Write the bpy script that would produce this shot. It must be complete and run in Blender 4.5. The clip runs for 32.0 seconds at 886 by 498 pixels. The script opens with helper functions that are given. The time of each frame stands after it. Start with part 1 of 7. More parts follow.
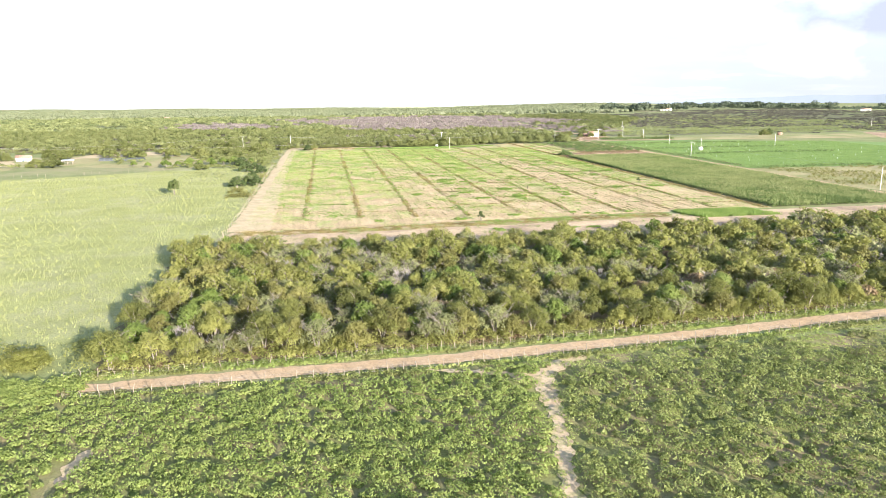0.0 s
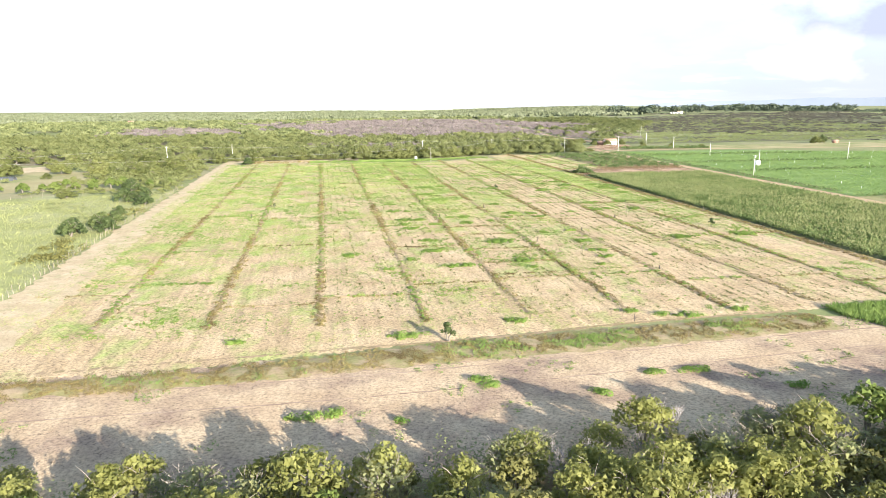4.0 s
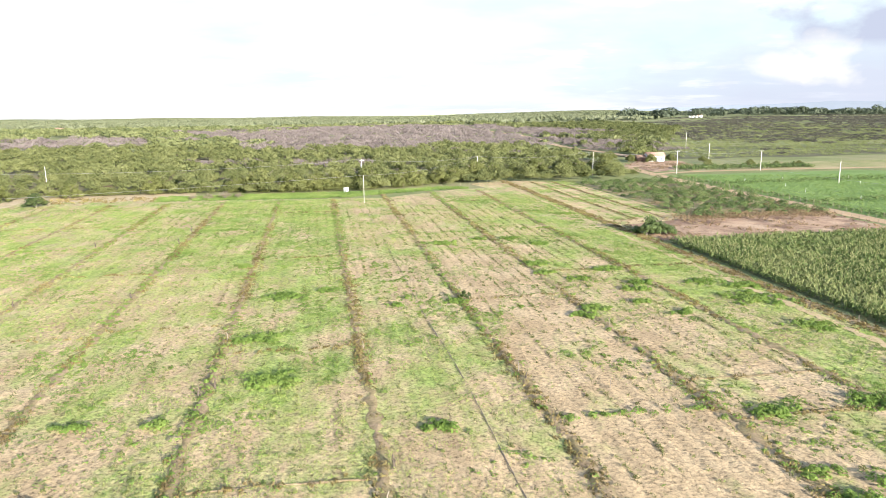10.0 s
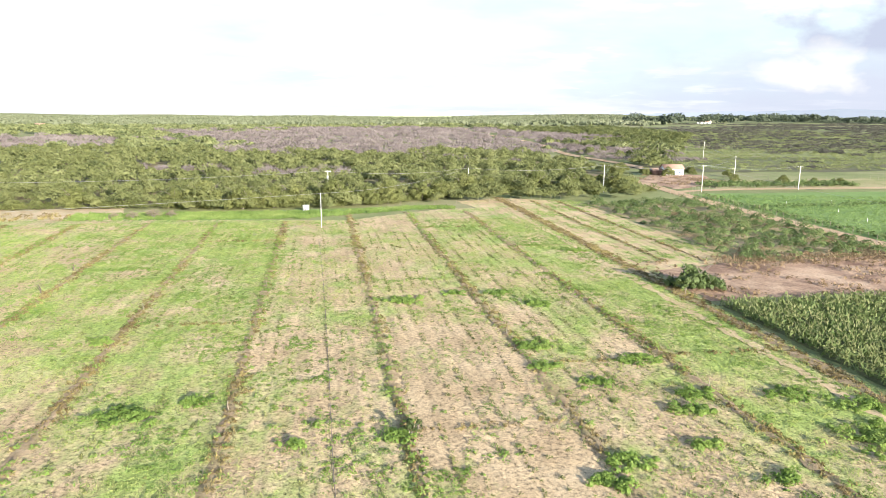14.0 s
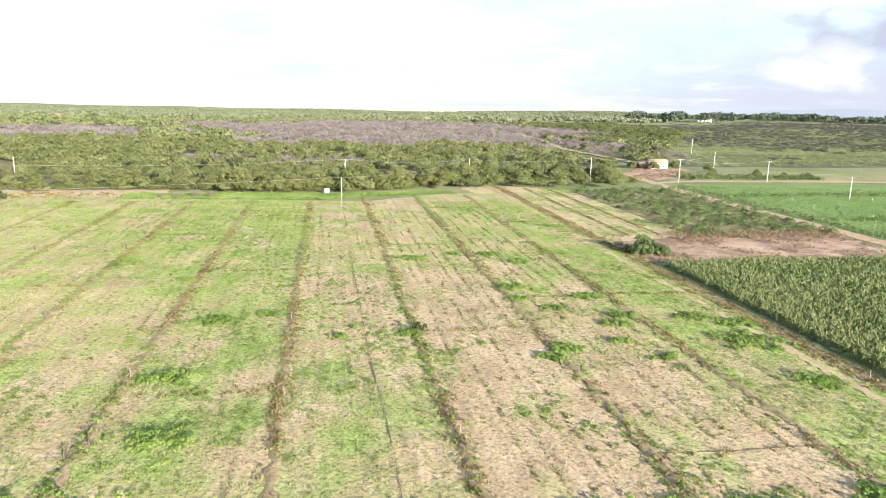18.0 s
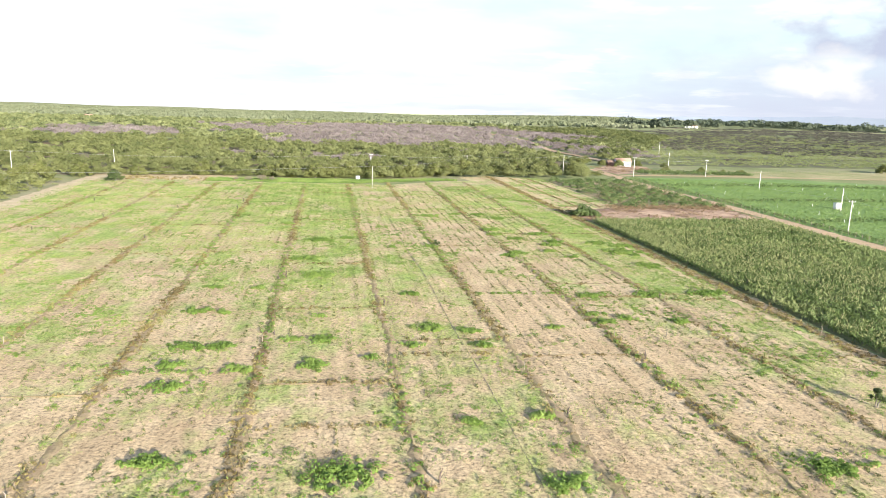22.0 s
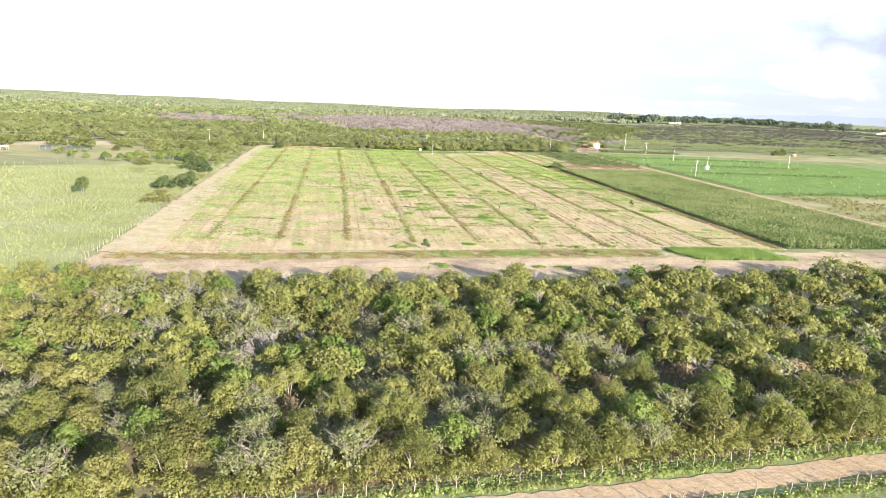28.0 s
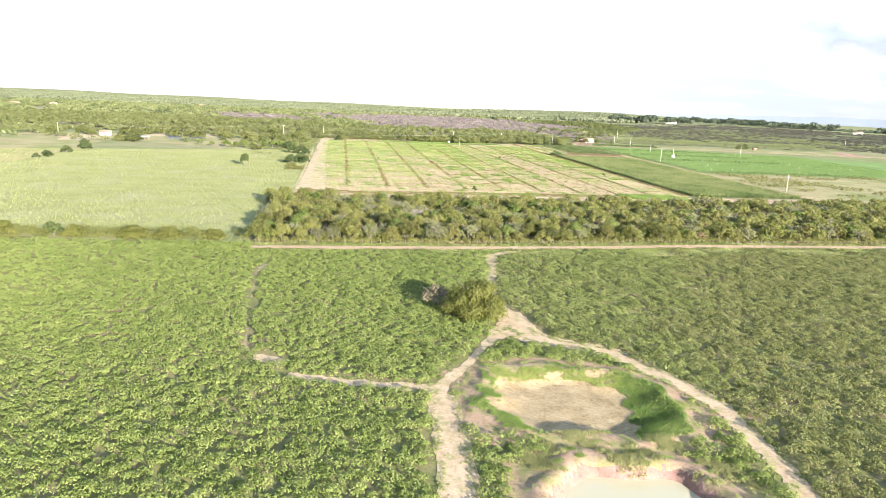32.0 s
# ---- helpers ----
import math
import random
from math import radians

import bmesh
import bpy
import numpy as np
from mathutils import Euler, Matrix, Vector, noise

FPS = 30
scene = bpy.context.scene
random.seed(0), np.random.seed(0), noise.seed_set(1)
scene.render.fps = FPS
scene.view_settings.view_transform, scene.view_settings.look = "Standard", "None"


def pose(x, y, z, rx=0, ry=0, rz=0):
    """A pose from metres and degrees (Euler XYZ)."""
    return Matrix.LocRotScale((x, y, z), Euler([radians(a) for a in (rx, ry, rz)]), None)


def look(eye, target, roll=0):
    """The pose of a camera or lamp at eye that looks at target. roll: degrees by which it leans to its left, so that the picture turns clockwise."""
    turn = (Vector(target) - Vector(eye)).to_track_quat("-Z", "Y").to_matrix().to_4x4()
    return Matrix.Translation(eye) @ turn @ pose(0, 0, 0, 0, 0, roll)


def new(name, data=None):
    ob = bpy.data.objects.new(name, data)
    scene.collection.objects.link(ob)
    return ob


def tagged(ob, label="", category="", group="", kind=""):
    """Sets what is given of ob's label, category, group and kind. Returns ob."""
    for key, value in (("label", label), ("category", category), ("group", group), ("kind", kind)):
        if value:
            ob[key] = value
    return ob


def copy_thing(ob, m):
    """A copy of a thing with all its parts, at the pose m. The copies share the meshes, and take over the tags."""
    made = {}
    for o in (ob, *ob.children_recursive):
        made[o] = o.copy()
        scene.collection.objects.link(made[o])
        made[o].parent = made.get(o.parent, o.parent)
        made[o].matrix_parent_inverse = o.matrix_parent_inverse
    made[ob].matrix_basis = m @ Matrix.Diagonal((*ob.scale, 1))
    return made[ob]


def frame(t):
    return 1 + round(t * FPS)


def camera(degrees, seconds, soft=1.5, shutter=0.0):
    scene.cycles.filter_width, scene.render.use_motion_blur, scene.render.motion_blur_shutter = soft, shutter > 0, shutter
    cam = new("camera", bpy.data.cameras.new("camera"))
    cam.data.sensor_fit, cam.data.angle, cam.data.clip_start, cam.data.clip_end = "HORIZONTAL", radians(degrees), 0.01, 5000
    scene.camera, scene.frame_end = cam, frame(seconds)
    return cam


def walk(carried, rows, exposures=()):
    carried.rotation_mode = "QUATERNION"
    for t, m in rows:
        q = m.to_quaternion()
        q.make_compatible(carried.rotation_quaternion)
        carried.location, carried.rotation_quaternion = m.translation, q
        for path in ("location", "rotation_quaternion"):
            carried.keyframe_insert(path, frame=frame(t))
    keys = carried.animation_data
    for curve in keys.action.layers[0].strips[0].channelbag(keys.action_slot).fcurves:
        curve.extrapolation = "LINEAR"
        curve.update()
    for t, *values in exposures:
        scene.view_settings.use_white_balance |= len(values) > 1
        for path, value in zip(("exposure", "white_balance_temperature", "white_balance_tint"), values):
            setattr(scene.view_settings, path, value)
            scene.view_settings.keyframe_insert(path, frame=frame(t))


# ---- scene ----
cam = camera(65.0, 32.0, soft=0.55)
PATH = [
    (0, (-7.215, -1.975, 36.772), (-7.302, -0.024, 36.34), -0.4),
    (0.5, (-6.292, 11.583, 36.489), (-6.383, 13.533, 36.057), -0.7),
    (1, (-5.727, 25.023, 36.071), (-5.816, 26.975, 35.641), -0.8),
    (1.5, (-5.203, 38.593, 35.683), (-5.291, 40.545, 35.254), -0.8),
    (2, (-4.59, 52.548, 35.305), (-4.678, 54.5, 34.877), -0.9),
    (2.5, (-3.565, 66.655, 34.984), (-3.654, 68.607, 34.558), -1.0),
    (3, (-2.956, 80.504, 34.675), (-3.044, 82.457, 34.251), -0.7),
    (3.5, (-2.28, 94.427, 34.512), (-2.366, 96.38, 34.087), -0.5),
    (5.5, (1.08, 149.706, 32.606), (0.995, 151.66, 32.19), -0.3),
    (6, (1.788, 163.297, 32.329), (1.705, 165.251, 31.913), -0.4),
    (6.5, (2.85, 177.109, 32.006), (2.764, 179.063, 31.589), -0.4),
    (7, (3.792, 190.8, 31.461), (3.702, 192.754, 31.046), -0.4),
    (7.5, (4.275, 204.551, 30.894), (4.188, 206.507, 30.482), -0.3),
    (8, (4.848, 218.393, 30.503), (4.766, 220.348, 30.091), -0.5),
    (8.5, (5.69, 232.403, 30.101), (5.608, 234.359, 29.689), -0.5),
    (9, (6.361, 246.548, 29.666), (6.283, 248.505, 29.257), -0.5),
    (9.5, (7.306, 260.978, 29.17), (7.226, 262.934, 28.762), -0.6),
    (10, (8.363, 275.471, 28.911), (8.28, 277.427, 28.503), -0.6),
    (10.5, (9.413, 289.199, 28.921), (9.328, 291.157, 28.52), -0.6),
    (11, (10.065, 299.553, 29.149), (9.975, 301.512, 28.753), -0.6),
    (11.5, (10.696, 306.687, 29.291), (10.605, 308.645, 28.895), -0.5),
    (12, (11.271, 311.791, 29.455), (11.182, 313.749, 29.057), -0.4),
    (12.5, (11.709, 315.872, 29.581), (11.626, 317.829, 29.18), -0.3),
    (13, (12.176, 318.203, 29.548), (12.094, 320.16, 29.145), -0.3),
    (13.5, (12.249, 318.703, 29.393), (12.169, 320.66, 28.988), 0.0),
    (14, (12.587, 317.938, 29.161), (12.501, 319.895, 28.756), 0.4),
    (14.5, (12.765, 316.305, 29.098), (12.679, 318.262, 28.693), 0.5),
    (16.5, (14.369, 304.746, 29.42), (14.27, 306.698, 28.997), 0.4),
    (17, (14.677, 300.666, 29.56), (14.572, 302.618, 29.137), 0.5),
    (17.5, (14.662, 295.296, 29.80), (14.56, 297.248, 29.378), 0.7),
    (18, (14.523, 289.036, 30.05), (14.425, 290.989, 29.631), 1.1),
    (18.5, (14.737, 282.697, 30.485), (14.64, 284.65, 30.065), 1.2),
    (19, (15.027, 275.577, 30.491), (14.929, 277.531, 30.074), 1.3),
    (19.5, (15.4, 267.972, 30.794), (15.3, 269.925, 30.375), 1.4),
    (20, (15.687, 259.675, 31.165), (15.587, 261.628, 30.745), 1.4),
    (20.5, (15.77, 250.557, 31.473), (15.675, 252.511, 31.057), 1.5),
    (21, (15.947, 240.762, 31.82), (15.854, 242.717, 31.406), 1.5),
    (21.5, (16.515, 230.308, 32.15), (16.416, 232.262, 31.739), 1.4),
    (22, (16.468, 218.923, 32.433), (16.374, 220.879, 32.023), 1.7),
    (22.5, (16.515, 206.669, 32.918), (16.423, 208.623, 32.503), 1.7),
    (23, (16.6, 193.635, 33.276), (16.504, 195.589, 32.857), 1.9),
    (23.5, (16.058, 179.698, 33.291), (15.965, 181.652, 32.876), 1.9),
    (24, (15.26, 165.185, 33.332), (15.17, 167.14, 32.918), 2.2),
    (24.5, (14.511, 150.21, 33.502), (14.423, 152.164, 33.089), 2.1),
    (25, (13.945, 135.051, 33.771), (13.853, 137.004, 33.351), 2.1),
    (25.5, (13.075, 119.674, 33.991), (12.982, 121.627, 33.571), 2.2),
    (27.5, (8.557, 56.239, 36.025), (8.46, 58.191, 35.598), 2.4),
    (28, (7.365, 40.42, 36.362), (7.268, 42.371, 35.934), 2.5),
    (28.5, (6.175, 24.144, 36.561), (6.077, 26.095, 36.135), 2.8),
    (29, (5.225, 7.626, 36.871), (5.123, 9.577, 36.446), 2.7),
    (29.5, (4.538, -8.503, 37.332), (4.43, -6.552, 36.905), 2.7),
    (30, (3.609, -23.718, 37.775), (3.498, -21.768, 37.346), 2.6),
    (30.5, (2.652, -39.087, 37.939), (2.54, -37.137, 37.51), 2.6),
    (31, (1.886, -54.465, 38.077), (1.772, -52.514, 37.648), 2.6),
    (31.5, (0.988, -69.683, 38.296), (0.873, -67.733, 37.869), 2.8),
    (32, (-0.048, -84.873, 38.624), (-0.162, -82.923, 38.195), 2.7),
]
walk(cam, [(t, look(eye, target, roll)) for t, eye, target, roll in PATH], [(0, 1.94), (3.4, 1.92), (5, 1.82), (7, 1.71), (16, 1.69), (25, 1.65), (27, 1.79), (28.5, 1.90), (32, 1.95)])

# ---- place ----
# Light: low late-afternoon sun from behind and to the side, bright hazy sky with broken cloud.
SUN_EL, SHADOW = 14.0, (-0.59, 0.807)
sun = new("sun", bpy.data.lights.new("sun", "SUN"))
sun.data.energy, sun.data.angle, sun.data.color = 5.0, radians(0.6), (1.0, 0.93, 0.82)
sun.rotation_euler = Vector((SHADOW[0], SHADOW[1], -math.tan(radians(SUN_EL)))).to_track_quat("-Z", "Y").to_euler()

world = bpy.data.worlds.new("sky")
scene.world = world
world.use_nodes = True
wn, wl = world.node_tree.nodes, world.node_tree.links
wn.clear()
w_out = wn.new("ShaderNodeOutputWorld")
w_bg = wn.new("ShaderNodeBackground")
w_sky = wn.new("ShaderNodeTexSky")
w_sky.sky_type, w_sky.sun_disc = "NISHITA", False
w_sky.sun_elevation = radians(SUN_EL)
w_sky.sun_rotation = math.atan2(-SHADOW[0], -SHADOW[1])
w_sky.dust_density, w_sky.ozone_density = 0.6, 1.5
w_co = wn.new("ShaderNodeTexCoord")
w_sep = wn.new("ShaderNodeSeparateXYZ")
w_max = wn.new("ShaderNodeMath")
w_max.operation, w_max.inputs[1].default_value = "MAXIMUM", 0.012
w_com = wn.new("ShaderNodeCombineXYZ")
wl.new(w_co.outputs["Generated"], w_sep.inputs[0])
wl.new(w_sep.outputs[2], w_max.inputs[0])
wl.new(w_sep.outputs[0], w_com.inputs[0])
wl.new(w_sep.outputs[1], w_com.inputs[1])
wl.new(w_max.outputs[0], w_com.inputs[2])
wl.new(w_com.outputs[0], w_sky.inputs[0])


def w_math(op, a, b, clamp=False):
    """A sum in the sky's nodes; a and b are sockets or numbers."""
    n = wn.new("ShaderNodeMath")
    n.operation, n.use_clamp = op, clamp
    for k, x in enumerate((a, b)):
        if isinstance(x, (int, float)):
            n.inputs[k].default_value = x
        else:
            wl.new(x, n.inputs[k])
    return n.outputs[0]


def w_clouds(scale, detail, shift):
    n = wn.new("ShaderNodeTexNoise")
    n.inputs["Scale"].default_value, n.inputs["Detail"].default_value, n.inputs["Roughness"].default_value = scale, detail, 0.55
    m = wn.new("ShaderNodeMapping")
    m.inputs["Location"].default_value = shift
    wl.new(w_flat.outputs[0], m.inputs[0])
    wl.new(m.outputs[0], n.inputs[0])
    return n.outputs[0]


def w_blend(fac, a, b):
    n = wn.new("ShaderNodeMixRGB")
    wl.new(fac, n.inputs[0])
    for k, x in ((1, a), (2, b)):
        if isinstance(x, tuple):
            n.inputs[k].default_value = (*x, 1)
        else:
            wl.new(x, n.inputs[k])
    return n.outputs[0]


def w_step(x, lo, hi):
    return w_math("DIVIDE", w_math("SUBTRACT", x, lo), hi - lo, True)


# cloud sheet seen from below: dense and white to the west, broken to the east
sx, sy, sz = w_sep.outputs[0], w_sep.outputs[1], w_math("MAXIMUM", w_sep.outputs[2], -0.05)
low = w_math("ADD", sz, 0.13)
w_flat = wn.new("ShaderNodeCombineXYZ")
wl.new(w_math("DIVIDE", sx, low), w_flat.inputs[0])
wl.new(w_math("DIVIDE", sy, low), w_flat.inputs[1])
sheet_noise = w_clouds(0.5, 6, (3.1, 1.7, 0.0))
sheet_cover = w_step(w_math("SUBTRACT", sheet_noise, w_math("MULTIPLY", w_math("ADD", sx, w_math("MULTIPLY", sz, 1.6)), 0.34)), 0.42, 0.68)
puffs = w_clouds(1.7, 6, (0.4, 5.2, 2.0))
# one grey cloud bank low in the north-east, a bright cumulus below it
north = w_math("MAXIMUM", sy, 0.05)
ta, te = w_math("DIVIDE", sx, north), w_math("DIVIDE", sz, north)


w_face = wn.new("ShaderNodeCombineXYZ")
wl.new(ta, w_face.inputs[0])
wl.new(w_math("MULTIPLY", te, 1.7), w_face.inputs[1])
billow = wn.new("ShaderNodeTexNoise")
billow.inputs["Scale"].default_value, billow.inputs["Detail"].default_value, billow.inputs["Roughness"].default_value = 17.0, 6, 0.5
wl.new(w_face.outputs[0], billow.inputs[0])


def w_bank(a0, e0, ra, re, fray, floor, soft):
    """A cloud of soft billows round a direction, cut off flat at the height floor."""
    da, de = w_math("DIVIDE", w_math("SUBTRACT", ta, a0), ra), w_math("DIVIDE", w_math("SUBTRACT", te, e0), re)
    d = w_math("SQRT", w_math("ADD", w_math("MULTIPLY", da, da), w_math("MULTIPLY", de, de)), 0.0)
    d = w_math("ADD", d, w_math("MULTIPLY", w_math("SUBTRACT", billow.outputs[0], 0.5), fray))
    return w_math("MULTIPLY", w_math("SUBTRACT", 1.0, w_step(d, 1.0 - soft, 1.1)), w_step(te, floor - 0.006, floor + 0.008))


haze = w_blend(w_step(sx, 0.1, 0.42), (2.35, 2.50, 2.82), (1.72, 1.92, 2.30))
blue = w_blend(w_step(sz, -0.01, 0.075), haze, (2.25, 2.72, 2.92))
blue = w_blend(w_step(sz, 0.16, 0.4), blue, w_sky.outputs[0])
thin = w_blend(w_math("MULTIPLY", w_math("MULTIPLY", w_step(puffs, 0.36, 0.60), w_step(sz, 0.0, 0.06)), 0.8), blue, (2.5, 2.82, 2.98))
thin = w_blend(w_math("MULTIPLY", w_step(puffs, 0.56, 0.66), 0.7), thin, (3.0, 3.05, 3.1))
white = w_blend(sheet_cover, thin, (3.15, 3.16, 3.18))
# a wide lavender veil low in the east, the bank above it, the cumulus in its gap
veil = w_blend(w_math("MULTIPLY", w_bank(0.60, 0.02, 0.42, 0.10, 1.0, -0.2, 0.75), 0.92), white, (1.95, 2.08, 2.48))
grey = w_blend(w_math("MULTIPLY", w_bank(0.60, 0.098, 0.165, 0.052, 2.4, 0.074, 0.6), 0.95), veil, (1.62, 1.76, 2.22))
pale = w_blend(w_math("MULTIPLY", w_bank(0.488, 0.050, 0.046, 0.036, 2.4, 0.014, 0.8), 0.9), grey, (3.2, 3.12, 2.95))
pale = w_blend(w_math("MULTIPLY", w_bank(0.425, 0.044, 0.050, 0.022, 2.6, 0.022, 0.8), 0.75), pale, (3.1, 3.06, 2.98))
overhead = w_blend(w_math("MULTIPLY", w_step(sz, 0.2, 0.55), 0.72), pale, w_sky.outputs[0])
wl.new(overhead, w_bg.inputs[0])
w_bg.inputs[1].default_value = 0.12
wl.new(w_bg.outputs[0], w_out.inputs[0])

rng = np.random.default_rng(7)
UX, UY = math.cos(radians(13)), math.sin(radians(13))


def warp(x, y):
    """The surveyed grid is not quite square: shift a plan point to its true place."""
    a, b = np.clip(x, -330, 330) / 200, (np.clip(y, -60, 640) - 250) / 300
    dx = -1.81 + 4.13 * a + 6.5 * b - 9.33 * a * b - 10.85 * a * a - 2.04 * b * b - 0.52 * b ** 3 + 3.26 * a * b * b + 6.05 * a * a * b
    dy = 2.1 - 9.58 * a - 3.63 * b - 0.42 * a * b + 7.38 * a * a - 6.61 * b * b + 4.1 * b ** 3 + 1.06 * a * b * b - 5.91 * a * a * b
    return x + dx, y + dy


def P(u, v):
    """Plan coordinates of the farm grid (u across the rows, v along them) to world x, y."""
    return warp(UX * u - UY * v, UY * u + UX * v)


# ---- materials ----
def nodes_of(name):
    m = bpy.data.materials.new(name)
    m.use_nodes = True
    n, l = m.node_tree.nodes, m.node_tree.links
    return m, n, l, n["Principled BSDF"]


def ramp_node(n, stops):
    r = n.new("ShaderNodeValToRGB")
    e = r.color_ramp.elements
    e[0].position, e[0].color = stops[0][0], (*stops[0][1], 1)
    e[1].position, e[1].color = stops[-1][0], (*stops[-1][1], 1)
    for p, c in stops[1:-1]:
        x = e.new(p)
        x.color = (*c, 1)
    return r


def noise_node(n, l, scale, detail=4, rough=0.55, stretch=None, turn=0):
    t = n.new("ShaderNodeTexNoise")
    t.inputs["Scale"].default_value, t.inputs["Detail"].default_value, t.inputs["Roughness"].default_value = scale, detail, rough
    g = n.new("ShaderNodeNewGeometry")
    m = n.new("ShaderNodeMapping")
    m.vector_type = "POINT"
    m.inputs["Rotation"].default_value = (0, 0, radians(turn))
    if stretch:
        m.inputs["Scale"].default_value = stretch
    l.new(g.outputs["Position"], m.inputs[0])
    l.new(m.outputs[0], t.inputs[0])
    return t


def soil_mat(name, stops_a, stops_b, scale_a, scale_b, cover=0.5, furrow=0.0, bump=0.3, stretch_a=None, grain=0.3, mapped=False):
    """Earth with a cover that comes and goes: stops_a the bare ground, stops_b the growth on it."""
    m, n, l, b = nodes_of(name)
    na = noise_node(n, l, scale_a, 6, 0.6)
    ra = ramp_node(n, stops_a)
    l.new(na.outputs[0], ra.inputs[0])
    nb = noise_node(n, l, scale_a * 2.7, 5, 0.7)
    rb = ramp_node(n, stops_b)
    l.new(nb.outputs[0], rb.inputs[0])
    nm = noise_node(n, l, scale_b, 9, 0.68, stretch_a, -13)
    rm = ramp_node(n, [(cover - 0.09, (0, 0, 0)), (cover + 0.09, (1, 1, 1))])
    if mapped:
        # the growth of each plot, stored on the mesh, thickens or thins the cover
        at = n.new("ShaderNodeAttribute")
        at.attribute_name = "growth"
        ma = n.new("ShaderNodeMath")
        ma.operation, ma.inputs[1].default_value = "MULTIPLY_ADD", 0.50
        l.new(at.outputs["Fac"], ma.inputs[0])
        l.new(nm.outputs[0], ma.inputs[2])
        ms = n.new("ShaderNodeMath")
        ms.operation, ms.inputs[1].default_value = "SUBTRACT", 0.235
        l.new(ma.outputs[0], ms.inputs[0])
        l.new(ms.outputs[0], rm.inputs[0])
    else:
        l.new(nm.outputs[0], rm.inputs[0])
    mix = n.new("ShaderNodeMixRGB")
    l.new(rm.outputs[0], mix.inputs[0])
    l.new(ra.outputs[0], mix.inputs[1])
    l.new(rb.outputs[0], mix.inputs[2])
    col = mix.outputs[0]
    if furrow:
        # wheel lines along the rows
        g = n.new("ShaderNodeNewGeometry")
        mp = n.new("ShaderNodeMapping")
        mp.vector_type = "TEXTURE"
        mp.inputs["Rotation"].default_value = (0, 0, radians(13))
        mp.inputs["Scale"].default_value = (1.0, 28.0, 1.0)
        w = n.new("ShaderNodeTexNoise")
        w.inputs["Scale"].default_value, w.inputs["Detail"].default_value, w.inputs["Roughness"].default_value = 0.85, 4, 0.6
        l.new(g.outputs["Position"], mp.inputs[0])
        l.new(mp.outputs[0], w.inputs[0])
        rw = ramp_node(n, [(0.34, (1 - furrow,) * 3), (0.5, (1, 1, 1)), (0.66, (1 + furrow * 0.7,) * 3)])
        l.new(w.outputs[0], rw.inputs[0])
        mu = n.new("ShaderNodeMixRGB")
        mu.blend_type, mu.inputs[0].default_value = "MULTIPLY", 1.0
        l.new(col, mu.inputs[1])
        l.new(rw.outputs[0], mu.inputs[2])
        col = mu.outputs[0]
    if grain:
        ng = noise_node(n, l, 2.3, 6, 0.82)
        rg = ramp_node(n, [(0.30, (1 - grain * 1.3,) * 3), (0.5, (1, 1, 1)), (0.72, (1 + grain * 0.6,) * 3)])
        l.new(ng.outputs[0], rg.inputs[0])
        mg = n.new("ShaderNodeMixRGB")
        mg.blend_type, mg.inputs[0].default_value = "MULTIPLY", 1.0
        l.new(col, mg.inputs[1])
        l.new(rg.outputs[0], mg.inputs[2])
        col = mg.outputs[0]
    l.new(col, b.inputs["Base Color"])
    b.inputs["Roughness"].default_value = 0.95
    b.inputs["Specular IOR Level"].default_value = 0.15
    if bump:
        nn = noise_node(n, l, 2.2, 8, 0.7)
        bp = n.new("ShaderNodeBump")
        bp.inputs["Strength"].default_value, bp.inputs["Distance"].default_value = bump, 0.22
        l.new(nn.outputs[0], bp.inputs["Height"])
        l.new(bp.outputs[0], b.inputs["Normal"])
    return m


def leaf_mat(name, dark, mid, light, glow=0.35, by_object=0.0, tone=0.11, swing=1.5, chance=0.26):
    """Foliage: each leaf clump its own tint, some light passing through."""
    m, n, l, b = nodes_of(name)
    g = n.new("ShaderNodeNewGeometry")
    r = ramp_node(n, [(0.0, dark), (0.5, mid), (1.0, light)])
    big = noise_node(n, l, tone, 3, 0.6)
    add = n.new("ShaderNodeMath")
    add.operation = "MULTIPLY_ADD"
    add.inputs[1].default_value = chance
    l.new(g.outputs["Random Per Island"], add.inputs[0])
    sc = n.new("ShaderNodeMath")
    sc.operation, sc.inputs[1].default_value, sc.inputs[2].default_value = "MULTIPLY_ADD", swing, 0.5 - chance / 2 - swing / 2
    l.new(big.outputs[0], sc.inputs[0])
    l.new(sc.outputs[0], add.inputs[2])
    fac = add.outputs[0]
    if by_object:
        oi = n.new("ShaderNodeObjectInfo")
        ob_mix = n.new("ShaderNodeMath")
        ob_mix.operation, ob_mix.inputs[1].default_value = "MULTIPLY_ADD", by_object
        l.new(oi.outputs["Random"], ob_mix.inputs[0])
        l.new(fac, ob_mix.inputs[2])
        sub = n.new("ShaderNodeMath")
        sub.operation, sub.inputs[1].default_value = "SUBTRACT", by_object / 2
        l.new(ob_mix.outputs[0], sub.inputs[0])
        fac = sub.outputs[0]
    l.new(fac, r.inputs[0])
    l.new(r.outputs[0], b.inputs["Base Color"])
    b.inputs["Roughness"].default_value = 0.62
    b.inputs["Specular IOR Level"].default_value = 0.25
    tr = n.new("ShaderNodeBsdfTranslucent")
    l.new(r.outputs[0], tr.inputs[0])
    mx = n.new("ShaderNodeMixShader")
    mx.inputs[0].default_value = glow
    out = n["Material Output"]
    l.new(b.outputs[0], mx.inputs[1])
    l.new(tr.outputs[0], mx.inputs[2])
    l.new(mx.outputs[0], out.inputs[0])
    return m


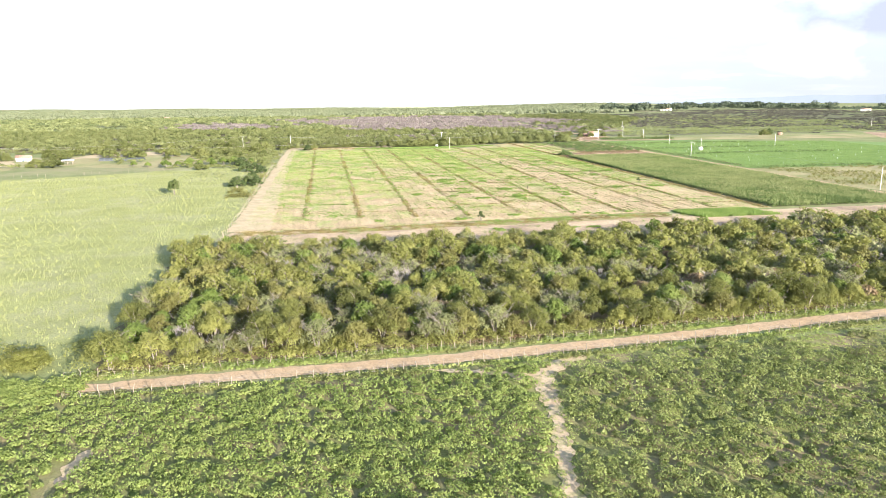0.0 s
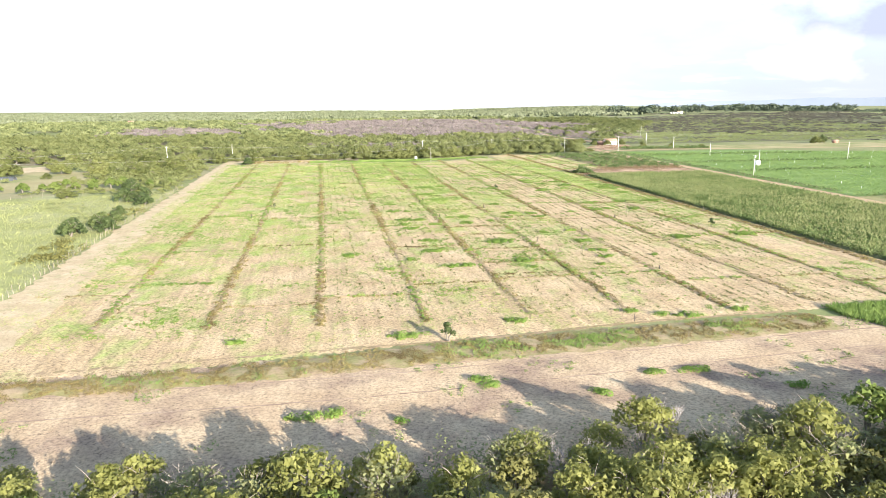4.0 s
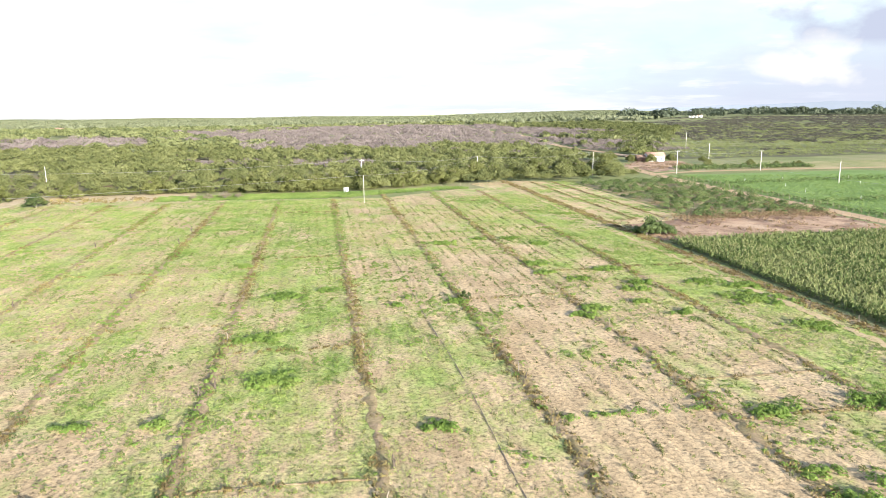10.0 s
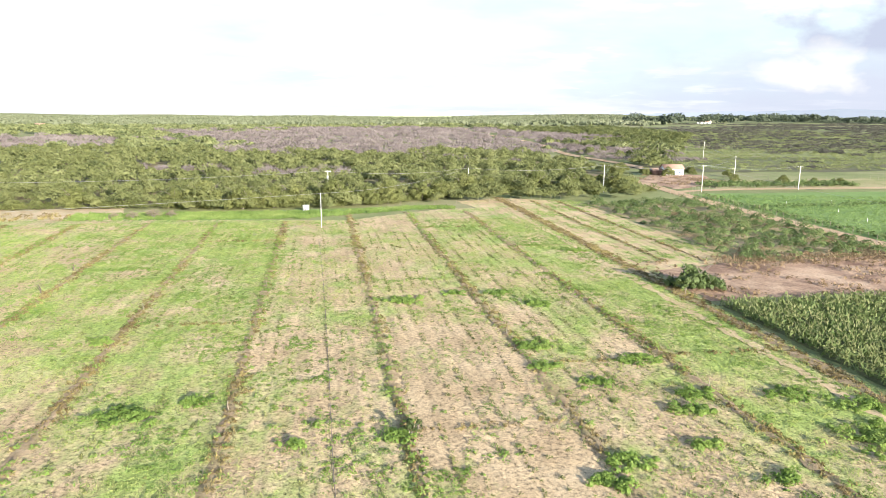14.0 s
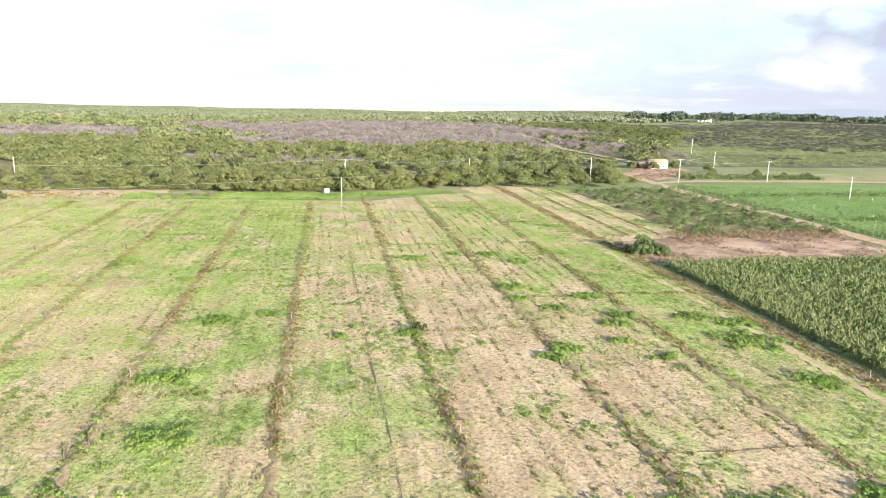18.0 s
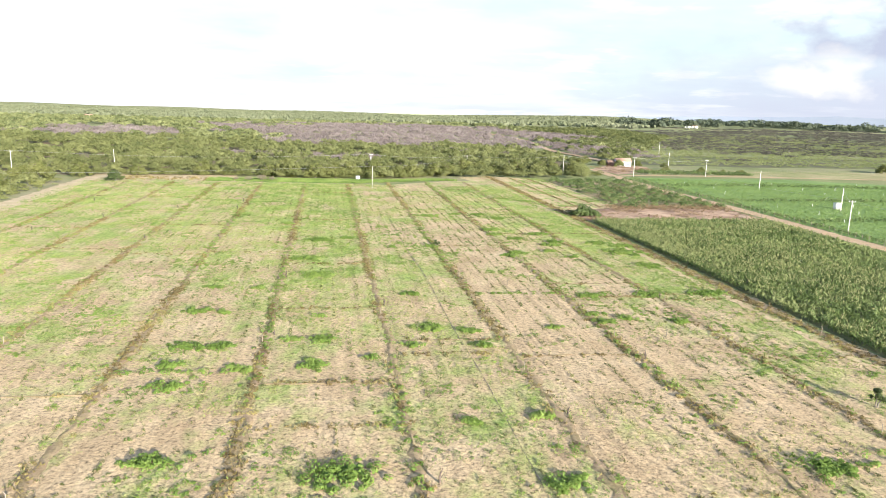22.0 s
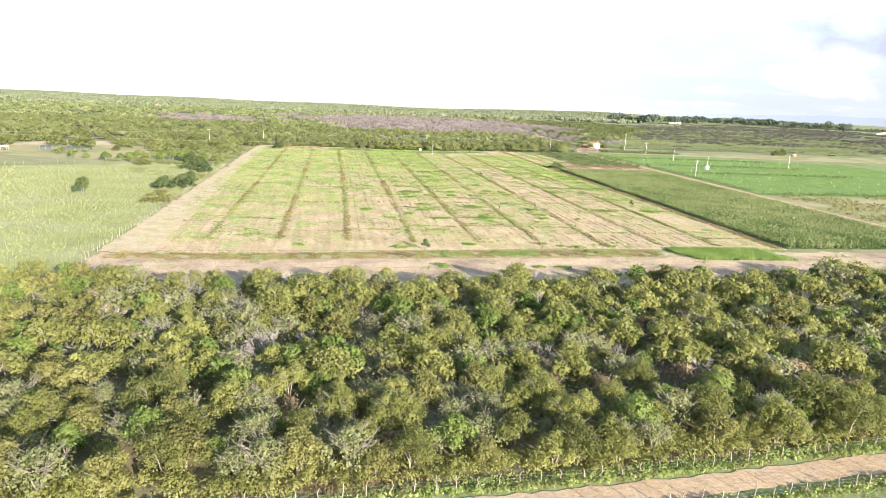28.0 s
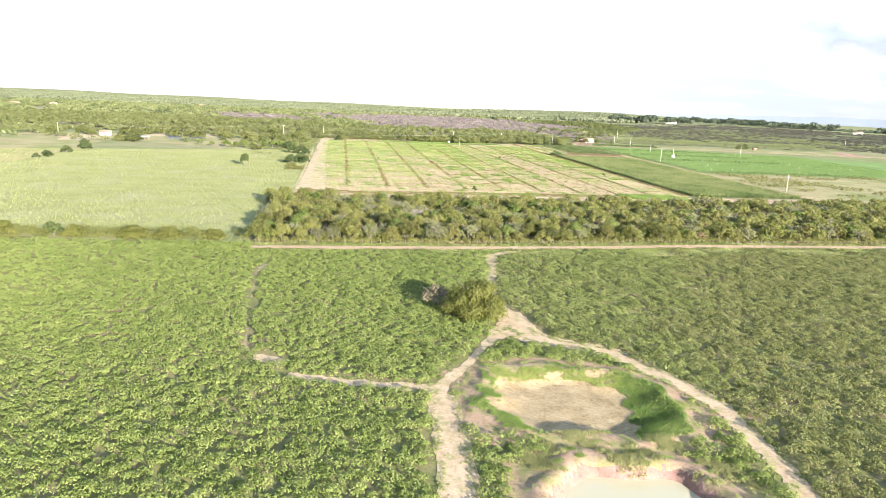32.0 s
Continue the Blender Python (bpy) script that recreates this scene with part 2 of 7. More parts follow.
def plain_mat(name, a, c, scale=3.0, rough=0.8, metal=0.0, bump=0.2):
    m, n, l, b = nodes_of(name)
    t = noise_node(n, l, scale, 6, 0.65)
    r = ramp_node(n, [(0.3, a), (0.72, c)])
    l.new(t.outputs[0], r.inputs[0])
    l.new(r.outputs[0], b.inputs["Base Color"])
    b.inputs["Roughness"].default_value, b.inputs["Metallic"].default_value = rough, metal
    if bump:
        bp = n.new("ShaderNodeBump")
        bp.inputs["Strength"].default_value, bp.inputs["Distance"].default_value = bump, 0.02
        l.new(t.outputs[0], bp.inputs["Height"])
        l.new(bp.outputs[0], b.inputs["Normal"])
    return m


TAN = [(0.25, (0.392, 0.277, 0.162)), (0.5, (0.500, 0.368, 0.224)), (0.75, (0.573, 0.438, 0.280))]
# pale growth tones: the far haze is mixed into the ground's colour
M_GROUND = soil_mat("scrub_ground", [(0.3, (0.27, 0.23, 0.135)), (0.7, (0.36, 0.31, 0.19))], [(0.3, (0.16, 0.185, 0.075)), (0.55, (0.23, 0.245, 0.105)), (0.8, (0.30, 0.295, 0.145))], 0.02, 0.012, 0.42)
M_FIELD = soil_mat("tilled_field", TAN, [(0.25, (0.225, 0.295, 0.075)), (0.55, (0.315, 0.375, 0.115)), (0.8, (0.415, 0.435, 0.172))], 0.12, 0.13, 0.56, 0.14, 0.9, (1.0, 0.6, 1), 0.72, True)
M_SIDE = soil_mat("side_plot_soil", TAN, [(0.25, (0.225, 0.295, 0.075)), (0.55, (0.315, 0.375, 0.115)), (0.8, (0.415, 0.435, 0.172))], 0.12, 0.2, 0.56, 0.2, 0.6, None, 0.4)
M_TRACK = soil_mat("bare_earth", TAN, [(0.3, (0.240, 0.240, 0.096)), (0.7, (0.336, 0.288, 0.160))], 0.2, 0.15, 0.66, 0, 0.25)
M_MARGIN = soil_mat("margin_sand", [(0.25, (0.41, 0.305, 0.19)), (0.5, (0.50, 0.388, 0.25)), (0.75, (0.565, 0.455, 0.31))], [(0.3, (0.33, 0.31, 0.15)), (0.7, (0.42, 0.37, 0.22))], 0.25, 0.3, 0.6, 0, 0.5)
M_ROAD = soil_mat("dirt_road", [(0.25, (0.36, 0.248, 0.150)), (0.5, (0.465, 0.322, 0.196)), (0.75, (0.54, 0.388, 0.248))], [(0.3, (0.41, 0.285, 0.185)), (0.7, (0.50, 0.37, 0.255))], 0.35, 0.25, 0.55, 0, 0.4)
M_RIDGE = soil_mat("ridge_earth", [(0.3, (0.27, 0.188, 0.118)), (0.7, (0.43, 0.315, 0.205))], [(0.3, (0.215, 0.165, 0.085)), (0.7, (0.34, 0.275, 0.145))], 0.8, 0.3, 0.5, 0, 0.8)
M_MEADOW = soil_mat("meadow_grass", [(0.25, (0.218, 0.228, 0.086)), (0.6, (0.306, 0.314, 0.132)), (0.8, (0.362, 0.364, 0.168))], [(0.3, (0.28, 0.28, 0.145)), (0.7, (0.375, 0.36, 0.21))], 0.09, 0.05, 0.56, 0, 0.6)
M_CROPG = soil_mat("crop_ground", [(0.3, (0.140, 0.150, 0.055)), (0.7, (0.230, 0.222, 0.092))], [(0.3, (0.20, 0.155, 0.09)), (0.7, (0.30, 0.225, 0.14))], 0.3, 0.08, 0.56)
M_WOODG = soil_mat("wood_floor", [(0.3, (0.140, 0.135, 0.065)), (0.7, (0.225, 0.195, 0.105))], [(0.3, (0.19, 0.13, 0.085)), (0.7, (0.26, 0.18, 0.12))], 0.3, 0.1, 0.56)
M_GREEN = soil_mat("irrigated_green", [(0.25, (0.134, 0.210, 0.064)), (0.6, (0.200, 0.288, 0.094)), (0.8, (0.262, 0.340, 0.128))], [(0.3, (0.17, 0.25, 0.09)), (0.7, (0.25, 0.31, 0.13))], 0.05, 0.03, 0.6, 0, 0.5, (1.0, 3.0, 1))
M_PALE = soil_mat("pale_pasture", [(0.25, (0.288, 0.240, 0.120)), (0.7, (0.400, 0.352, 0.192))], [(0.3, (0.160, 0.192, 0.064)), (0.7, (0.256, 0.272, 0.104))], 0.05, 0.03, 0.55)
M_PINK = soil_mat("cleared_plot", [(0.25, (0.34, 0.212, 0.148)), (0.5, (0.475, 0.325, 0.222)), (0.75, (0.55, 0.405, 0.288))], [(0.3, (0.17, 0.10, 0.075)), (0.7, (0.27, 0.175, 0.12))], 0.18, 0.12, 0.53, 0, 0.8, None, 0.4)
M_CORNG = soil_mat("corn_ground", [(0.3, (0.095, 0.105, 0.045)), (0.7, (0.165, 0.160, 0.075))], [(0.3, (0.160, 0.128, 0.064)), (0.7, (0.240, 0.184, 0.104))], 0.3, 0.08, 0.7)
M_BANK = soil_mat("pond_bank", [(0.25, (0.28, 0.185, 0.125)), (0.6, (0.38, 0.27, 0.185)), (0.8, (0.46, 0.345, 0.24))], [(0.3, (0.14, 0.155, 0.05)), (0.7, (0.25, 0.245, 0.10))], 0.5, 0.22, 0.55, 0, 0.6)

M_BASIN = soil_mat("basin_sand", [(0.25, (0.34, 0.25, 0.145)), (0.6, (0.43, 0.33, 0.20)), (0.8, (0.49, 0.395, 0.26))], [(0.3, (0.25, 0.18, 0.10)), (0.7, (0.33, 0.25, 0.14))], 0.35, 0.3, 0.55, 0, 0.6)
# headland: purple-brown patches put the thicket's shade into the sand colour
M_HEAD = soil_mat("headland_sand", [(0.25, (0.41, 0.292, 0.188)), (0.5, (0.505, 0.375, 0.247)), (0.75, (0.58, 0.45, 0.305))], [(0.3, (0.235, 0.16, 0.125)), (0.7, (0.32, 0.23, 0.172))], 0.14, 0.07, 0.57, 0, 0.8, None, 0.6)
M_PATH = soil_mat("trodden_sand", [(0.25, (0.415, 0.292, 0.188)), (0.5, (0.51, 0.378, 0.253)), (0.75, (0.58, 0.448, 0.312))], [(0.3, (0.25, 0.245, 0.10)), (0.7, (0.37, 0.33, 0.17))], 0.3, 0.5, 0.58, 0, 0.3)
M_DRIP = plain_mat("drip_hose", (0.13, 0.10, 0.075), (0.26, 0.20, 0.145), 1.2, 0.8)
M_RUT = soil_mat("worn_rut", [(0.25, (0.33, 0.24, 0.17)), (0.5, (0.42, 0.31, 0.23)), (0.75, (0.50, 0.39, 0.29))], [(0.3, (0.25, 0.17, 0.125)), (0.7, (0.34, 0.24, 0.175))], 0.4, 0.2, 0.5, 0, 0.3)
M_BERM = soil_mat("berm_earth", [(0.3, (0.28, 0.20, 0.125)), (0.7, (0.43, 0.325, 0.21))], [(0.3, (0.19, 0.185, 0.07)), (0.7, (0.30, 0.27, 0.125))], 0.5, 0.25, 0.5, 0, 0.5)
M_MUD = soil_mat("pond_mud", [(0.25, (0.17, 0.10, 0.085)), (0.6, (0.27, 0.17, 0.14)), (0.8, (0.36, 0.25, 0.20))], [(0.3, (0.21, 0.115, 0.11)), (0.7, (0.32, 0.20, 0.175))], 0.4, 0.3, 0.55, 0, 0.6)
L_TREE = leaf_mat("thicket_leaves", (0.146, 0.156, 0.050), (0.242, 0.250, 0.076), (0.355, 0.350, 0.118), 0.57, 0.95, 0.2, 1.6)
L_EDGE = leaf_mat("wood_edge_leaves", (0.088, 0.104, 0.034), (0.165, 0.182, 0.060), (0.260, 0.270, 0.100), 0.42, 0.45, 0.2, 1.4)
L_UNDER = leaf_mat("undergrowth_leaves", (0.165, 0.180, 0.080), (0.245, 0.258, 0.118), (0.33, 0.335, 0.165), 0.5)
L_AIRY = leaf_mat("grey_green_leaves", (0.165, 0.178, 0.078), (0.265, 0.275, 0.125), (0.37, 0.365, 0.18), 0.5, 0.3)
L_OLIVE = leaf_mat("olive_leaves", (0.110, 0.104, 0.034), (0.195, 0.188, 0.062), (0.29, 0.275, 0.10), 0.45, 0.3)
L_FRESH = leaf_mat("fresh_leaves", (0.085, 0.130, 0.030), (0.160, 0.210, 0.052), (0.27, 0.31, 0.095), 0.45, 0.25)
L_RUST = leaf_mat("rusty_leaves", (0.145, 0.096, 0.058), (0.235, 0.165, 0.095), (0.33, 0.25, 0.145), 0.35, 0.2)
L_OLIVEG = leaf_mat("yellow_green_leaves", (0.085, 0.092, 0.022), (0.160, 0.168, 0.042), (0.255, 0.255, 0.072), 0.34)
L_RUSTG = leaf_mat("brownish_leaves", (0.150, 0.118, 0.080), (0.235, 0.195, 0.135), (0.32, 0.27, 0.19), 0.25)
L_DARKT = leaf_mat("dark_leaves", (0.032, 0.053, 0.019), (0.070, 0.096, 0.032), (0.140, 0.162, 0.053), 0.25)
L_WOODS = leaf_mat("far_wood_leaves", (0.104, 0.122, 0.046), (0.180, 0.198, 0.074), (0.265, 0.278, 0.118), 0.46, 0.5, 0.10, 1.6)
# distant scrub: haze put into the leaf colour as paler olive tones
L_HAZEW = leaf_mat("hazed_scrub_leaves", (0.085, 0.105, 0.044), (0.185, 0.205, 0.084), (0.30, 0.31, 0.145), 0.28, 0.4, 0.06, 1.8)
# farthest woods: greyed leaf tones carry the skyline's haze in the colour
L_FARW = leaf_mat("far_plain_leaves", (0.085, 0.100, 0.056), (0.145, 0.164, 0.092), (0.21, 0.225, 0.14), 0.25, 0.3, 0.01, 1.6)
L_DARKW = leaf_mat("dark_wood_leaves", (0.040, 0.054, 0.038), (0.074, 0.094, 0.060), (0.120, 0.142, 0.086), 0.2)
M_SLOPE = soil_mat("scrub_slope", [(0.3, (0.13, 0.155, 0.060)), (0.7, (0.23, 0.25, 0.10))], [(0.3, (0.095, 0.09, 0.055)), (0.7, (0.155, 0.145, 0.09))], 0.03, 0.02, 0.5)
L_DARKS = leaf_mat("dark_slope_leaves", (0.048, 0.046, 0.040), (0.084, 0.080, 0.062), (0.134, 0.130, 0.086), 0.2, 0, 0.02, 2.0)
L_SLOPE = leaf_mat("slope_bush_leaves", (0.125, 0.152, 0.056), (0.190, 0.214, 0.084), (0.262, 0.278, 0.118), 0.3, 0, 0.03, 1.6)
L_GREY = leaf_mat("bare_wood_twigs", (0.098, 0.078, 0.078), (0.172, 0.142, 0.138), (0.265, 0.225, 0.212), 0.1, 0, 0.03, 1.8)
L_CROP = leaf_mat("crop_leaves", (0.130, 0.176, 0.045), (0.242, 0.296, 0.086), (0.372, 0.402, 0.142), 0.48, 0, 0.35, 1.3)
L_CROPM = leaf_mat("weedy_green_leaves", (0.122, 0.150, 0.044), (0.228, 0.262, 0.086), (0.350, 0.370, 0.142), 0.46, 0, 0.3, 1.5)
L_CROPR = leaf_mat("weedy_crop_leaves", (0.132, 0.142, 0.050), (0.240, 0.252, 0.094), (0.362, 0.365, 0.152), 0.5, 0, 0.3, 1.6)
L_CORN = leaf_mat("corn_leaves", (0.068, 0.106, 0.034), (0.138, 0.184, 0.060), (0.268, 0.290, 0.122), 0.32, 0, 0.07, 1.6, 0.4)
L_GRASS = leaf_mat("dry_grass", (0.200, 0.262, 0.066), (0.312, 0.368, 0.105), (0.46, 0.455, 0.185), 0.4, 0, 0.11, 1.8)
L_WEED = leaf_mat("green_weeds", (0.112, 0.185, 0.040), (0.205, 0.300, 0.066), (0.32, 0.395, 0.110), 0.45)
L_TUFT = leaf_mat("green_tufts", (0.10, 0.165, 0.040), (0.19, 0.27, 0.068), (0.32, 0.37, 0.125), 0.35)
L_RIDGE = leaf_mat("ridge_weeds", (0.100, 0.070, 0.034), (0.210, 0.160, 0.066), (0.40, 0.345, 0.128), 0.33, 0, 0.11, 1.5, 0.55)
L_STUB = leaf_mat("row_stubble_leaves", (0.085, 0.090, 0.034), (0.150, 0.165, 0.056), (0.27, 0.27, 0.10), 0.3)
L_MEADOW = leaf_mat("meadow_tufts", (0.220, 0.232, 0.082), (0.265, 0.276, 0.106), (0.310, 0.316, 0.134), 0.3)
L_STRAW = leaf_mat("straw_stalks", (0.235, 0.240, 0.10), (0.295, 0.295, 0.13), (0.35, 0.34, 0.165), 0.3)
L_CTOP = leaf_mat("corn_top_leaves", (0.180, 0.205, 0.082), (0.262, 0.278, 0.120), (0.35, 0.35, 0.17), 0.45)
L_CASS = leaf_mat("cassava_leaves", (0.066, 0.098, 0.034), (0.134, 0.182, 0.062), (0.230, 0.280, 0.108), 0.38)
L_REED = leaf_mat("green_crop_leaves", (0.132, 0.208, 0.060), (0.208, 0.300, 0.094), (0.288, 0.362, 0.134), 0.4)
M_BARK = plain_mat("bark", (0.15, 0.125, 0.10), (0.28, 0.245, 0.21), 6, 0.9)
M_CHAR = plain_mat("charred_wood", (0.05, 0.04, 0.035), (0.16, 0.12, 0.09), 5, 0.95)
M_DEAD = plain_mat("bleached_branches", (0.255, 0.215, 0.205), (0.41, 0.36, 0.345), 6, 0.9)
M_POST = plain_mat("weathered_post", (0.17, 0.138, 0.105), (0.33, 0.278, 0.22), 5, 0.9)
M_CONC = plain_mat("pole_concrete", (0.52, 0.50, 0.46), (0.70, 0.68, 0.63), 3, 0.85)
M_STEEL = plain_mat("galvanised_steel", (0.35, 0.36, 0.37), (0.5, 0.5, 0.5), 6, 0.5, 0.6)
M_WIRE = plain_mat("cable", (0.30, 0.30, 0.30), (0.42, 0.42, 0.42), 4, 0.6, 0.3, 0)
M_WHITE = plain_mat("limewash", (0.70, 0.68, 0.64), (0.84, 0.83, 0.80), 0.7, 0.85)
M_BRICK = plain_mat("bare_clay_brick", (0.22, 0.12, 0.085), (0.36, 0.22, 0.16), 2.0, 0.9)
M_TILE = plain_mat("clay_tiles", (0.30, 0.17, 0.12), (0.46, 0.30, 0.22), 2.5, 0.85)
M_DOOR = plain_mat("painted_wood", (0.10, 0.14, 0.2), (0.16, 0.21, 0.28), 3, 0.6)
M_NET = plain_mat("shade_net", (0.035, 0.04, 0.045), (0.08, 0.085, 0.09), 1.5, 0.8)
M_GREYBOX = plain_mat("white_enamel", (0.78, 0.78, 0.76), (0.86, 0.86, 0.84), 2, 0.45, 0, 0)


# ---- mesh makers ----
def raw_mesh(name, verts, quads, mat):
    """A mesh from arrays: verts (n, 3), quads (m, 4)."""
    me = bpy.data.meshes.new(name)
    verts, quads = np.asarray(verts, np.float32), np.asarray(quads, np.int32)
    me.vertices.add(len(verts))
    me.vertices.foreach_set("co", verts.ravel())
    me.loops.add(quads.size)
    me.loops.foreach_set("vertex_index", quads.ravel())
    me.polygons.add(len(quads))
    k = quads.shape[1]
    me.polygons.foreach_set("loop_start", np.arange(0, quads.size, k, dtype=np.int32))
    me.update(calc_edges=True)
    me.materials.append(mat)
    return me


def rhombs(centres, size, flat=0.5, r=rng, upright=0.0, normals=None, slim=1.0, tri=False, rough=0.55):
    """Leaf clumps: one rhombic quad at each centre. flat: how far they face upwards; normals: which way they face."""
    n = len(centres)
    nrm = r.normal(size=(n, 3))
    if normals is None:
        nrm[:, 2] = np.abs(nrm[:, 2]) + flat * 2
    else:
        nrm = normals * 1.5 + nrm * rough + np.array([0, 0, flat])
    nrm /= np.linalg.norm(nrm, axis=1)[:, None]
    a = np.cross(nrm, r.normal(size=(n, 3)))
    if upright:
        a = a * (1 - upright) + np.array([0, 0, 1.0]) * upright
    a /= np.linalg.norm(a, axis=1)[:, None] + 1e-9
    b = np.cross(nrm, a)
    b /= np.linalg.norm(b, axis=1)[:, None] + 1e-9
    s = (np.asarray(size) * r.uniform(0.65, 1.35, n))[:, None]
    w = r.uniform(0.45, 0.8, n)[:, None] * slim
    if tri:
        v = np.stack([centres - a * s * 0.4 - b * s * w * 0.55, centres - a * s * 0.4 + b * s * w * 0.55, centres + a * s * 0.75], 1).reshape(-1, 3)
        return v, np.arange(3 * n).reshape(-1, 3)
    v = np.stack([centres - a * s * 0.5, centres + b * s * w * 0.5, centres + a * s * 0.6, centres - b * s * w * 0.5], 1).reshape(-1, 3)
    return v, np.arange(4 * n).reshape(-1, 4)


def joined(pieces):
    vs, qs, k = [], [], 0
    for v, q in pieces:
        vs.append(v)
        qs.append(np.asarray(q) + k)
        k += len(v)
    return np.concatenate(vs), np.concatenate(qs)


def tube(points, radii, sides=5):
    """A tapering limb along points."""
    pts = [Vector(p) for p in points]
    ring, quads = [], []
    for i, p in enumerate(pts):
        d = (pts[min(i + 1, len(pts) - 1)] - pts[max(i - 1, 0)]).normalized()
        a = d.cross(Vector((0.3, 1, 0.2))).normalized()
        b = d.cross(a)
        for k in range(sides):
            t = 2 * math.pi * k / sides
            ring.append(p + (a * math.cos(t) + b * math.sin(t)) * radii[i])
    for i in range(len(pts) - 1):
        for k in range(sides):
            k2 = (k + 1) % sides
            quads.append((i * sides + k, i * sides + k2, (i + 1) * sides + k2, (i + 1) * sides + k))
    return np.array([tuple(v) for v in ring]), np.array(quads)


def part(name, me, parent, label=""):
    ob = new(name, me)
    ob.parent = parent
    if label:
        ob["label"] = label
    return ob


def box(x, y, z, dx, dy, dz, bevel=0.0):
    """A block with its base centred at x, y, z, slightly tapered where bevel is given."""
    hx, hy = dx / 2, dy / 2
    tx, ty = hx - bevel, hy - bevel
    v = np.array([(x - hx, y - hy, z), (x + hx, y - hy, z), (x + hx, y + hy, z), (x - hx, y + hy, z),
                  (x - tx, y - ty, z + dz), (x + tx, y - ty, z + dz), (x + tx, y + ty, z + dz), (x - tx, y + ty, z + dz)])
    q = np.array([(0, 3, 2, 1), (4, 5, 6, 7), (0, 1, 5, 4), (1, 2, 6, 5), (2, 3, 7, 6), (3, 0, 4, 7)])
    return v, q


# ---- the ground ----
BASIN, POND = (13.8, 2.2), (17.3, -23.9)


def hollow(x, y, c, a, b):
    """Distance from the middle of a dug hollow with squarish corners, 1 at its rim."""
    return (np.abs((x - c[0]) / a) ** 3 + np.abs((y - c[1]) / b) ** 3) ** (1 / 3) + 0.05 * np.sin(x * 0.7 + y * 0.3) + 0.04 * np.cos(y * 0.9 - x * 0.4)


def smooth(a, b, x):
    t = np.clip((x - a) / (b - a), 0, 1)
    return t * t * (3 - 2 * t)


def height(x, y):
    """Height of the land: flat farm, two dug hollows with banks, land that falls away and hills far off."""
    x, y = np.asarray(x, float), np.asarray(y, float)
    d = hollow(x, y, BASIN, 12.2, 10.0)
    z = -0.8 * (1 - smooth(0.55, 1.0, d)) + 0.35 * np.exp(-((d - 1.08) / 0.13) ** 2)
    d = hollow(x, y, POND, 8.6, 9.8)
    z = z - 3.2 * (1 - smooth(0.74, 1.04, d)) + 0.45 * np.exp(-((d - 1.14) / 0.12) ** 2)
    r = np.hypot(x, y)
    z = z - 44 * smooth(900, 3600, r) + 3.0 * smooth(560, 900, y) * np.sin(x * 0.006 + 1.0) * np.cos(y * 0.004)
    z = z + 15 * smooth(700, 1700, y) * np.exp(-((x - 720) / 420) ** 2)
    east = np.clip((np.arctan2(x, y + 300) + 0.03) / 0.58, 0, 1)
    z = z + 26 * smooth(2300, 4200, r) * east ** 0.75 * (0.9 + 0.1 * np.sin(x * 0.0041))
    return z


def axis(lo, hi, near_lo, near_hi, fine, grow=1.13):
    a = list(np.arange(near_lo, near_hi + fine / 2, fine))
    s, x = fine, near_hi
    while x < hi:
        s = min(s * grow, 130)
        x += s
        a.append(min(x, hi))
    s, x = fine, near_lo
    while x > lo:
        s = min(s * grow, 130)
        x -= s
        a.insert(0, max(x, lo))
    return np.array(a)


gx, gy = axis(-4600, 4600, -11.5, 42.5, 0.5), axis(-1400, 4850, -40, 22.5, 0.5)
GX, GY = np.meshgrid(gx, gy)
gv = np.stack([GX, GY, height(GX, GY)], -1).reshape(-1, 3)
nx, ny = len(gx), len(gy)
ii = (np.arange(ny - 1)[:, None] * nx + np.arange(nx - 1)).ravel()
ground = tagged(new("ground", raw_mesh("ground", gv, np.stack([ii, ii + 1, ii + nx + 1, ii + nx], 1), M_GROUND)),
                "scrubby green and tan farmland that runs to the horizon", "ground", kind="structure")
for mat in (M_CROPG, M_BANK, M_BASIN, M_MUD):
    ground.data.materials.append(mat)
cx, cy = (gv[ii, 0] + gv[ii + nx + 1, 0]) / 2, (gv[ii, 1] + gv[ii + nx + 1, 1]) / 2
slot = np.zeros(len(ii), np.int32)
slot[(cx > -12) & (cx < 43) & (cy < 23) & (cy > -60)] = 1
db, dp = hollow(cx, cy, BASIN, 12.2, 10.0), hollow(cx, cy, POND, 8.6, 9.8)
slot[(db < 1.5) | (dp < 1.62)] = 2
slot[hollow(cx, cy, (BASIN[0] - 2.9, BASIN[1] + 1.2), 10.2, 9.6) < 1.0] = 3
slot[dp < 1.0] = 4
ground.data.polygons.foreach_set("material_index", slot)
ground.data.polygons.foreach_set("use_smooth", np.ones(len(ground.data.polygons), bool))


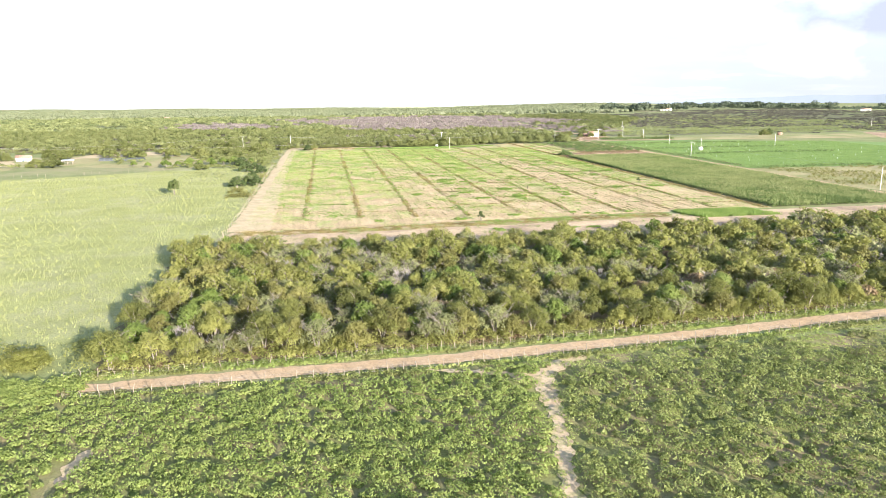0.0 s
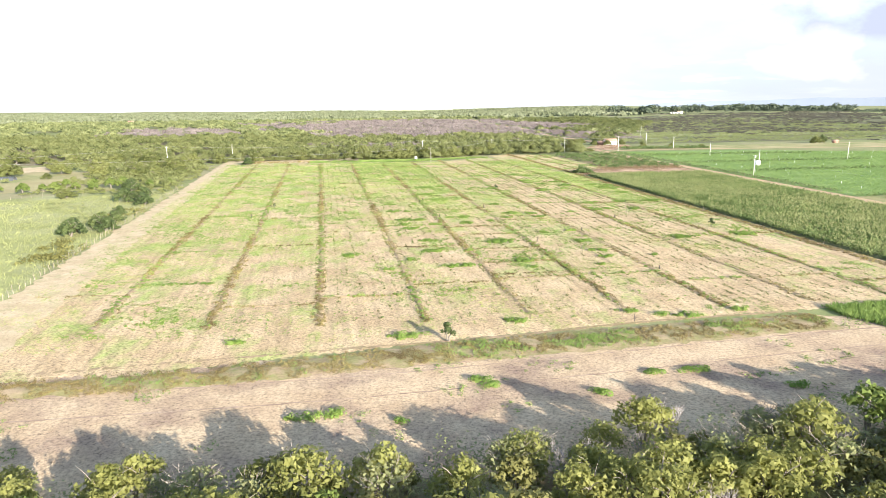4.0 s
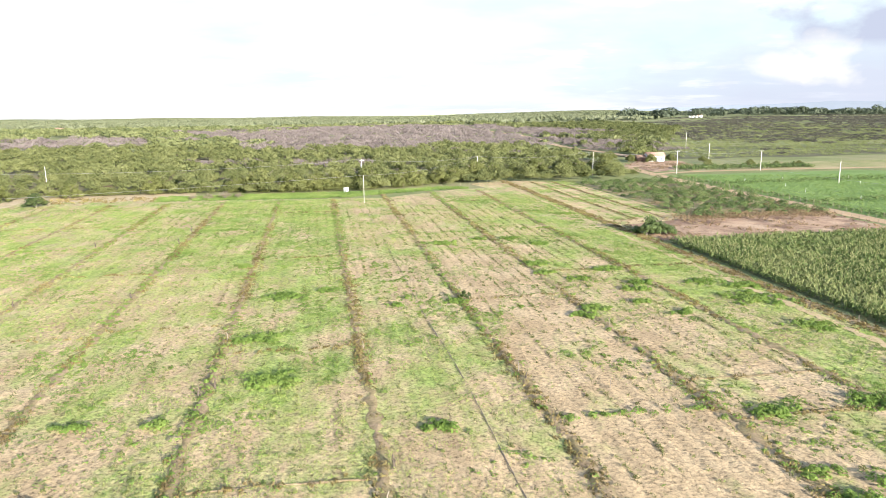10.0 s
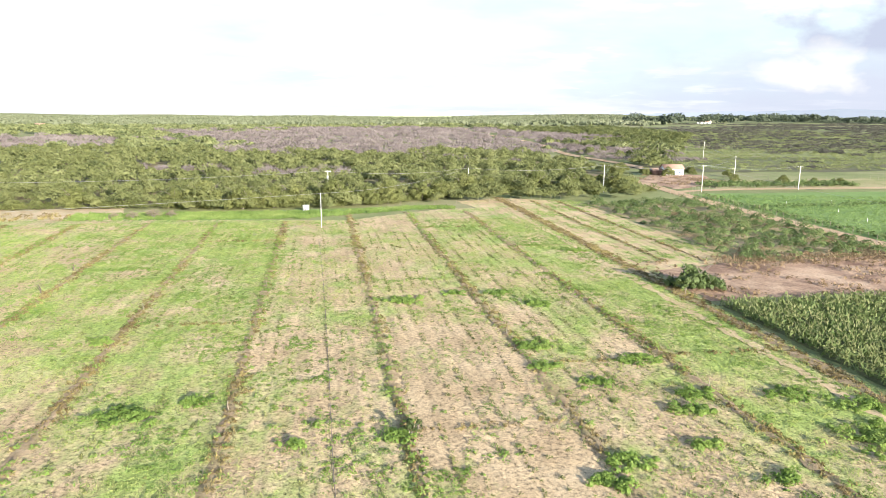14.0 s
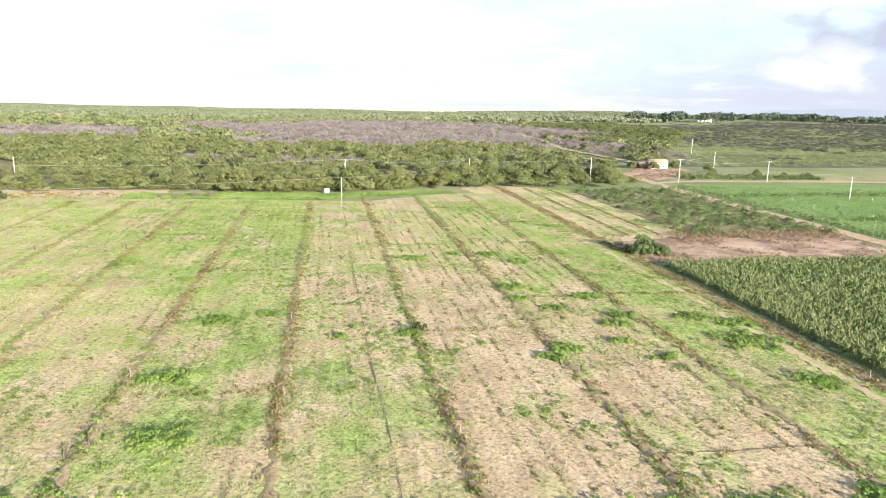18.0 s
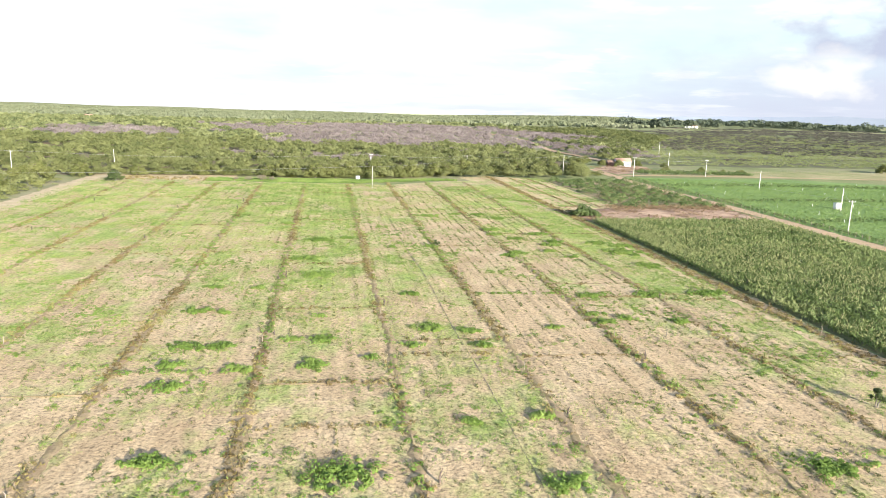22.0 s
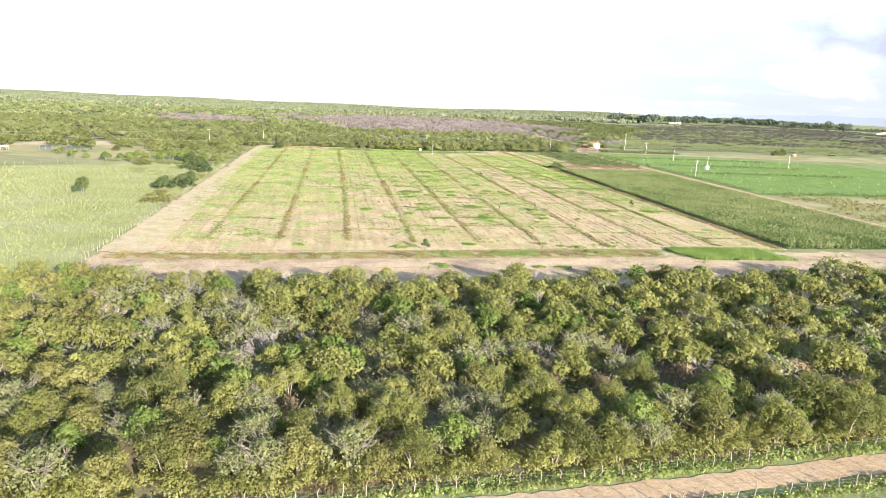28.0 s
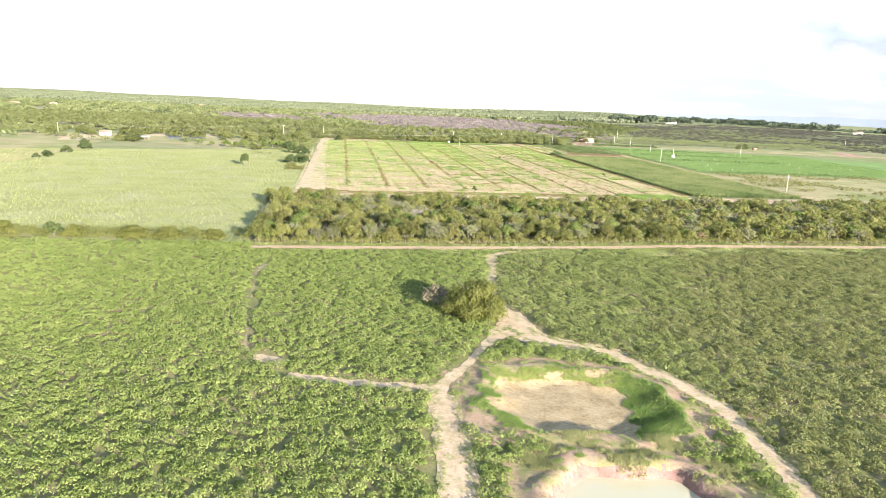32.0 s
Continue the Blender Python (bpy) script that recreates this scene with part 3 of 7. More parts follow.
def sheet(name, corners, mat, z, label, category="ground", rag=0.7, step=1.6, uv=True, raise_to=None):
    """A patch of land with a ragged rim, a hand's breadth above the ground."""
    pts = [P(*c) if uv else c for c in corners]
    rim = []
    for i, a in enumerate(pts):
        b = pts[(i + 1) % len(pts)]
        d = math.dist(a, b)
        k = max(1, int(d / step))
        for j in range(k):
            t = j / k
            w = rag * (noise.noise((a[0] + (b[0] - a[0]) * t, (a[1] + (b[1] - a[1]) * t) * 0.7, 3.1)) * 1.6 + random.uniform(-0.4, 0.4))
            nx_, ny_ = -(b[1] - a[1]) / d, (b[0] - a[0]) / d
            rim.append((a[0] + (b[0] - a[0]) * t + nx_ * w, a[1] + (b[1] - a[1]) * t + ny_ * w, z))
    me = bpy.data.meshes.new(name)
    if raise_to:
        bm = bmesh.new()
        bm.faces.new([bm.verts.new(p) for p in rim])
        for ax in (0, 1):
            lo, hi = min(p[ax] for p in rim), max(p[ax] for p in rim)
            for k in range(1, int((hi - lo) / raise_to)):
                co, no = [0.0, 0.0, 0.0], [0.0, 0.0, 0.0]
                co[ax], no[ax] = lo + k * raise_to, 1.0
                bmesh.ops.bisect_plane(bm, geom=bm.verts[:] + bm.edges[:] + bm.faces[:], plane_co=co, plane_no=no)
        for b in bm.verts:
            b.co.z = float(height(b.co.x, b.co.y)) + z
        bm.to_mesh(me)
        bm.free()
    else:
        me.from_pydata(rim, [], [tuple(range(len(rim)))])
    me.update()
    me.materials.append(mat)
    return tagged(new(name, me), label, category, kind="structure")


def strip(name, line, width, mat, z, label, category="path", uv=False, crown=0.0, rag=0.25, step=1.2):
    """A ribbon of earth along a line that follows the land."""
    pts = [Vector((*(P(*c) if uv else c), 0)) for c in line]
    way = []
    for i in range(len(pts) - 1):
        k = max(1, int((pts[i + 1] - pts[i]).length / step))
        p0, p1, p2, p3 = pts[max(i - 1, 0)], pts[i], pts[i + 1], pts[min(i + 2, len(pts) - 1)]
        for j in range(k):
            t = j / k
            way.append(0.5 * (2 * p1 + (p2 - p0) * t + (2 * p0 - 5 * p1 + 4 * p2 - p3) * t * t + (3 * p1 - p0 - 3 * p2 + p3) * t ** 3))
    way.append(pts[-1])
    verts, quads, n = [], [], 5
    for i, p in enumerate(way):
        d = (way[min(i + 1, len(way) - 1)] - way[max(i - 1, 0)]).normalized()
        s = Vector((-d.y, d.x, 0))
        w = width[i * len(width) // len(way)] if isinstance(width, (list, tuple)) else width
        e = [w / 2 + random.uniform(-rag, rag) + rag * noise.noise((p.x * 0.3, p.y * 0.3, k_ * 9.0)) for k_ in (0, 1)]
        for k in range(n):
            f = k / (n - 1)
            q = p + s * (-e[0] + (e[0] + e[1]) * f)
            h = float(height(q.x, q.y)) + z + crown * (1 - (2 * f - 1) ** 2) * (0.7 + 0.6 * noise.noise((q.x, q.y, 0)))
            verts.append((q.x, q.y, h))
        if i:
            for k in range(n - 1):
                a = (i - 1) * n + k
                quads.append((a, a + n, a + n + 1, a + 1))
    ob = new(name, raw_mesh(name, verts, [q[::-1] for q in quads], mat))
    ob.data.polygons.foreach_set("use_smooth", np.ones(len(ob.data.polygons), bool))
    return tagged(ob, label, category, kind="structure")


FL, FR, FAR, RIDGES = -23.0, 140.0, 488.0, (-7.2, 9.2, 25.5, 41.7, 58.2, 74.6, 91.0, 107.4, 124.0)
# how green each strip between two ridges is (columns), at eight stretches along it (rows)
GROWTH_V = (215, 260, 300, 340, 375, 410, 445, 480)
GROWTH = np.array([
    (0.40, 0.40, 0.35, 0.22, 0.28, 0.30, 0.28, 0.15, 0.25, 0.32),
    (0.50, 0.48, 0.42, 0.32, 0.36, 0.40, 0.40, 0.15, 0.30, 0.42),
    (0.58, 0.56, 0.55, 0.42, 0.42, 0.45, 0.46, 0.18, 0.30, 0.52),
    (0.60, 0.60, 0.52, 0.45, 0.45, 0.66, 0.58, 0.22, 0.40, 0.68),
    (0.60, 0.58, 0.58, 0.50, 0.58, 0.70, 0.46, 0.12, 0.42, 0.82),
    (0.60, 0.60, 0.60, 0.60, 0.72, 0.68, 0.50, 0.45, 0.62, 0.76),
    (0.58, 0.60, 0.60, 0.58, 0.80, 0.74, 0.44, 0.40, 0.66, 0.66),
    (0.60, 0.62, 0.62, 0.62, 0.80, 0.78, 0.56, 0.46, 0.62, 0.66)])


def growth(u, v):
    """How green the field is at a plan point, 0 bare to 1 covered."""
    strip_of = np.clip(np.searchsorted(RIDGES, u), 0, 9)
    k = np.clip(np.interp(v, GROWTH_V, np.arange(8.0)), 0, 6.999)
    row, f = k.astype(int), k - k.astype(int)
    return 0.185 + 0.62 * (GROWTH[row, strip_of] * (1 - f) + GROWTH[row + 1, strip_of] * f)


def tilled_field():
    """The field as one sheet of shallow furrows and clods, ragged at its rim."""
    q = np.random.default_rng(404)
    us, ts = np.arange(FL - 2, FR + 2.7, 0.41), np.linspace(0, 1, 270)
    U, T = np.meshgrid(us, ts)
    near = np.interp(us, [-25, 8, 45, 92, 143], [187, 189.5, 196.5, 201, 202]) + q.normal(0, 0.25, len(us))
    far = np.interp(us, [-25, 90, 118, 143], [500, 488, 506, 508]) + q.normal(0, 0.4, len(us))
    V = near + (far - near) * T
    U2 = U + np.where((U == us[0]) | (U == us[-1]), q.normal(0, 0.4, U.shape), 0)
    x, y = P(U2, V)
    rows = np.cos(2 * math.pi * (U - RIDGES[0]) / 2.05 + 0.3 * np.sin(V * 0.05)) * (0.55 + 0.25 * patch(x, y, 0.06, 1.1))
    z = 0.085 + np.clip((0.034 + 0.028 * ((U > RIDGES[5]) & (U < RIDGES[8]))) * rows + q.normal(0, 0.036, U.shape), -0.075, 0.085)
    z[0], z[-1], z[:, 0], z[:, -1] = -0.03, -0.03, -0.03, -0.03
    nu, nv = len(us), len(ts)
    k = (np.arange(nv - 1)[:, None] * nu + np.arange(nu - 1)).ravel()
    me = raw_mesh("field", np.stack([x, y, z], -1).reshape(-1, 3), np.stack([k, k + 1, k + nu + 1, k + nu], 1), M_FIELD)
    at = me.attributes.new("growth", "FLOAT", "POINT")
    at.data.foreach_set("value", growth(U, V).ravel().astype(np.float32))
    return tagged(new("field", me), "wide tilled field of pale sandy soil with thin yellow-green grass", "field", kind="structure")


def patch(x, y, s, o=0.0):
    return np.sin(x * s + 1.3 + o) * np.cos(y * s * 0.8 + 0.4) + 0.6 * np.sin((x + y) * s * 1.9 + 2.1 + o) + 0.4 * np.cos((x - 1.7 * y) * s * 2.7)


tilled_field()
sheet("meadow", [(-27, 104), (-27, 380), (-60, 378), (-135, 320), (-170, 250), (-190, 100), (-120, 88)], M_MEADOW, 0.03, "bright yellow-green rough meadow", "meadow", 2.0, 4)
sheet("wood_floor", [(-31, 89.8), (9, 92.8), (50, 96.6), (91, 101.2), (150, 102), (240, 105), (240, 178), (150, 172), (60, 166), (-34, 168)], M_WOODG, 0.04, "leaf-strewn brown floor under the thicket", "ground", 1.5)
sheet("cultivated_plot", [P(-330, 82), P(0, 83.5), P(60, 88), P(150, 92), P(330, 94), (350, -260), (41.5, -260), (41.5, 21.5), (-10.5, 21.5), (-10.5, -260), (-380, -260)], M_CROPG, 0.01, "dark earth under a dense leafy crop", "field", 0.6, 4, False)
sheet("headland", [(-26, 160), (60, 159), (150, 168), (210, 176), (210, 198), (140, 199), (72, 195), (40, 192), (-26, 188)], M_HEAD, 0.045, "bare sandy headland with wheel tracks", "track", 1.2)
sheet("orchard_ground", [(-216, 408), (-150, 392), (-100, 380), (-34, 386), (-32, 440), (-60, 468), (-140, 462), (-216, 452)], M_PALE, 0.06, "pale dry ground under the fruit trees", "ground", 2.0, 3)
# woods_floor: soil coloured darker than open ground so gaps between crowns look shaded
sheet("woods_floor", [(-420, 508), (-30, 506), (40, 516), (96, 520), (150, 546), (204, 552), (214, 612), (218, 760), (-420, 760)], M_WOODG, 0.02, "brown floor under the scrub woods, coloured dark as shade", "ground", 2.5, 4, True, 40)
sheet("corn_plot", [(142.5, 203), (202.5, 203), (202.5, 404), (143.5, 402)], M_CORNG, 0.05, "dark earth between rows of corn", "field", 0.5)
sheet("cleared_plot", [(143, 404), (203, 406), (203, 433), (160, 429), (144, 425)], M_PINK, 0.06, "bare pinkish plot with burnt stubble", "field", 1.2)
sheet("cassava_plot", [(166, 431), (203, 434), (202, 512), (165, 514)], M_BERM, 0.05, "weedy plot planted with dark cassava bushes", "field", 1.0)
sheet("side_plot", [(142, 424), (165, 431), (164, 516), (142, 528), (126, 520)], M_SIDE, 0.07, "narrow tilled plot with thin grass", "field", 0.6)
sheet("green_field", [(210, 318), (430, 305), (520, 430), (300, 532), (211, 532)], M_GREEN, 0.04, "bright green irrigated field", "field", 1.0, 4)
sheet("scrub_plot", [(210, 190), (420, 190), (428, 304), (210, 316)], M_PALE, 0.04, "rough brown fallow plot", "field", 1.5, 4)
sheet("pasture", [(226, 542), (560, 520), (600, 585), (240, 572)], M_PALE, 0.05, "pale dry pasture beyond the cross track", "field", 2.0, 6)
sheet("cleared_slope", [(470, 520), (760, 520), (800, 640), (520, 600)], M_PINK, 0.06, "bare reddish ploughed slope", "field", 3.0, 8)
sheet("reed_ground", [(106, 201), (112, 189), (132, 190), (137, 202)], M_GREEN, 0.05, "damp earth under tall green grass", "verge", 0.8)
sheet("grass_verge", [(60, 488), (118, 506), (122, 512), (60, 505), (24, 503), (16, 492)], M_GREEN, 0.06, "strip of tall light green grass", "verge", 1.0)
sheet("house_yard", [(214, 545), (236, 560), (252, 590), (250, 597), (230, 598), (212, 575)], M_PINK, 0.07, "bare swept earth round the house", "yard", 1.5)
sheet("sandy_plot", [(-149, 212), (-149, 332), (-158, 405), (-215, 405), (-320, 260), (-300, 200)], M_PALE, 0.05, "pale dry plot beside the meadow", "field", 2.0, 4)
sheet("sandy_patch", [(-150, 440), (-98, 470), (-104, 500), (-145, 480)], M_MARGIN, 0.09, "bare patch of pale sand beyond the meadow", "ground", 2.5, 2.0)
sheet("sandy_patch", [(-176, 372), (-160, 400), (-174, 432), (-196, 424)], M_MARGIN, 0.09, "bare patch of pale sand beside the shelter", "ground", 2.0, 2.0)
sheet("dry_strip", [(-24, 490), (8, 493), (34, 491), (29, 513), (-3, 513), (-26, 516)], M_MARGIN, 0.07, "pale strip of dry sand", "ground", 1.0)

sheet("field_margin", [(-26.5, 188), (-15.5, 190), (-18.5, 300), (-20, 500), (-26, 500)], M_MARGIN, 0.15, "bare sandy margin along the field fence", "track", 1.0)
strip("dirt_road", [(-34, 84.2), (-27, 85), (9, 88), (50, 92), (91, 96.5), (145, 97.5), (200, 98), (330, 99)], [1.5, 2.5, 3.2] + [3.4] * 60, M_ROAD, 0.07, "narrow reddish dirt road", "road", True)
strip("farm_road", [(207, 188), (206, 230), (206.5, 302), (207, 380), (207.5, 440), (206, 490), (208, 538), (212, 575)], 5.0, M_ROAD, 0.08, "pale dirt road with wheel ruts", "road", True)
sheet("far_slope", [(222, 612), (600, 602), (1100, 700), (1200, 1200), (500, 1250), (300, 1000)], M_SLOPE, 0.05, "slope of short green grass with darker brown patches", "slope", 3.0, 10, True, 14)
strip("cross_track", [(207, 536), (222, 541.5), (258, 544), (330, 541), (520, 524)], 4.0, M_ROAD, 0.09, "dirt track that leads past the house", "road", True)
HILL_TRACK = [(97, 640), (90, 700), (76, 765), (70, 830), (66, 916), (42, 1010), (10, 1120), (0, 1250)]
strip("hill_track", HILL_TRACK, 6.0, M_ROAD, 0.4, "pale track that climbs through the scrub", "road", False, 0, 0.6, 8)
for dv, w in ((0.0, 0.3), (1.7, 0.35), (-6.5, 0.3)):
    strip("wheel_track", [(-24, 183 + dv), (10, 184 + dv), (33, 185 + dv), (65, 188 + dv), (90, 190.3 + dv), (130, 192 + dv), (205, 193 + dv)], w, M_RUT, 0.065, "shallow wheel track worn into the sandy headland", "track", True, -0.02, 0.12)
strip("ditch_edge", [(-22, 189.5), (31, 195), (51, 196.6), (74, 199.8), (101, 200.8)], 0.8, M_RIDGE, 0.07, "narrow dark brown strip along the end of the field", "ditch", True, 0.05, 0.18)

# ---- trees ----
def crown_points(r, h, base, n, seed, lobes=9):
    """Points on the outer side of a heap of lobes: an uneven crown with gaps."""
    q = np.random.default_rng(seed)
    cs = []
    for k in range(lobes):
        t = 2.4 * k + q.uniform(-0.4, 0.4)
        f = math.sqrt(k / lobes)
        d = r * 0.86 * f * q.uniform(0.75, 1.15)
        lr = r * q.uniform(0.17, 0.32)
        cz = base + (h - base) * ((0.78 - (0.42 if base > 0.07 * h else 0.62) * f * f) * q.uniform(0.74, 1.1))
        cs.append((d * math.cos(t), d * math.sin(t), cz, lr, lr * q.uniform(0.55, 0.85) * (h - base) / (1.3 * r)))
    cs = np.array(cs)
    pick = q.choice(len(cs), n * 2, p=cs[:, 3] ** 2 / (cs[:, 3] ** 2).sum())
    d = q.normal(size=(n * 2, 3))
    d[:, 2] = d[:, 2] + 0.35
    d /= np.linalg.norm(d, axis=1)[:, None]
    c = cs[pick]
    p = c[:, :3] + d * np.stack([c[:, 3], c[:, 3], c[:, 4]], 1) * q.uniform(0.5, 1.32, (n * 2, 1))
    inside = np.zeros(len(p), bool)
    for k in range(len(cs)):
        e = (p - cs[k, :3]) / np.array([cs[k, 3], cs[k, 3], cs[k, 4]])
        inside |= ((e ** 2).sum(1) < 0.5) & (pick != k)
    k = ~inside & (p[:, 2] > base * 0.55)
    return p[k][:n], d[k][:n]


def trunk_mesh(h, r, seed, stems=3, twigs=0):
    q = random.Random(seed)
    out = []
    for s in range(stems):
        t = 2 * math.pi * s / stems + q.uniform(-0.5, 0.5)
        lean = r * q.uniform(0.35, 0.6)
        x, y = lean * math.cos(t), lean * math.sin(t)
        pts = [(0.08 * math.cos(t), 0.08 * math.sin(t), -0.15), (x * 0.25, y * 0.25, h * 0.25), (x * 0.6 + q.uniform(-.2, .2), y * 0.6, h * 0.5), (x, y, h * 0.74)]
        out.append(tube(pts, [0.11, 0.085, 0.06, 0.02]))
        for b in range(2 + twigs):
            f = q.uniform(0.3, 0.85)
            p = Vector(pts[1]).lerp(Vector(pts[3]), f)
            a = t + q.uniform(-1.3, 1.3)
            ln = r * q.uniform(0.35, 0.65)
            e = p + Vector((math.cos(a) * ln, math.sin(a) * ln, ln * q.uniform(0.35, 1.1)))
            m = p.lerp(e, 0.5) + Vector((0, 0, ln * 0.12))
            out.append(tube([p, m, e], [0.04, 0.026, 0.008], 4))
            if twigs:
                for w in range(4):
                    a2 = a + q.uniform(-1, 1)
                    p2 = m.lerp(e, q.uniform(0.0, 0.9))
                    e2 = p2 + Vector((math.cos(a2), math.sin(a2), q.uniform(0.3, 1.3))) * ln * 0.5
                    out.append(tube([p2, e2], [0.02, 0.006], 3))
    return joined(out)


def tree_kind(name, label, h, r, leaves, size, mat, seed, stems=3, category="tree", group="", low=0.10, lobes=22, slim=1.3, twigs=0):
    root = new(name)
    root.empty_display_size = 0.3
    v, q = trunk_mesh(h, r, seed, stems, twigs)
    part("trunk", raw_mesh("trunk", v, q, M_BARK), root)
    pts, way = crown_points(r, h, h * low, leaves, seed + 50, lobes)
    v, q = rhombs(pts, size, 0.3, np.random.default_rng(seed), 0, way, slim, True)
    part("crown", raw_mesh("crown", v, q, mat), root)
    return tagged(root, label, category, group)


def bare_kind(name, label, h, r, seed, group=""):
    """A leafless tree: thin stems that fork three times into a fan of twigs."""
    root = new(name)
    q = random.Random(seed)
    wood = []

    def fork(p, way, length, rad, depth):
        e = p + way * length
        m = p.lerp(e, 0.5) + Vector((q.uniform(-1, 1), q.uniform(-1, 1), 0)) * length * 0.02
        wood.append(tube([p, m, e], [rad, rad * 0.8, rad * 0.55], 4 if depth > 1 else 3))
        if depth:
            for k in range(3 if depth > 1 else 6):
                w = (way + Vector((q.uniform(-1, 1), q.uniform(-1, 1), q.uniform(-0.2, 0.5))) * 0.75).normalized()
                fork(p.lerp(e, q.uniform(0.55, 1.0)), w, length * q.uniform(0.6, 0.85), rad * 0.52, depth - 1)

    for k in range(4):
        t = k * 1.57 + q.uniform(-0.4, 0.4)
        fork(Vector((0.1 * math.cos(t), 0.1 * math.sin(t), -0.1)), Vector((math.cos(t) * r * 0.16, math.sin(t) * r * 0.16, 1)).normalized(), h * 0.36, 0.056, 3)
    part("branches", raw_mesh("branches", *joined(wood), M_DEAD), root)
    return tagged(root, label, "tree", group)


G_T = "trees of the thicket beside the road"
KINDS = []
for k in range(5):
    KINDS.append(tree_kind("thicket_tree", "small leafy tree with a dense olive-green crown in the thicket", 3.6 + 0.5 * k, 2.0 + 0.2 * k, 3300, 0.175, L_TREE, 10 + k, 3, "tree", G_T, lobes=(30, 16, 24, 38, 20)[k]))
for k in range(2):
    KINDS.append(tree_kind("thicket_tree", "small tree with a yellowish olive crown in the thicket", 4.0 + 0.5 * k, 1.95, 2900, 0.18, L_OLIVE, 30 + k, 3, "tree", G_T, lobes=28))
for k in range(2):
    KINDS.append(tree_kind("thicket_tree", "small tree with a fresh light green crown in the thicket", 4.0 + 0.5 * k, 1.9, 2900, 0.18, L_FRESH, 40 + k, 3, "tree", G_T, lobes=28))
for k in range(3):
    KINDS.append(tree_kind("thicket_tree", "small airy tree with thin grey-green leaves and pale stems", 3.7 + 0.5 * k, 2.1, 1500, 0.17, L_AIRY, 54 + k, 5, "tree", G_T, lobes=34, twigs=2))
KINDS.append(tree_kind("thicket_bush", "low bush with rust-brown leaves in the thicket", 3.0, 1.8, 1300, 0.18, L_RUST, 50, 4, "bush", G_T))
BARE = [bare_kind("bare_tree", "leafless tree with a spray of grey bleached branches", 4.2, 3.2, 60 + k, "bare trees of the thicket") for k in range(3)]
WEIGHTS = [0.10] * 5 + [0.085] * 2 + [0.075] * 2 + [0.075] * 3 + [0.045]
WEIGHTS = np.array(WEIGHTS) / sum(WEIGHTS)


def scatter(u0, u1, v0, v1, gap, seed, jitter=0.42):
    """Points on a jittered grid of the plan."""
    q = np.random.default_rng(seed)
    us, vs = np.arange(u0, u1, gap), np.arange(v0, v1, gap)
    U, V = np.meshgrid(us, vs)
    U = U + q.uniform(-jitter, jitter, U.shape) * gap + (np.arange(len(vs))[:, None] % 2) * gap * 0.5
    V = V + q.uniform(-jitter, jitter, V.shape) * gap
    return U.ravel(), V.ravel(), q


def turned(m, x, y, z, a, s):
    c, d = math.cos(a) * s, math.sin(a) * s
    return np.stack([m[:, 0] * c - m[:, 1] * d + x, m[:, 0] * d + m[:, 1] * c + y, m[:, 2] * s + z], 1)


def arrays(me):
    v = np.empty(len(me.vertices) * 3, np.float32)
    me.vertices.foreach_get("co", v)
    q = np.empty(len(me.loops), np.int32)
    me.loops.foreach_get("vertex_index", q)
    return v.reshape(-1, 3), q.reshape(-1, len(q) // len(me.polygons))


ROADSIDE_U, ROADSIDE_V = (-60, -27, 9, 50, 91, 145, 225), (85, 88, 91, 95, 99.6, 100.6, 101.3)
uu, vv, q = scatter(-31, 235, 89.5, 172, 3.4, 3)
far_bits, far_trunks = {}, []
used, count = set(), 0
for u, v in zip(uu, vv):
    left = -28.5 - (v - 96) * 0.05 + 3 * noise.noise((v * 0.12, 0.5, 2))
    right_rim = 163.5 - 3.5 * math.exp(-((u - 30) / 22) ** 2) + 0.075 * max(0, u - 40) + 1.5 * noise.noise((u * 0.09, 1.2, 5))
    near_rim = float(np.interp(u, ROADSIDE_U, ROADSIDE_V)) + 2.2 + 0.9 * noise.noise((u * 0.1, 4.2, 1))
    if u < left or v < near_rim or v > right_rim - 2:
        continue
    x, y = P(u, v)
    a, s = q.uniform(0, 6.28), 0.62 + 0.72 * q.uniform() ** 0.8
    k = int(q.choice(len(KINDS), p=WEIGHTS))
    is_bare = q.uniform() < (0.1 if v > near_rim + 6 and u > left + 6 else 0.0)
    near = v < 115 and -40 < u < 92
    if near and count < 290:
        count += 1
        src = BARE[k % 3] if is_bare else KINDS[k]
        m = pose(x, y, -0.02, 0, 0, math.degrees(a)) @ Matrix.Diagonal((s, s, s, 1))
        if src in used:
            o = copy_thing(src, Matrix.Identity(4))
            o.matrix_basis = m
        else:
            used.add(src)
            src.matrix_basis = m
    else:
        src = BARE[k % 3] if is_bare else KINDS[k]
        for ch in src.children:
            v_, q_ = arrays(ch.data)
            if ch.name.startswith("crown"):
                # fewer, larger leaves deep inside and far to the side
                step, wide = (12, 3.0) if u > 110 else (3, 1.6) if u < 66 and v < 168 else (5, 2.1)
                three = v_.reshape(-1, 3, 3)[::step]
                mid = three.mean(1, keepdims=True)
                v_ = (mid + (three - mid) * wide).reshape(-1, 3)
                q_ = np.arange(len(v_)).reshape(-1, 3)
                far_bits.setdefault((ch.data.materials[0].name, 3), []).append((turned(v_, x, y, 0, a, s), q_))
                continue
            far_bits.setdefault((ch.data.materials[0].name, 4), []).append((turned(v_, x, y, 0, a, s), q_))
for src in (*KINDS, *BARE):
    if src not in used:
        src.matrix_basis = pose(*P(30 + 7 * KINDS.index(src) if src in KINDS else 60, 104), 0)
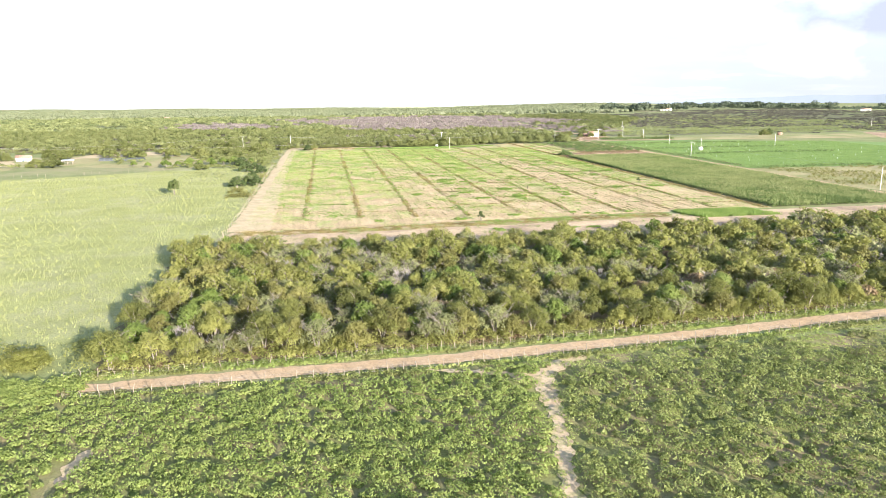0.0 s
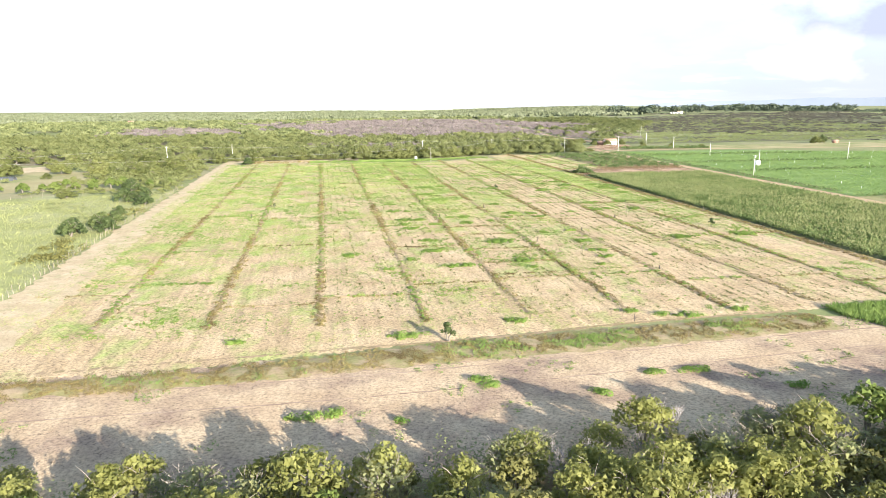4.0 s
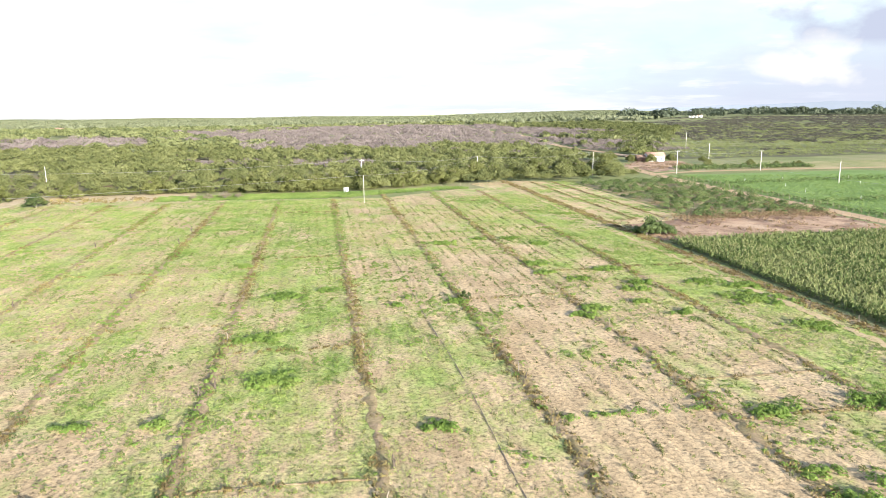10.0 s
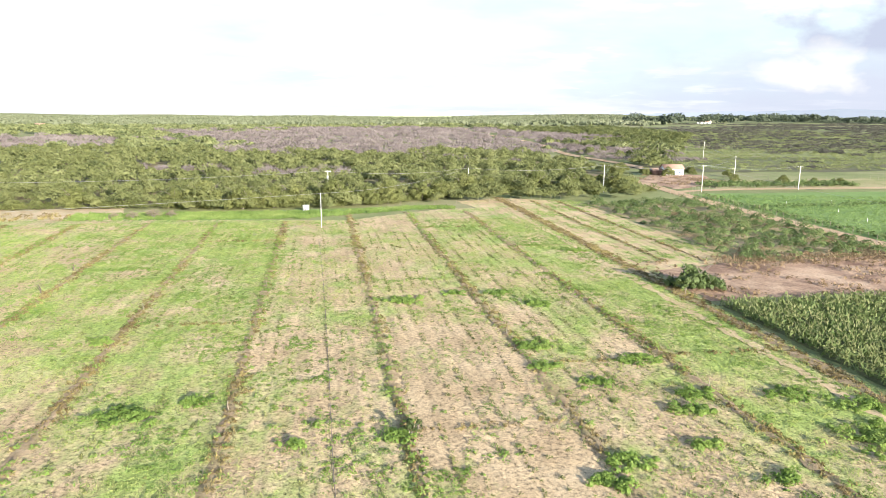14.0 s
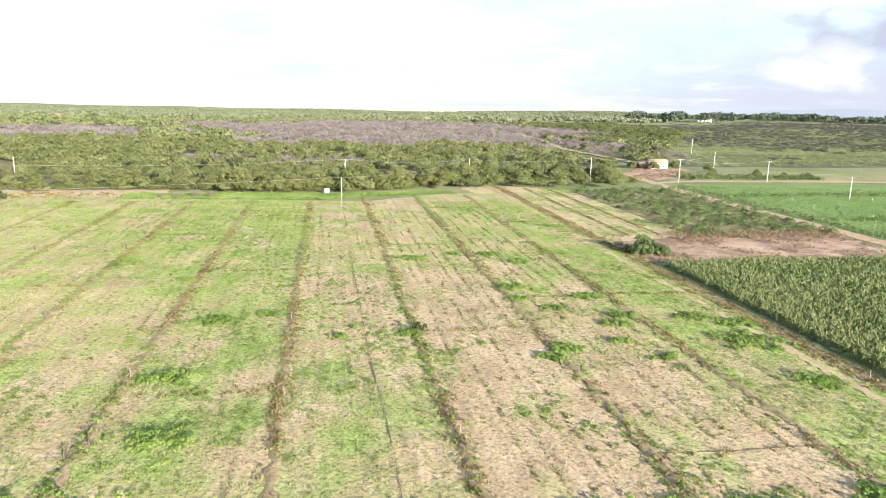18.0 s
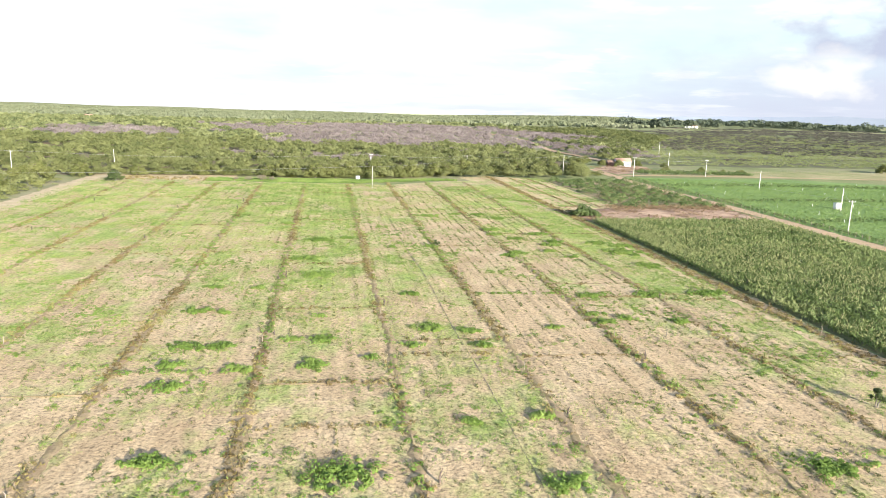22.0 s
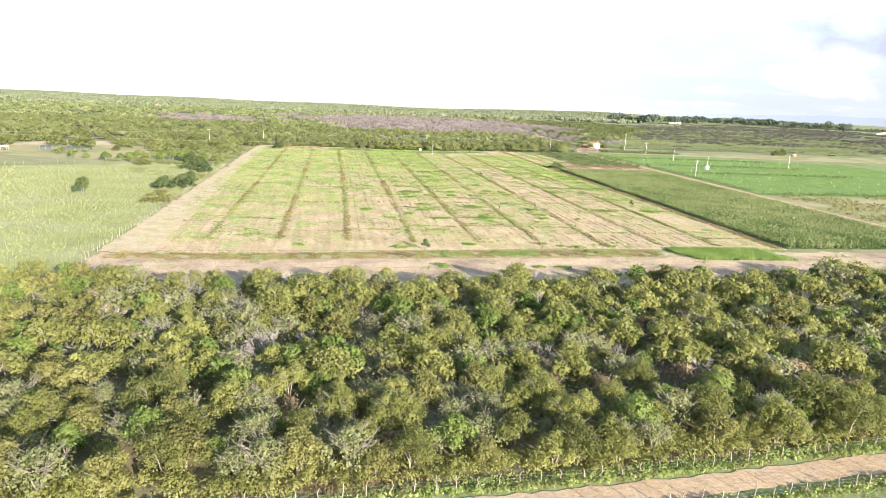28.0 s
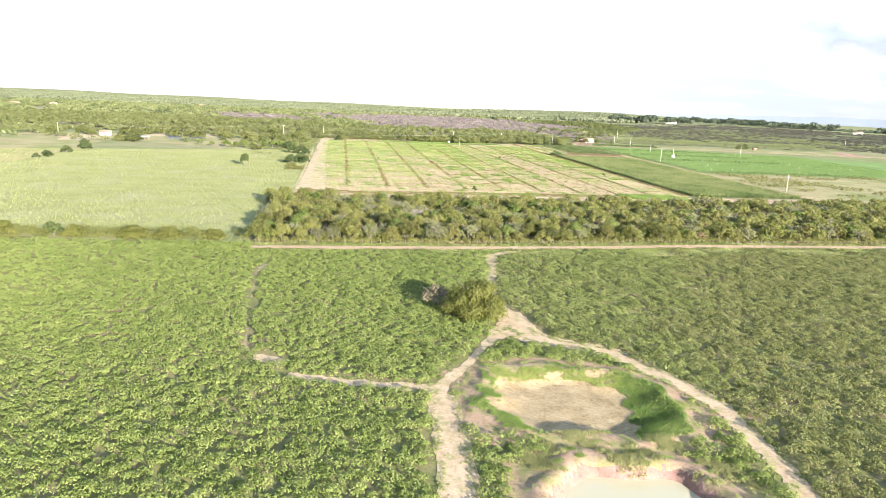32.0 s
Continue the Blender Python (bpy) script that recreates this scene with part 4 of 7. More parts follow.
for (key, k_), bits in far_bits.items():
    v_, q_ = joined(bits)
    label = {"bark": "thin brown stems deep in the thicket", "bleached_branches": "grey leafless branches among the thicket trees"}.get(key, "dense thicket of small olive-green trees")
    tagged(new("thicket", raw_mesh("thicket", v_, q_, bpy.data.materials[key])), label, "thicket", kind="stuff")


u, v, q = scatter(-28, 180, 100, 168, 2.6, 8)
k = (v < 160 + 0.07 * np.clip(u, 0, 200)) & (v > 99 + 0.06 * np.clip(u, 0, 90))
x, y = P(u[k], v[k])
n = len(x)
c = np.stack([np.repeat(x, 46) + q.normal(0, 0.9, n * 46), np.repeat(y, 46) + q.normal(0, 0.9, n * 46), q.uniform(0.3, 2.9, n * 46)], 1)
tagged(new("undergrowth", raw_mesh("undergrowth", *rhombs(c, 0.27, 0.5, q, 0, None, 1.2, True), L_UNDER)), "low leafy undergrowth between the thicket trees", "undergrowth", kind="stuff")

# ---- woods that run to the horizon ----
def woods(name, pts, rad, hgt, per, size, mat, label, seed, upright=0.0, slim=1.25):
    """Low crowns as heaps of leaf clumps; pts (n, 2) in the world."""
    q = np.random.default_rng(seed)
    n = len(pts)
    rr = rad * q.uniform(0.55, 1.35, n)
    hh = hgt * q.uniform(0.5, 1.0, n) * (0.6 + 0.4 * rr / rad)
    base = height(pts[:, 0], pts[:, 1])
    # each crown is a heap of a few lobes
    lobes = 5
    la, lf = q.uniform(0, 6.28, (n, lobes)), np.sqrt(np.arange(lobes) / lobes)[None] * q.uniform(0.8, 1.15, (n, lobes))
    lx, ly, lz = np.cos(la) * lf * 0.7, np.sin(la) * lf * 0.7, 0.66 - 0.4 * lf ** 2
    pick = q.integers(0, lobes, (n, per))
    row = np.arange(n)[:, None]
    d = q.normal(size=(n, per, 3))
    d[..., 2] = np.abs(d[..., 2]) * 0.9 - 0.25
    d /= np.linalg.norm(d, axis=2)[..., None]
    e = d * q.uniform(0.36, 0.5, (n, per, 1))
    c = np.stack([pts[:, 0, None] + (lx[row, pick] + e[..., 0]) * rr[:, None], pts[:, 1, None] + (ly[row, pick] + e[..., 1]) * rr[:, None],
                  base[:, None] + hh[:, None] * (0.03 + 0.88 * lz[row, pick] + 0.5 * e[..., 2])], -1).reshape(-1, 3)
    way = d * 0.5 + np.stack([lx[row, pick] + e[..., 0], ly[row, pick] + e[..., 1], 0.9 * (lz[row, pick] - 0.3) + e[..., 2]], -1)
    way /= np.linalg.norm(way, axis=2)[..., None]
    v, qd = rhombs(c, size, 0.12, q, upright, way.reshape(-1, 3), slim, True, 0.75)
    return tagged(new(name, raw_mesh(name, v, qd, mat)), label, "woodland", kind="stuff")


def filt(u, v, keep):
    x, y = P(u, v)
    k = keep(u, v, x, y)
    return np.stack([x[k], y[k]], 1)


def off_track(x, y):
    """Clear of the track up the hill."""
    tx = np.interp(y, [p[1] for p in HILL_TRACK], [p[0] for p in HILL_TRACK])
    return (np.abs(x - tx) > 5.0) | (y < 640)


def is_grey(x, y):
    e = ((x + 55 + (y - 950) * 0.12) / 200) ** 2 + ((y - 985) / 265) ** 2
    grey = e + 0.42 * patch(x, y, 0.03) < 1.0
    for a, b, ra, rb in ((-290, 785, 62, 72), (-115, 612, 22, 11), (-66, 602, 26, 17), (113, 718, 27, 17)):
        grey = grey | (((x - a) / ra) ** 2 + ((y - b) / rb) ** 2 + 0.3 * patch(x, y, 0.09) < 1.0)
    return grey


u, v, q = scatter(-420, 218, 505, 760, 7.2, 11)
near_w = filt(u, v, lambda u, v, x, y: (v > 504 + 8 * (u < 40) + 14 * (u > 95)) & (np.abs(x - 20) > -1) & off_track(x, y) & ~is_grey(x, y) & ~((u > 195) & (v < 612)) & (patch(x, y, 0.055, 0.8) > np.where(x < -150, -0.8, -1.4)))
edge = (near_w[:, 1] < 572 + 0.18 * near_w[:, 0]) & (near_w[:, 0] > -210)
for k in range(5):
    woods("woodland", near_w[edge][k::5], 4.2, (6.4, 8.0, 7.0, 8.8, 5.2)[k], 580, 0.44, L_WOODS, "olive-green scrub woodland of rounded low trees", 12 + 70 * k)
    woods("woodland", near_w[~edge][k::5], 4.2, (6.2, 7.8, 6.8, 8.6, 5.0)[k], 190, 0.76, L_WOODS, "olive-green scrub woodland beyond the field", 29 + 70 * k)
grey_w = filt(u, v, lambda u, v, x, y: (v > 530) & is_grey(x, y) & (u < 200) & off_track(x, y))
woods("bare_woodland", grey_w, 3.8, 5.2, 190, 0.8, L_GREY, "leafless grey-purple scrub woodland", 13, 0.45, 0.24)
u, v, q = scatter(-900, 330, 760, 1350, 10.5, 14)
mid_all = filt(u, v, lambda u, v, x, y: (x < 175 + (y - 760) * 0.1) & off_track(x, y) & ~is_grey(x, y) & (patch(x, y, 0.04, 0.8) > np.where(x < -60, -0.35, -0.9)))
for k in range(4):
    woods("woodland", mid_all[k::4], 6.4, (6.6, 8.4, 5.4, 7.4)[k], 110, 1.5, L_HAZEW, "distant olive-green scrub woodland", 15 + 90 * k)
mid_grey = filt(u, v, lambda u, v, x, y: (x < 175 + (y - 760) * 0.1) & is_grey(x, y) & off_track(x, y))
woods("bare_woodland", mid_grey, 5.8, 5.2, 110, 1.6, L_GREY, "distant leafless grey-purple woodland", 16, 0.45, 0.3)
u, v, q = scatter(-3300, 1600, 1350, 4700, 30.0, 17)
far_all = filt(u, v, lambda u, v, x, y: (patch(x, y, 0.006) < 1.15) & (x < 260 + (y - 1350) * 0.35) & (np.hypot(x, y) < 4700))
woods("woodland", far_all, 17, 7.5, 30, 6.0, L_FARW, "far scrub woodland below the skyline", 18)
u, v, q = scatter(-420, -34, 384, 505, 6.0, 19)
left_w = filt(u, v, lambda u, v, x, y: (patch(x, y, 0.035) > -0.35) & (v > 384 + 0.15 * (u + 34)) & ~((u < -60) & (u > -215) & (v < 470) & (patch(x, y, 0.035) < 0.75)))
woods("scrub", left_w, 3.1, 4.6, 110, 0.6, L_WOODS, "scattered rounded scrub trees beside the meadow", 20)
u, v, q = scatter(-950, -210, -100, 505, 11.0, 21)
left_f = filt(u, v, lambda u, v, x, y: (patch(x, y, 0.03) > 0.1) & ((v > 120) | (u < -260)) & ~((u > -300) & (v < 330)))
woods("scrub", left_f, 4.5, 5.0, 26, 1.7, L_HAZEW, "scattered scrub beyond the meadow", 22)
# the wooded rise behind the house, beyond the hill track
u, v, q = scatter(150, 470, 610, 1180, 7.4, 97)
rise_w = filt(u, v, lambda u, v, x, y: (x < 118 + (y - 700) * 0.33) & (y > 655) & (x > np.interp(y, [640, 1250], [99, 20])) & off_track(x, y) & ~is_grey(x, y))
for k in range(3):
    woods("woodland", rise_w[k::3], 4.6, (6.0, 8.0, 6.8)[k], 200, 0.9, L_WOODS, "dense green scrub woodland on the rise behind the house", 98 + k)
rise_g = filt(u, v, lambda u, v, x, y: (x < 145 + (y - 700) * 0.33) & (y > 655) & (x > 80) & is_grey(x, y))
woods("bare_woodland", rise_g, 3.8, 5.0, 120, 1.0, L_GREY, "leafless grey-purple scrub behind the house", 101, 0.45, 0.24)
# dry scrub between the field fence and the woods
u, v, q = scatter(-78, -27.5, 372, 508, 4.6, 121)
side_w = filt(u, v, lambda u, v, x, y: (patch(x, y, 0.09, 0.5) > -0.55))
woods("scrub", side_w, 2.1, 2.6, 150, 0.34, L_EDGE, "low green scrub bushes beside the field fence", 122)
u, v, q = scatter(-60, -27.2, 300, 508, 3.9, 123)
side_d = filt(u, v, lambda u, v, x, y: patch(x, y, 0.13, 2.0) > 0.35)
woods("scrub", side_d, 1.5, 1.7, 70, 0.3, L_UNDER, "dry grey-green bushes along the field fence", 124, 0.3, 0.7)
# the slope beyond the green field
u, v, q = scatter(225, 1100, 590, 1500, 11.0, 23)
hill_d = filt(u, v, lambda u, v, x, y: (x > 180 + (y - 760) * 0.1) & ((patch(x, y, 0.011, 0.6) > 0.35) | (patch(x, y, 0.05, 0.3) > 1.2) | ((y > 800) & (x > 215 + (y - 800) * 0.1) & (y < 1320) & (patch(x, y, 0.03, 0.9) + 0.6 * patch(x, y, 0.09) > -0.2))))
u, v, q = scatter(226, 660, 612, 1080, 5.6, 27)
hill_b = filt(u, v, lambda u, v, x, y: (patch(x, y, 0.07, 0.9) > -0.8) & (v > 615) & (x > 120 + (y - 700) * 0.1))
woods("hill_bushes", hill_b, 2.4, 1.5, 46, 0.42, L_SLOPE, "low green bushes on the lower slope", 28)
woods("hill_scrub", hill_d, 5.2, 1.9, 76, 0.95, L_DARKS, "dark low scrub on the far slope", 24)
u, v, q = scatter(430, 2400, 1400, 2500, 30.0, 25)
ridge_w = filt(u, v, lambda u, v, x, y: (patch(x, y, 0.008, 1.0) + 0.5 * patch(x, y, 0.031) > 0.55) & (x > 200 + (y - 1350) * 0.35))
woods("ridge_trees", ridge_w, 15, 24, 150, 3.2, L_DARKW, "dark tall trees along the far ridge", 26)

# ---- paths and pond in the foreground ----
MAIN_PATH = [warp(*p) for p in [(8.6, 86.5), (8.1, 84), (7.9, 81), (8.4, 72), (8.4, 61), (8.6, 53.6), (9.8, 46.5), (12.2, 38.5), (13.6, 32.5), (14.6, 29.2), (18, 25.6), (27.4, 22.5), (34.6, 13.4), (39.0, 4.5), (41.2, -13), (43, -34)]]
POND_PATH = [warp(*p) for p in [(13.5, 30), (9.3, 24.5), (6.0, 13), (3.4, 4.4), (5.2, -5), (7.4, -18.8), (8.6, -36)]]
WEST_PATH = [warp(*p) for p in [(-16.5, 4.4), (-7.1, 3.9), (3.2, 4.3)]]
HEDGE_PATH = [warp(*p) for p in [(-39, 56), (-33, 36), (-27.5, 20), (-25, 12), (-21.5, 10)]]
strip("footpath", MAIN_PATH, [2.4, 1.8, 1.7, 1.8, 2.2, 5.4, 5.6, 4.4, 3.2, 2.7, 2.6, 2.6, 2.6], M_PATH, 0.06, "trodden sandy footpath through the crop", "path", False, 0, 0.34, 0.5)
strip("footpath", POND_PATH, [2.2, 1.4, 1.9, 4.0, 4.4, 4.2, 4.4], M_PATH, 0.05, "trodden sandy footpath past the hollow", "path", False, 0, 0.2, 0.8)
strip("footpath", WEST_PATH, [2.2, 2.3, 3.0], M_PATH, 0.07, "short sandy footpath between crop plots", "path", False, 0, 0.3, 0.8)
sheet("footpath", [(3.5, 42.5), (8.0, 38.4), (9.8, 31), (13.6, 24.6), (13.0, 22.4), (9.8, 24.2), (7.0, 26.4), (4.6, 26.6), (2.8, 24.4), (1.2, 25.6), (3.2, 32), (3.6, 38)], M_PATH, 0.075, "wide trodden fork of the footpaths below the bush", "path", 0.5, 0.6, False)
strip("footpath", HEDGE_PATH, [0.5, 0.2, 0.25, 0.35, 0.7], M_BERM, 0.05, "narrow worn line between crop plots", "path", False, 0, 0.25, 0.8)
strip("footpath", [warp(*p) for p in [(-9, 85.8), (-3.3, 85.2), (3.6, 84.8), (7.2, 84.4), (11.0, 89.6), (13.9, 92.0)]], [0.8, 1.3, 2.0, 3.0, 2.2, 1.6], M_PATH, 0.09, "worn verge where the footpath meets the road", "path", False, 0, 0.5, 0.8)
sheet("bare_spot", [(-49.0, 62.2), (-48.5, 63.9), (-47.5, 63.2), (-47.0, 60), (-47.0, 57.0), (-47.9, 57.2), (-48.6, 59.5)], M_PATH, 0.08, "small bare sandy spot in the crop", "ground", 0.6, 0.5, False)
sheet("bare_spot", [(-32.8, 9.9), (-31.6, 10.9), (-29.6, 9.9), (-27.4, 8.9), (-27.6, 7.7), (-30.2, 7.2), (-32.4, 8.2)], M_PATH, 0.08, "bare sandy spot at the end of the worn line", "ground", 0.3, 0.5, False)
sheet("bare_spot", [(43.6, 65.5), (47.1, 66.2), (47.6, 64.2), (44.6, 63.6)], M_TRACK, 0.08, "small bare sandy spot in the crop", "ground", 0.3, 0.7, False)
m_water, n_, l_, b_ = nodes_of("muddy_water")
b_.inputs["Base Color"].default_value = (0.46, 0.42, 0.29, 1)
b_.inputs["Roughness"].default_value = 0.12
wv = noise_node(n_, l_, 1.5, 3, 0.5)
bp_ = n_.new("ShaderNodeBump")
bp_.inputs["Strength"].default_value, bp_.inputs["Distance"].default_value = 0.05, 0.05
l_.new(wv.outputs[0], bp_.inputs["Height"])
l_.new(bp_.outputs[0], b_.inputs["Normal"])
sheet("water", [(8.2, -13.6), (26.6, -13.6), (26.6, -34.4), (8.2, -34.4)], m_water, -1.1, "still muddy beige pond water", "water", 0.1, 1.0, False)


# ---- crops ----
def near_line(x, y, line, extra=0.0):
    """Least distance of the points to a line."""
    best = np.full(len(x), 1e9)
    for (ax, ay), (bx, by) in zip(line[:-1], line[1:]):
        t = np.clip(((x - ax) * (bx - ax) + (y - ay) * (by - ay)) / ((bx - ax) ** 2 + (by - ay) ** 2), 0, 1)
        best = np.minimum(best, np.hypot(x - ax - t * (bx - ax), y - ay - t * (by - ay)))
    return best + extra


def clear_of(x, y):
    k = (near_line(x, y, MAIN_PATH) > 1.6 + 1.5 * (np.abs(y - 31) < 6)) & (np.hypot((x - 6.5) / 0.8, (y - 31.5) / 1.5) > 5.4) & (near_line(x, y, POND_PATH) > 1.6 + 0.8 * (y < 12)) & (near_line(x, y, WEST_PATH) > 1.5) & (near_line(x, y, HEDGE_PATH) > 0.62)
    k &= (hollow(x, y, BASIN, 12.2, 10.0) > 1.34 + 0.12 * np.sin(x * 0.9) * np.cos(y * 0.7)) & (hollow(x, y, POND, 8.6, 9.8) > 1.5)
    k &= (np.hypot(x + 48.0, (y - 60.3) / 2.0) > 1.75) & (np.hypot(x - 45.6, y - 65) > 1.9) & (np.hypot(x + 0.2, y - 37.5) > 3.2) & (np.hypot((x + 30.2) / 1.5, y - 9.0) > 2.0)
    return k


def plants(name, pts, hgt, spread, per, size, mat, label, seed, flat=0.5, upright=0.0, category="crop", base=0.0, slim=1.0, tri=False):
    """Many small plants as one: per leaves on each, heights and spreads vary."""
    q = np.random.default_rng(seed)
    n = len(pts)
    s = q.uniform(0.6, 1.35, (n, 1))
    a = q.uniform(0, 2 * math.pi, (n, per))
    d = np.sqrt(q.uniform(0.05, 1, (n, per))) * spread * s
    z = height(pts[:, 0], pts[:, 1])[:, None] + base + hgt * s * q.uniform(0.3, 1.05, (n, per)) * (1.05 - 0.45 * d / (spread * 1.35))
    c = np.stack([pts[:, 0, None] + d * np.cos(a), pts[:, 1, None] + d * np.sin(a), z], -1).reshape(-1, 3)
    way = np.stack([np.cos(a), np.sin(a), np.full(a.shape, 0.4 + flat)], -1).reshape(-1, 3)
    v, qd = rhombs(c, size, flat * 0.6, q, upright, way * 0.45, slim, tri)
    return tagged(new(name, raw_mesh(name, v, qd, mat)), label, category, kind="stuff")


def mounds(name, pts, hgt, spread, per, size, mat, label, seed, category="crop", kind_flat=0.3, slim=1.3, vary=(0.6, 1.35), rough=0.55):
    """Bushy plants, each a small dome of leaves that face outwards."""
    q = np.random.default_rng(seed)
    n = len(pts)
    s = q.uniform(*vary, (n, 1))
    a = q.uniform(0, 2 * math.pi, (n, per))
    f = np.sqrt(q.uniform(0, 1, (n, per)))
    top = np.sqrt(np.clip(1 - 0.85 * f * f, 0, 1)) * q.uniform(0.72, 1.08, (n, per))
    lean = q.normal(0, 0.18, (n, 2, 1))
    c = np.stack([pts[:, 0, None] + s * spread * (f * np.cos(a) + lean[:, 0] * top), pts[:, 1, None] + s * spread * (f * np.sin(a) + lean[:, 1] * top),
                  height(pts[:, 0], pts[:, 1])[:, None] + hgt * s * q.uniform(0.8, 1.2, (n, 1)) * top], -1).reshape(-1, 3)
    way = np.stack([f * np.cos(a), f * np.sin(a), top * 0.9 + 0.1], -1).reshape(-1, 3)
    v, qd = rhombs(c, size, kind_flat, q, 0, way, slim, True, rough)
    return tagged(new(name, raw_mesh(name, v, qd, mat)), label, category, kind="stuff")


u, v, q = scatter(-165, 190, -60, 92, 1.32, 31)
rim_v = np.interp(u, [-165, -37, -33, -27, 9, 50, 91, 190], [84, 87.5, 82, 81.0, 83.8, 87.8, 92.2, 93.5])
x, y = P(u, v)
split = np.interp(y, [p[1] for p in MAIN_PATH[:10]][::-1], [p[0] for p in MAIN_PATH[:10]][::-1])
split = np.where(y < MAIN_PATH[9][1], np.interp(y, [-40, 21, MAIN_PATH[9][1]], [35.5, 20.5, MAIN_PATH[9][0]]), split)
gap = patch(x, y, 0.11, 0.7) > 1.8
k = (v < rim_v - 1.0) & clear_of(x, y) & ~gap & (y > -45)
lk = k & ((x < split) | ((y < 22) & (x < np.interp(y, [-42, 2.2, 11.2, 21], [37, 33, 28.5, 20.5]))))
# the far sides of the plot: the same crop with fewer, larger leaves
aside = np.abs(x - 2) > 0.68 * (y + 85) + 22
for side in (k & aside & lk, k & aside & ~lk):
    mounds("leafy_crop", np.stack([x[side], y[side]], 1), 0.95, 0.85, 8, 0.66, L_CROP, "dense green leafy crop at the sides of the plot", 35 + int(side.sum()) % 2)
k = k & ~aside
lk = lk & k
mounds("leafy_crop", np.stack([x[lk], y[lk]], 1), 0.78, 0.92, 92, 0.215, L_CROP, "dense bright green leafy crop covering the plot", 32, vary=(0.45, 1.4), rough=0.95)
rk = k & ~lk & (q.uniform(size=len(x)) < 0.96) & (patch(x, y, 0.16, 2.2) < 1.5) & ~((v > rim_v - 6 - 2.5 * np.sin(u * 0.11)) & (patch(x, y, 0.2, 0.2) > -0.2))
dull = x + 5 * patch(x, y, 0.08, 0.9) + q.normal(0, 3, len(x)) > np.interp(y, [10, 30, 75], [31, 36, 47])
mounds("leafy_crop", np.stack([x[rk & ~dull], y[rk & ~dull]], 1), 0.85, 0.86, 80, 0.215, L_CROPM, "green weedy crop beside the footpath", 33, vary=(0.4, 1.5), rough=0.95)
mounds("leafy_crop", np.stack([x[rk & dull], y[rk & dull]], 1), 0.80, 0.86, 78, 0.22, L_CROPR, "dull olive weedy crop with open gaps", 34, vary=(0.4, 1.5), rough=0.95)
# low weeds on the open ground between the plants and along the verge
bare = ~aside & clear_of(x, y) & (v < rim_v + 1.5) & (y > -45) & ~lk & ~rk & (x > 3)
pts = np.stack([np.repeat(x[bare], 5), np.repeat(y[bare], 5)], 1) + q.normal(0, 0.6, (5 * bare.sum(), 2))
plants("plot_weeds", pts, 0.16, 0.4, 9, 0.2, L_GRASS, "low dry grass on the open ground of the plot", 36, 0.3, 0.5, "grass", 0, 0.5, True)
# grass on the banks of the hollows and along paths
bx, by = rng.uniform(-9, 40, 15000), rng.uniform(-43, 22, 15000)
db, dp = hollow(bx, by, BASIN, 12.2, 10.0), hollow(bx, by, POND, 8.6, 9.8)
k = (((db > 0.80) & (db < 1.30)) | ((dp > 1.05) & (dp < 1.35) & (db > 0.85))) & (patch(bx, by, 0.5) + 0.5 * patch(bx, by, 1.7) > 0.75) & ~((db < 1.0) & (bx < 19))
k &= (near_line(bx, by, MAIN_PATH) > 0.9) & (near_line(bx, by, POND_PATH) > 1.2) & ~((db > 1.0) & (by < -10) & (patch(bx, by, 0.5) < 0.6))
plants("bank_grass", np.stack([bx[k], by[k]], 1), 0.2, 0.35, 14, 0.2, L_TUFT, "rough green grass on the banks of the hollow", 34, 0.3, 0.6, "grass", 0, 0.4, True)
k = ((db > 0.78) & (db < 1.3)) & (patch(bx, by, 0.42, 1.0) > 0.3) & (by > 1) & (near_line(bx, by, MAIN_PATH) > 0.9)
plants("bank_grass", np.stack([bx[k], by[k]], 1), 0.2, 0.4, 12, 0.2, L_GRASS, "dry yellow grass on the bank", 35, 0.3, 0.6, "grass", 0, 0.4, True)

# ---- corn, cassava and other plots ----
u, v = np.meshgrid(np.arange(143.5, 200.5, 0.95), np.arange(203, 402.5, 0.85))
u, v = (u + rng.uniform(-0.12, 0.12, u.shape)).ravel(), (v + rng.uniform(-0.3, 0.3, v.shape)).ravel()
k = rng.uniform(size=len(u)) < 0.93
x, y = P(u[k], v[k])
plants("corn", np.stack([x, y], 1), 1.45, 0.42, 11, 0.58, L_CORN, "rows of ripening corn with dull green and straw leaves", 36, 0.15, 0.45, "crop", 0, 0.6, True)
k = patch(x, y, 0.05, 0.6) + 0.6 * patch(x, y, 0.23) + rng.normal(0, 0.6, len(x)) > -0.15
plants("corn_tops", np.stack([x[k], y[k]], 1), 0.75, 0.3, 4, 0.46, L_CTOP, "dry straw tassels and upper leaves of the corn", 37, 0.1, 0.6, "crop", 0.95, 0.5, True)
u, v, q = scatter(166, 202, 432, 513, 3.5, 37)
x, y = P(u, v)
k = patch(x, y, 0.12) > -0.8
mounds("cassava", np.stack([x[k], y[k]], 1), 2.0, 1.75, 170, 0.3, L_CASS, "blue-green cassava bushes in loose rows", 38, vary=(0.45, 1.3))
u, v, q = scatter(166, 204, 432, 500, 1.7, 137)
x, y = P(u, v)
k = patch(x, y, 0.14, 2.1) > 0.15 + (v - 432) * 0.012
plants("stubble", np.stack([x[k], y[k]], 1), 0.9, 0.8, 14, 0.34, L_RUST, "reddish dry brush between the cassava bushes", 138, 0.3, 0.4)
u, v, q = scatter(143, 202, 405, 432, 1.5, 39)
x, y = P(u, v)
k = (patch(x, y, 0.3) > 0.3)
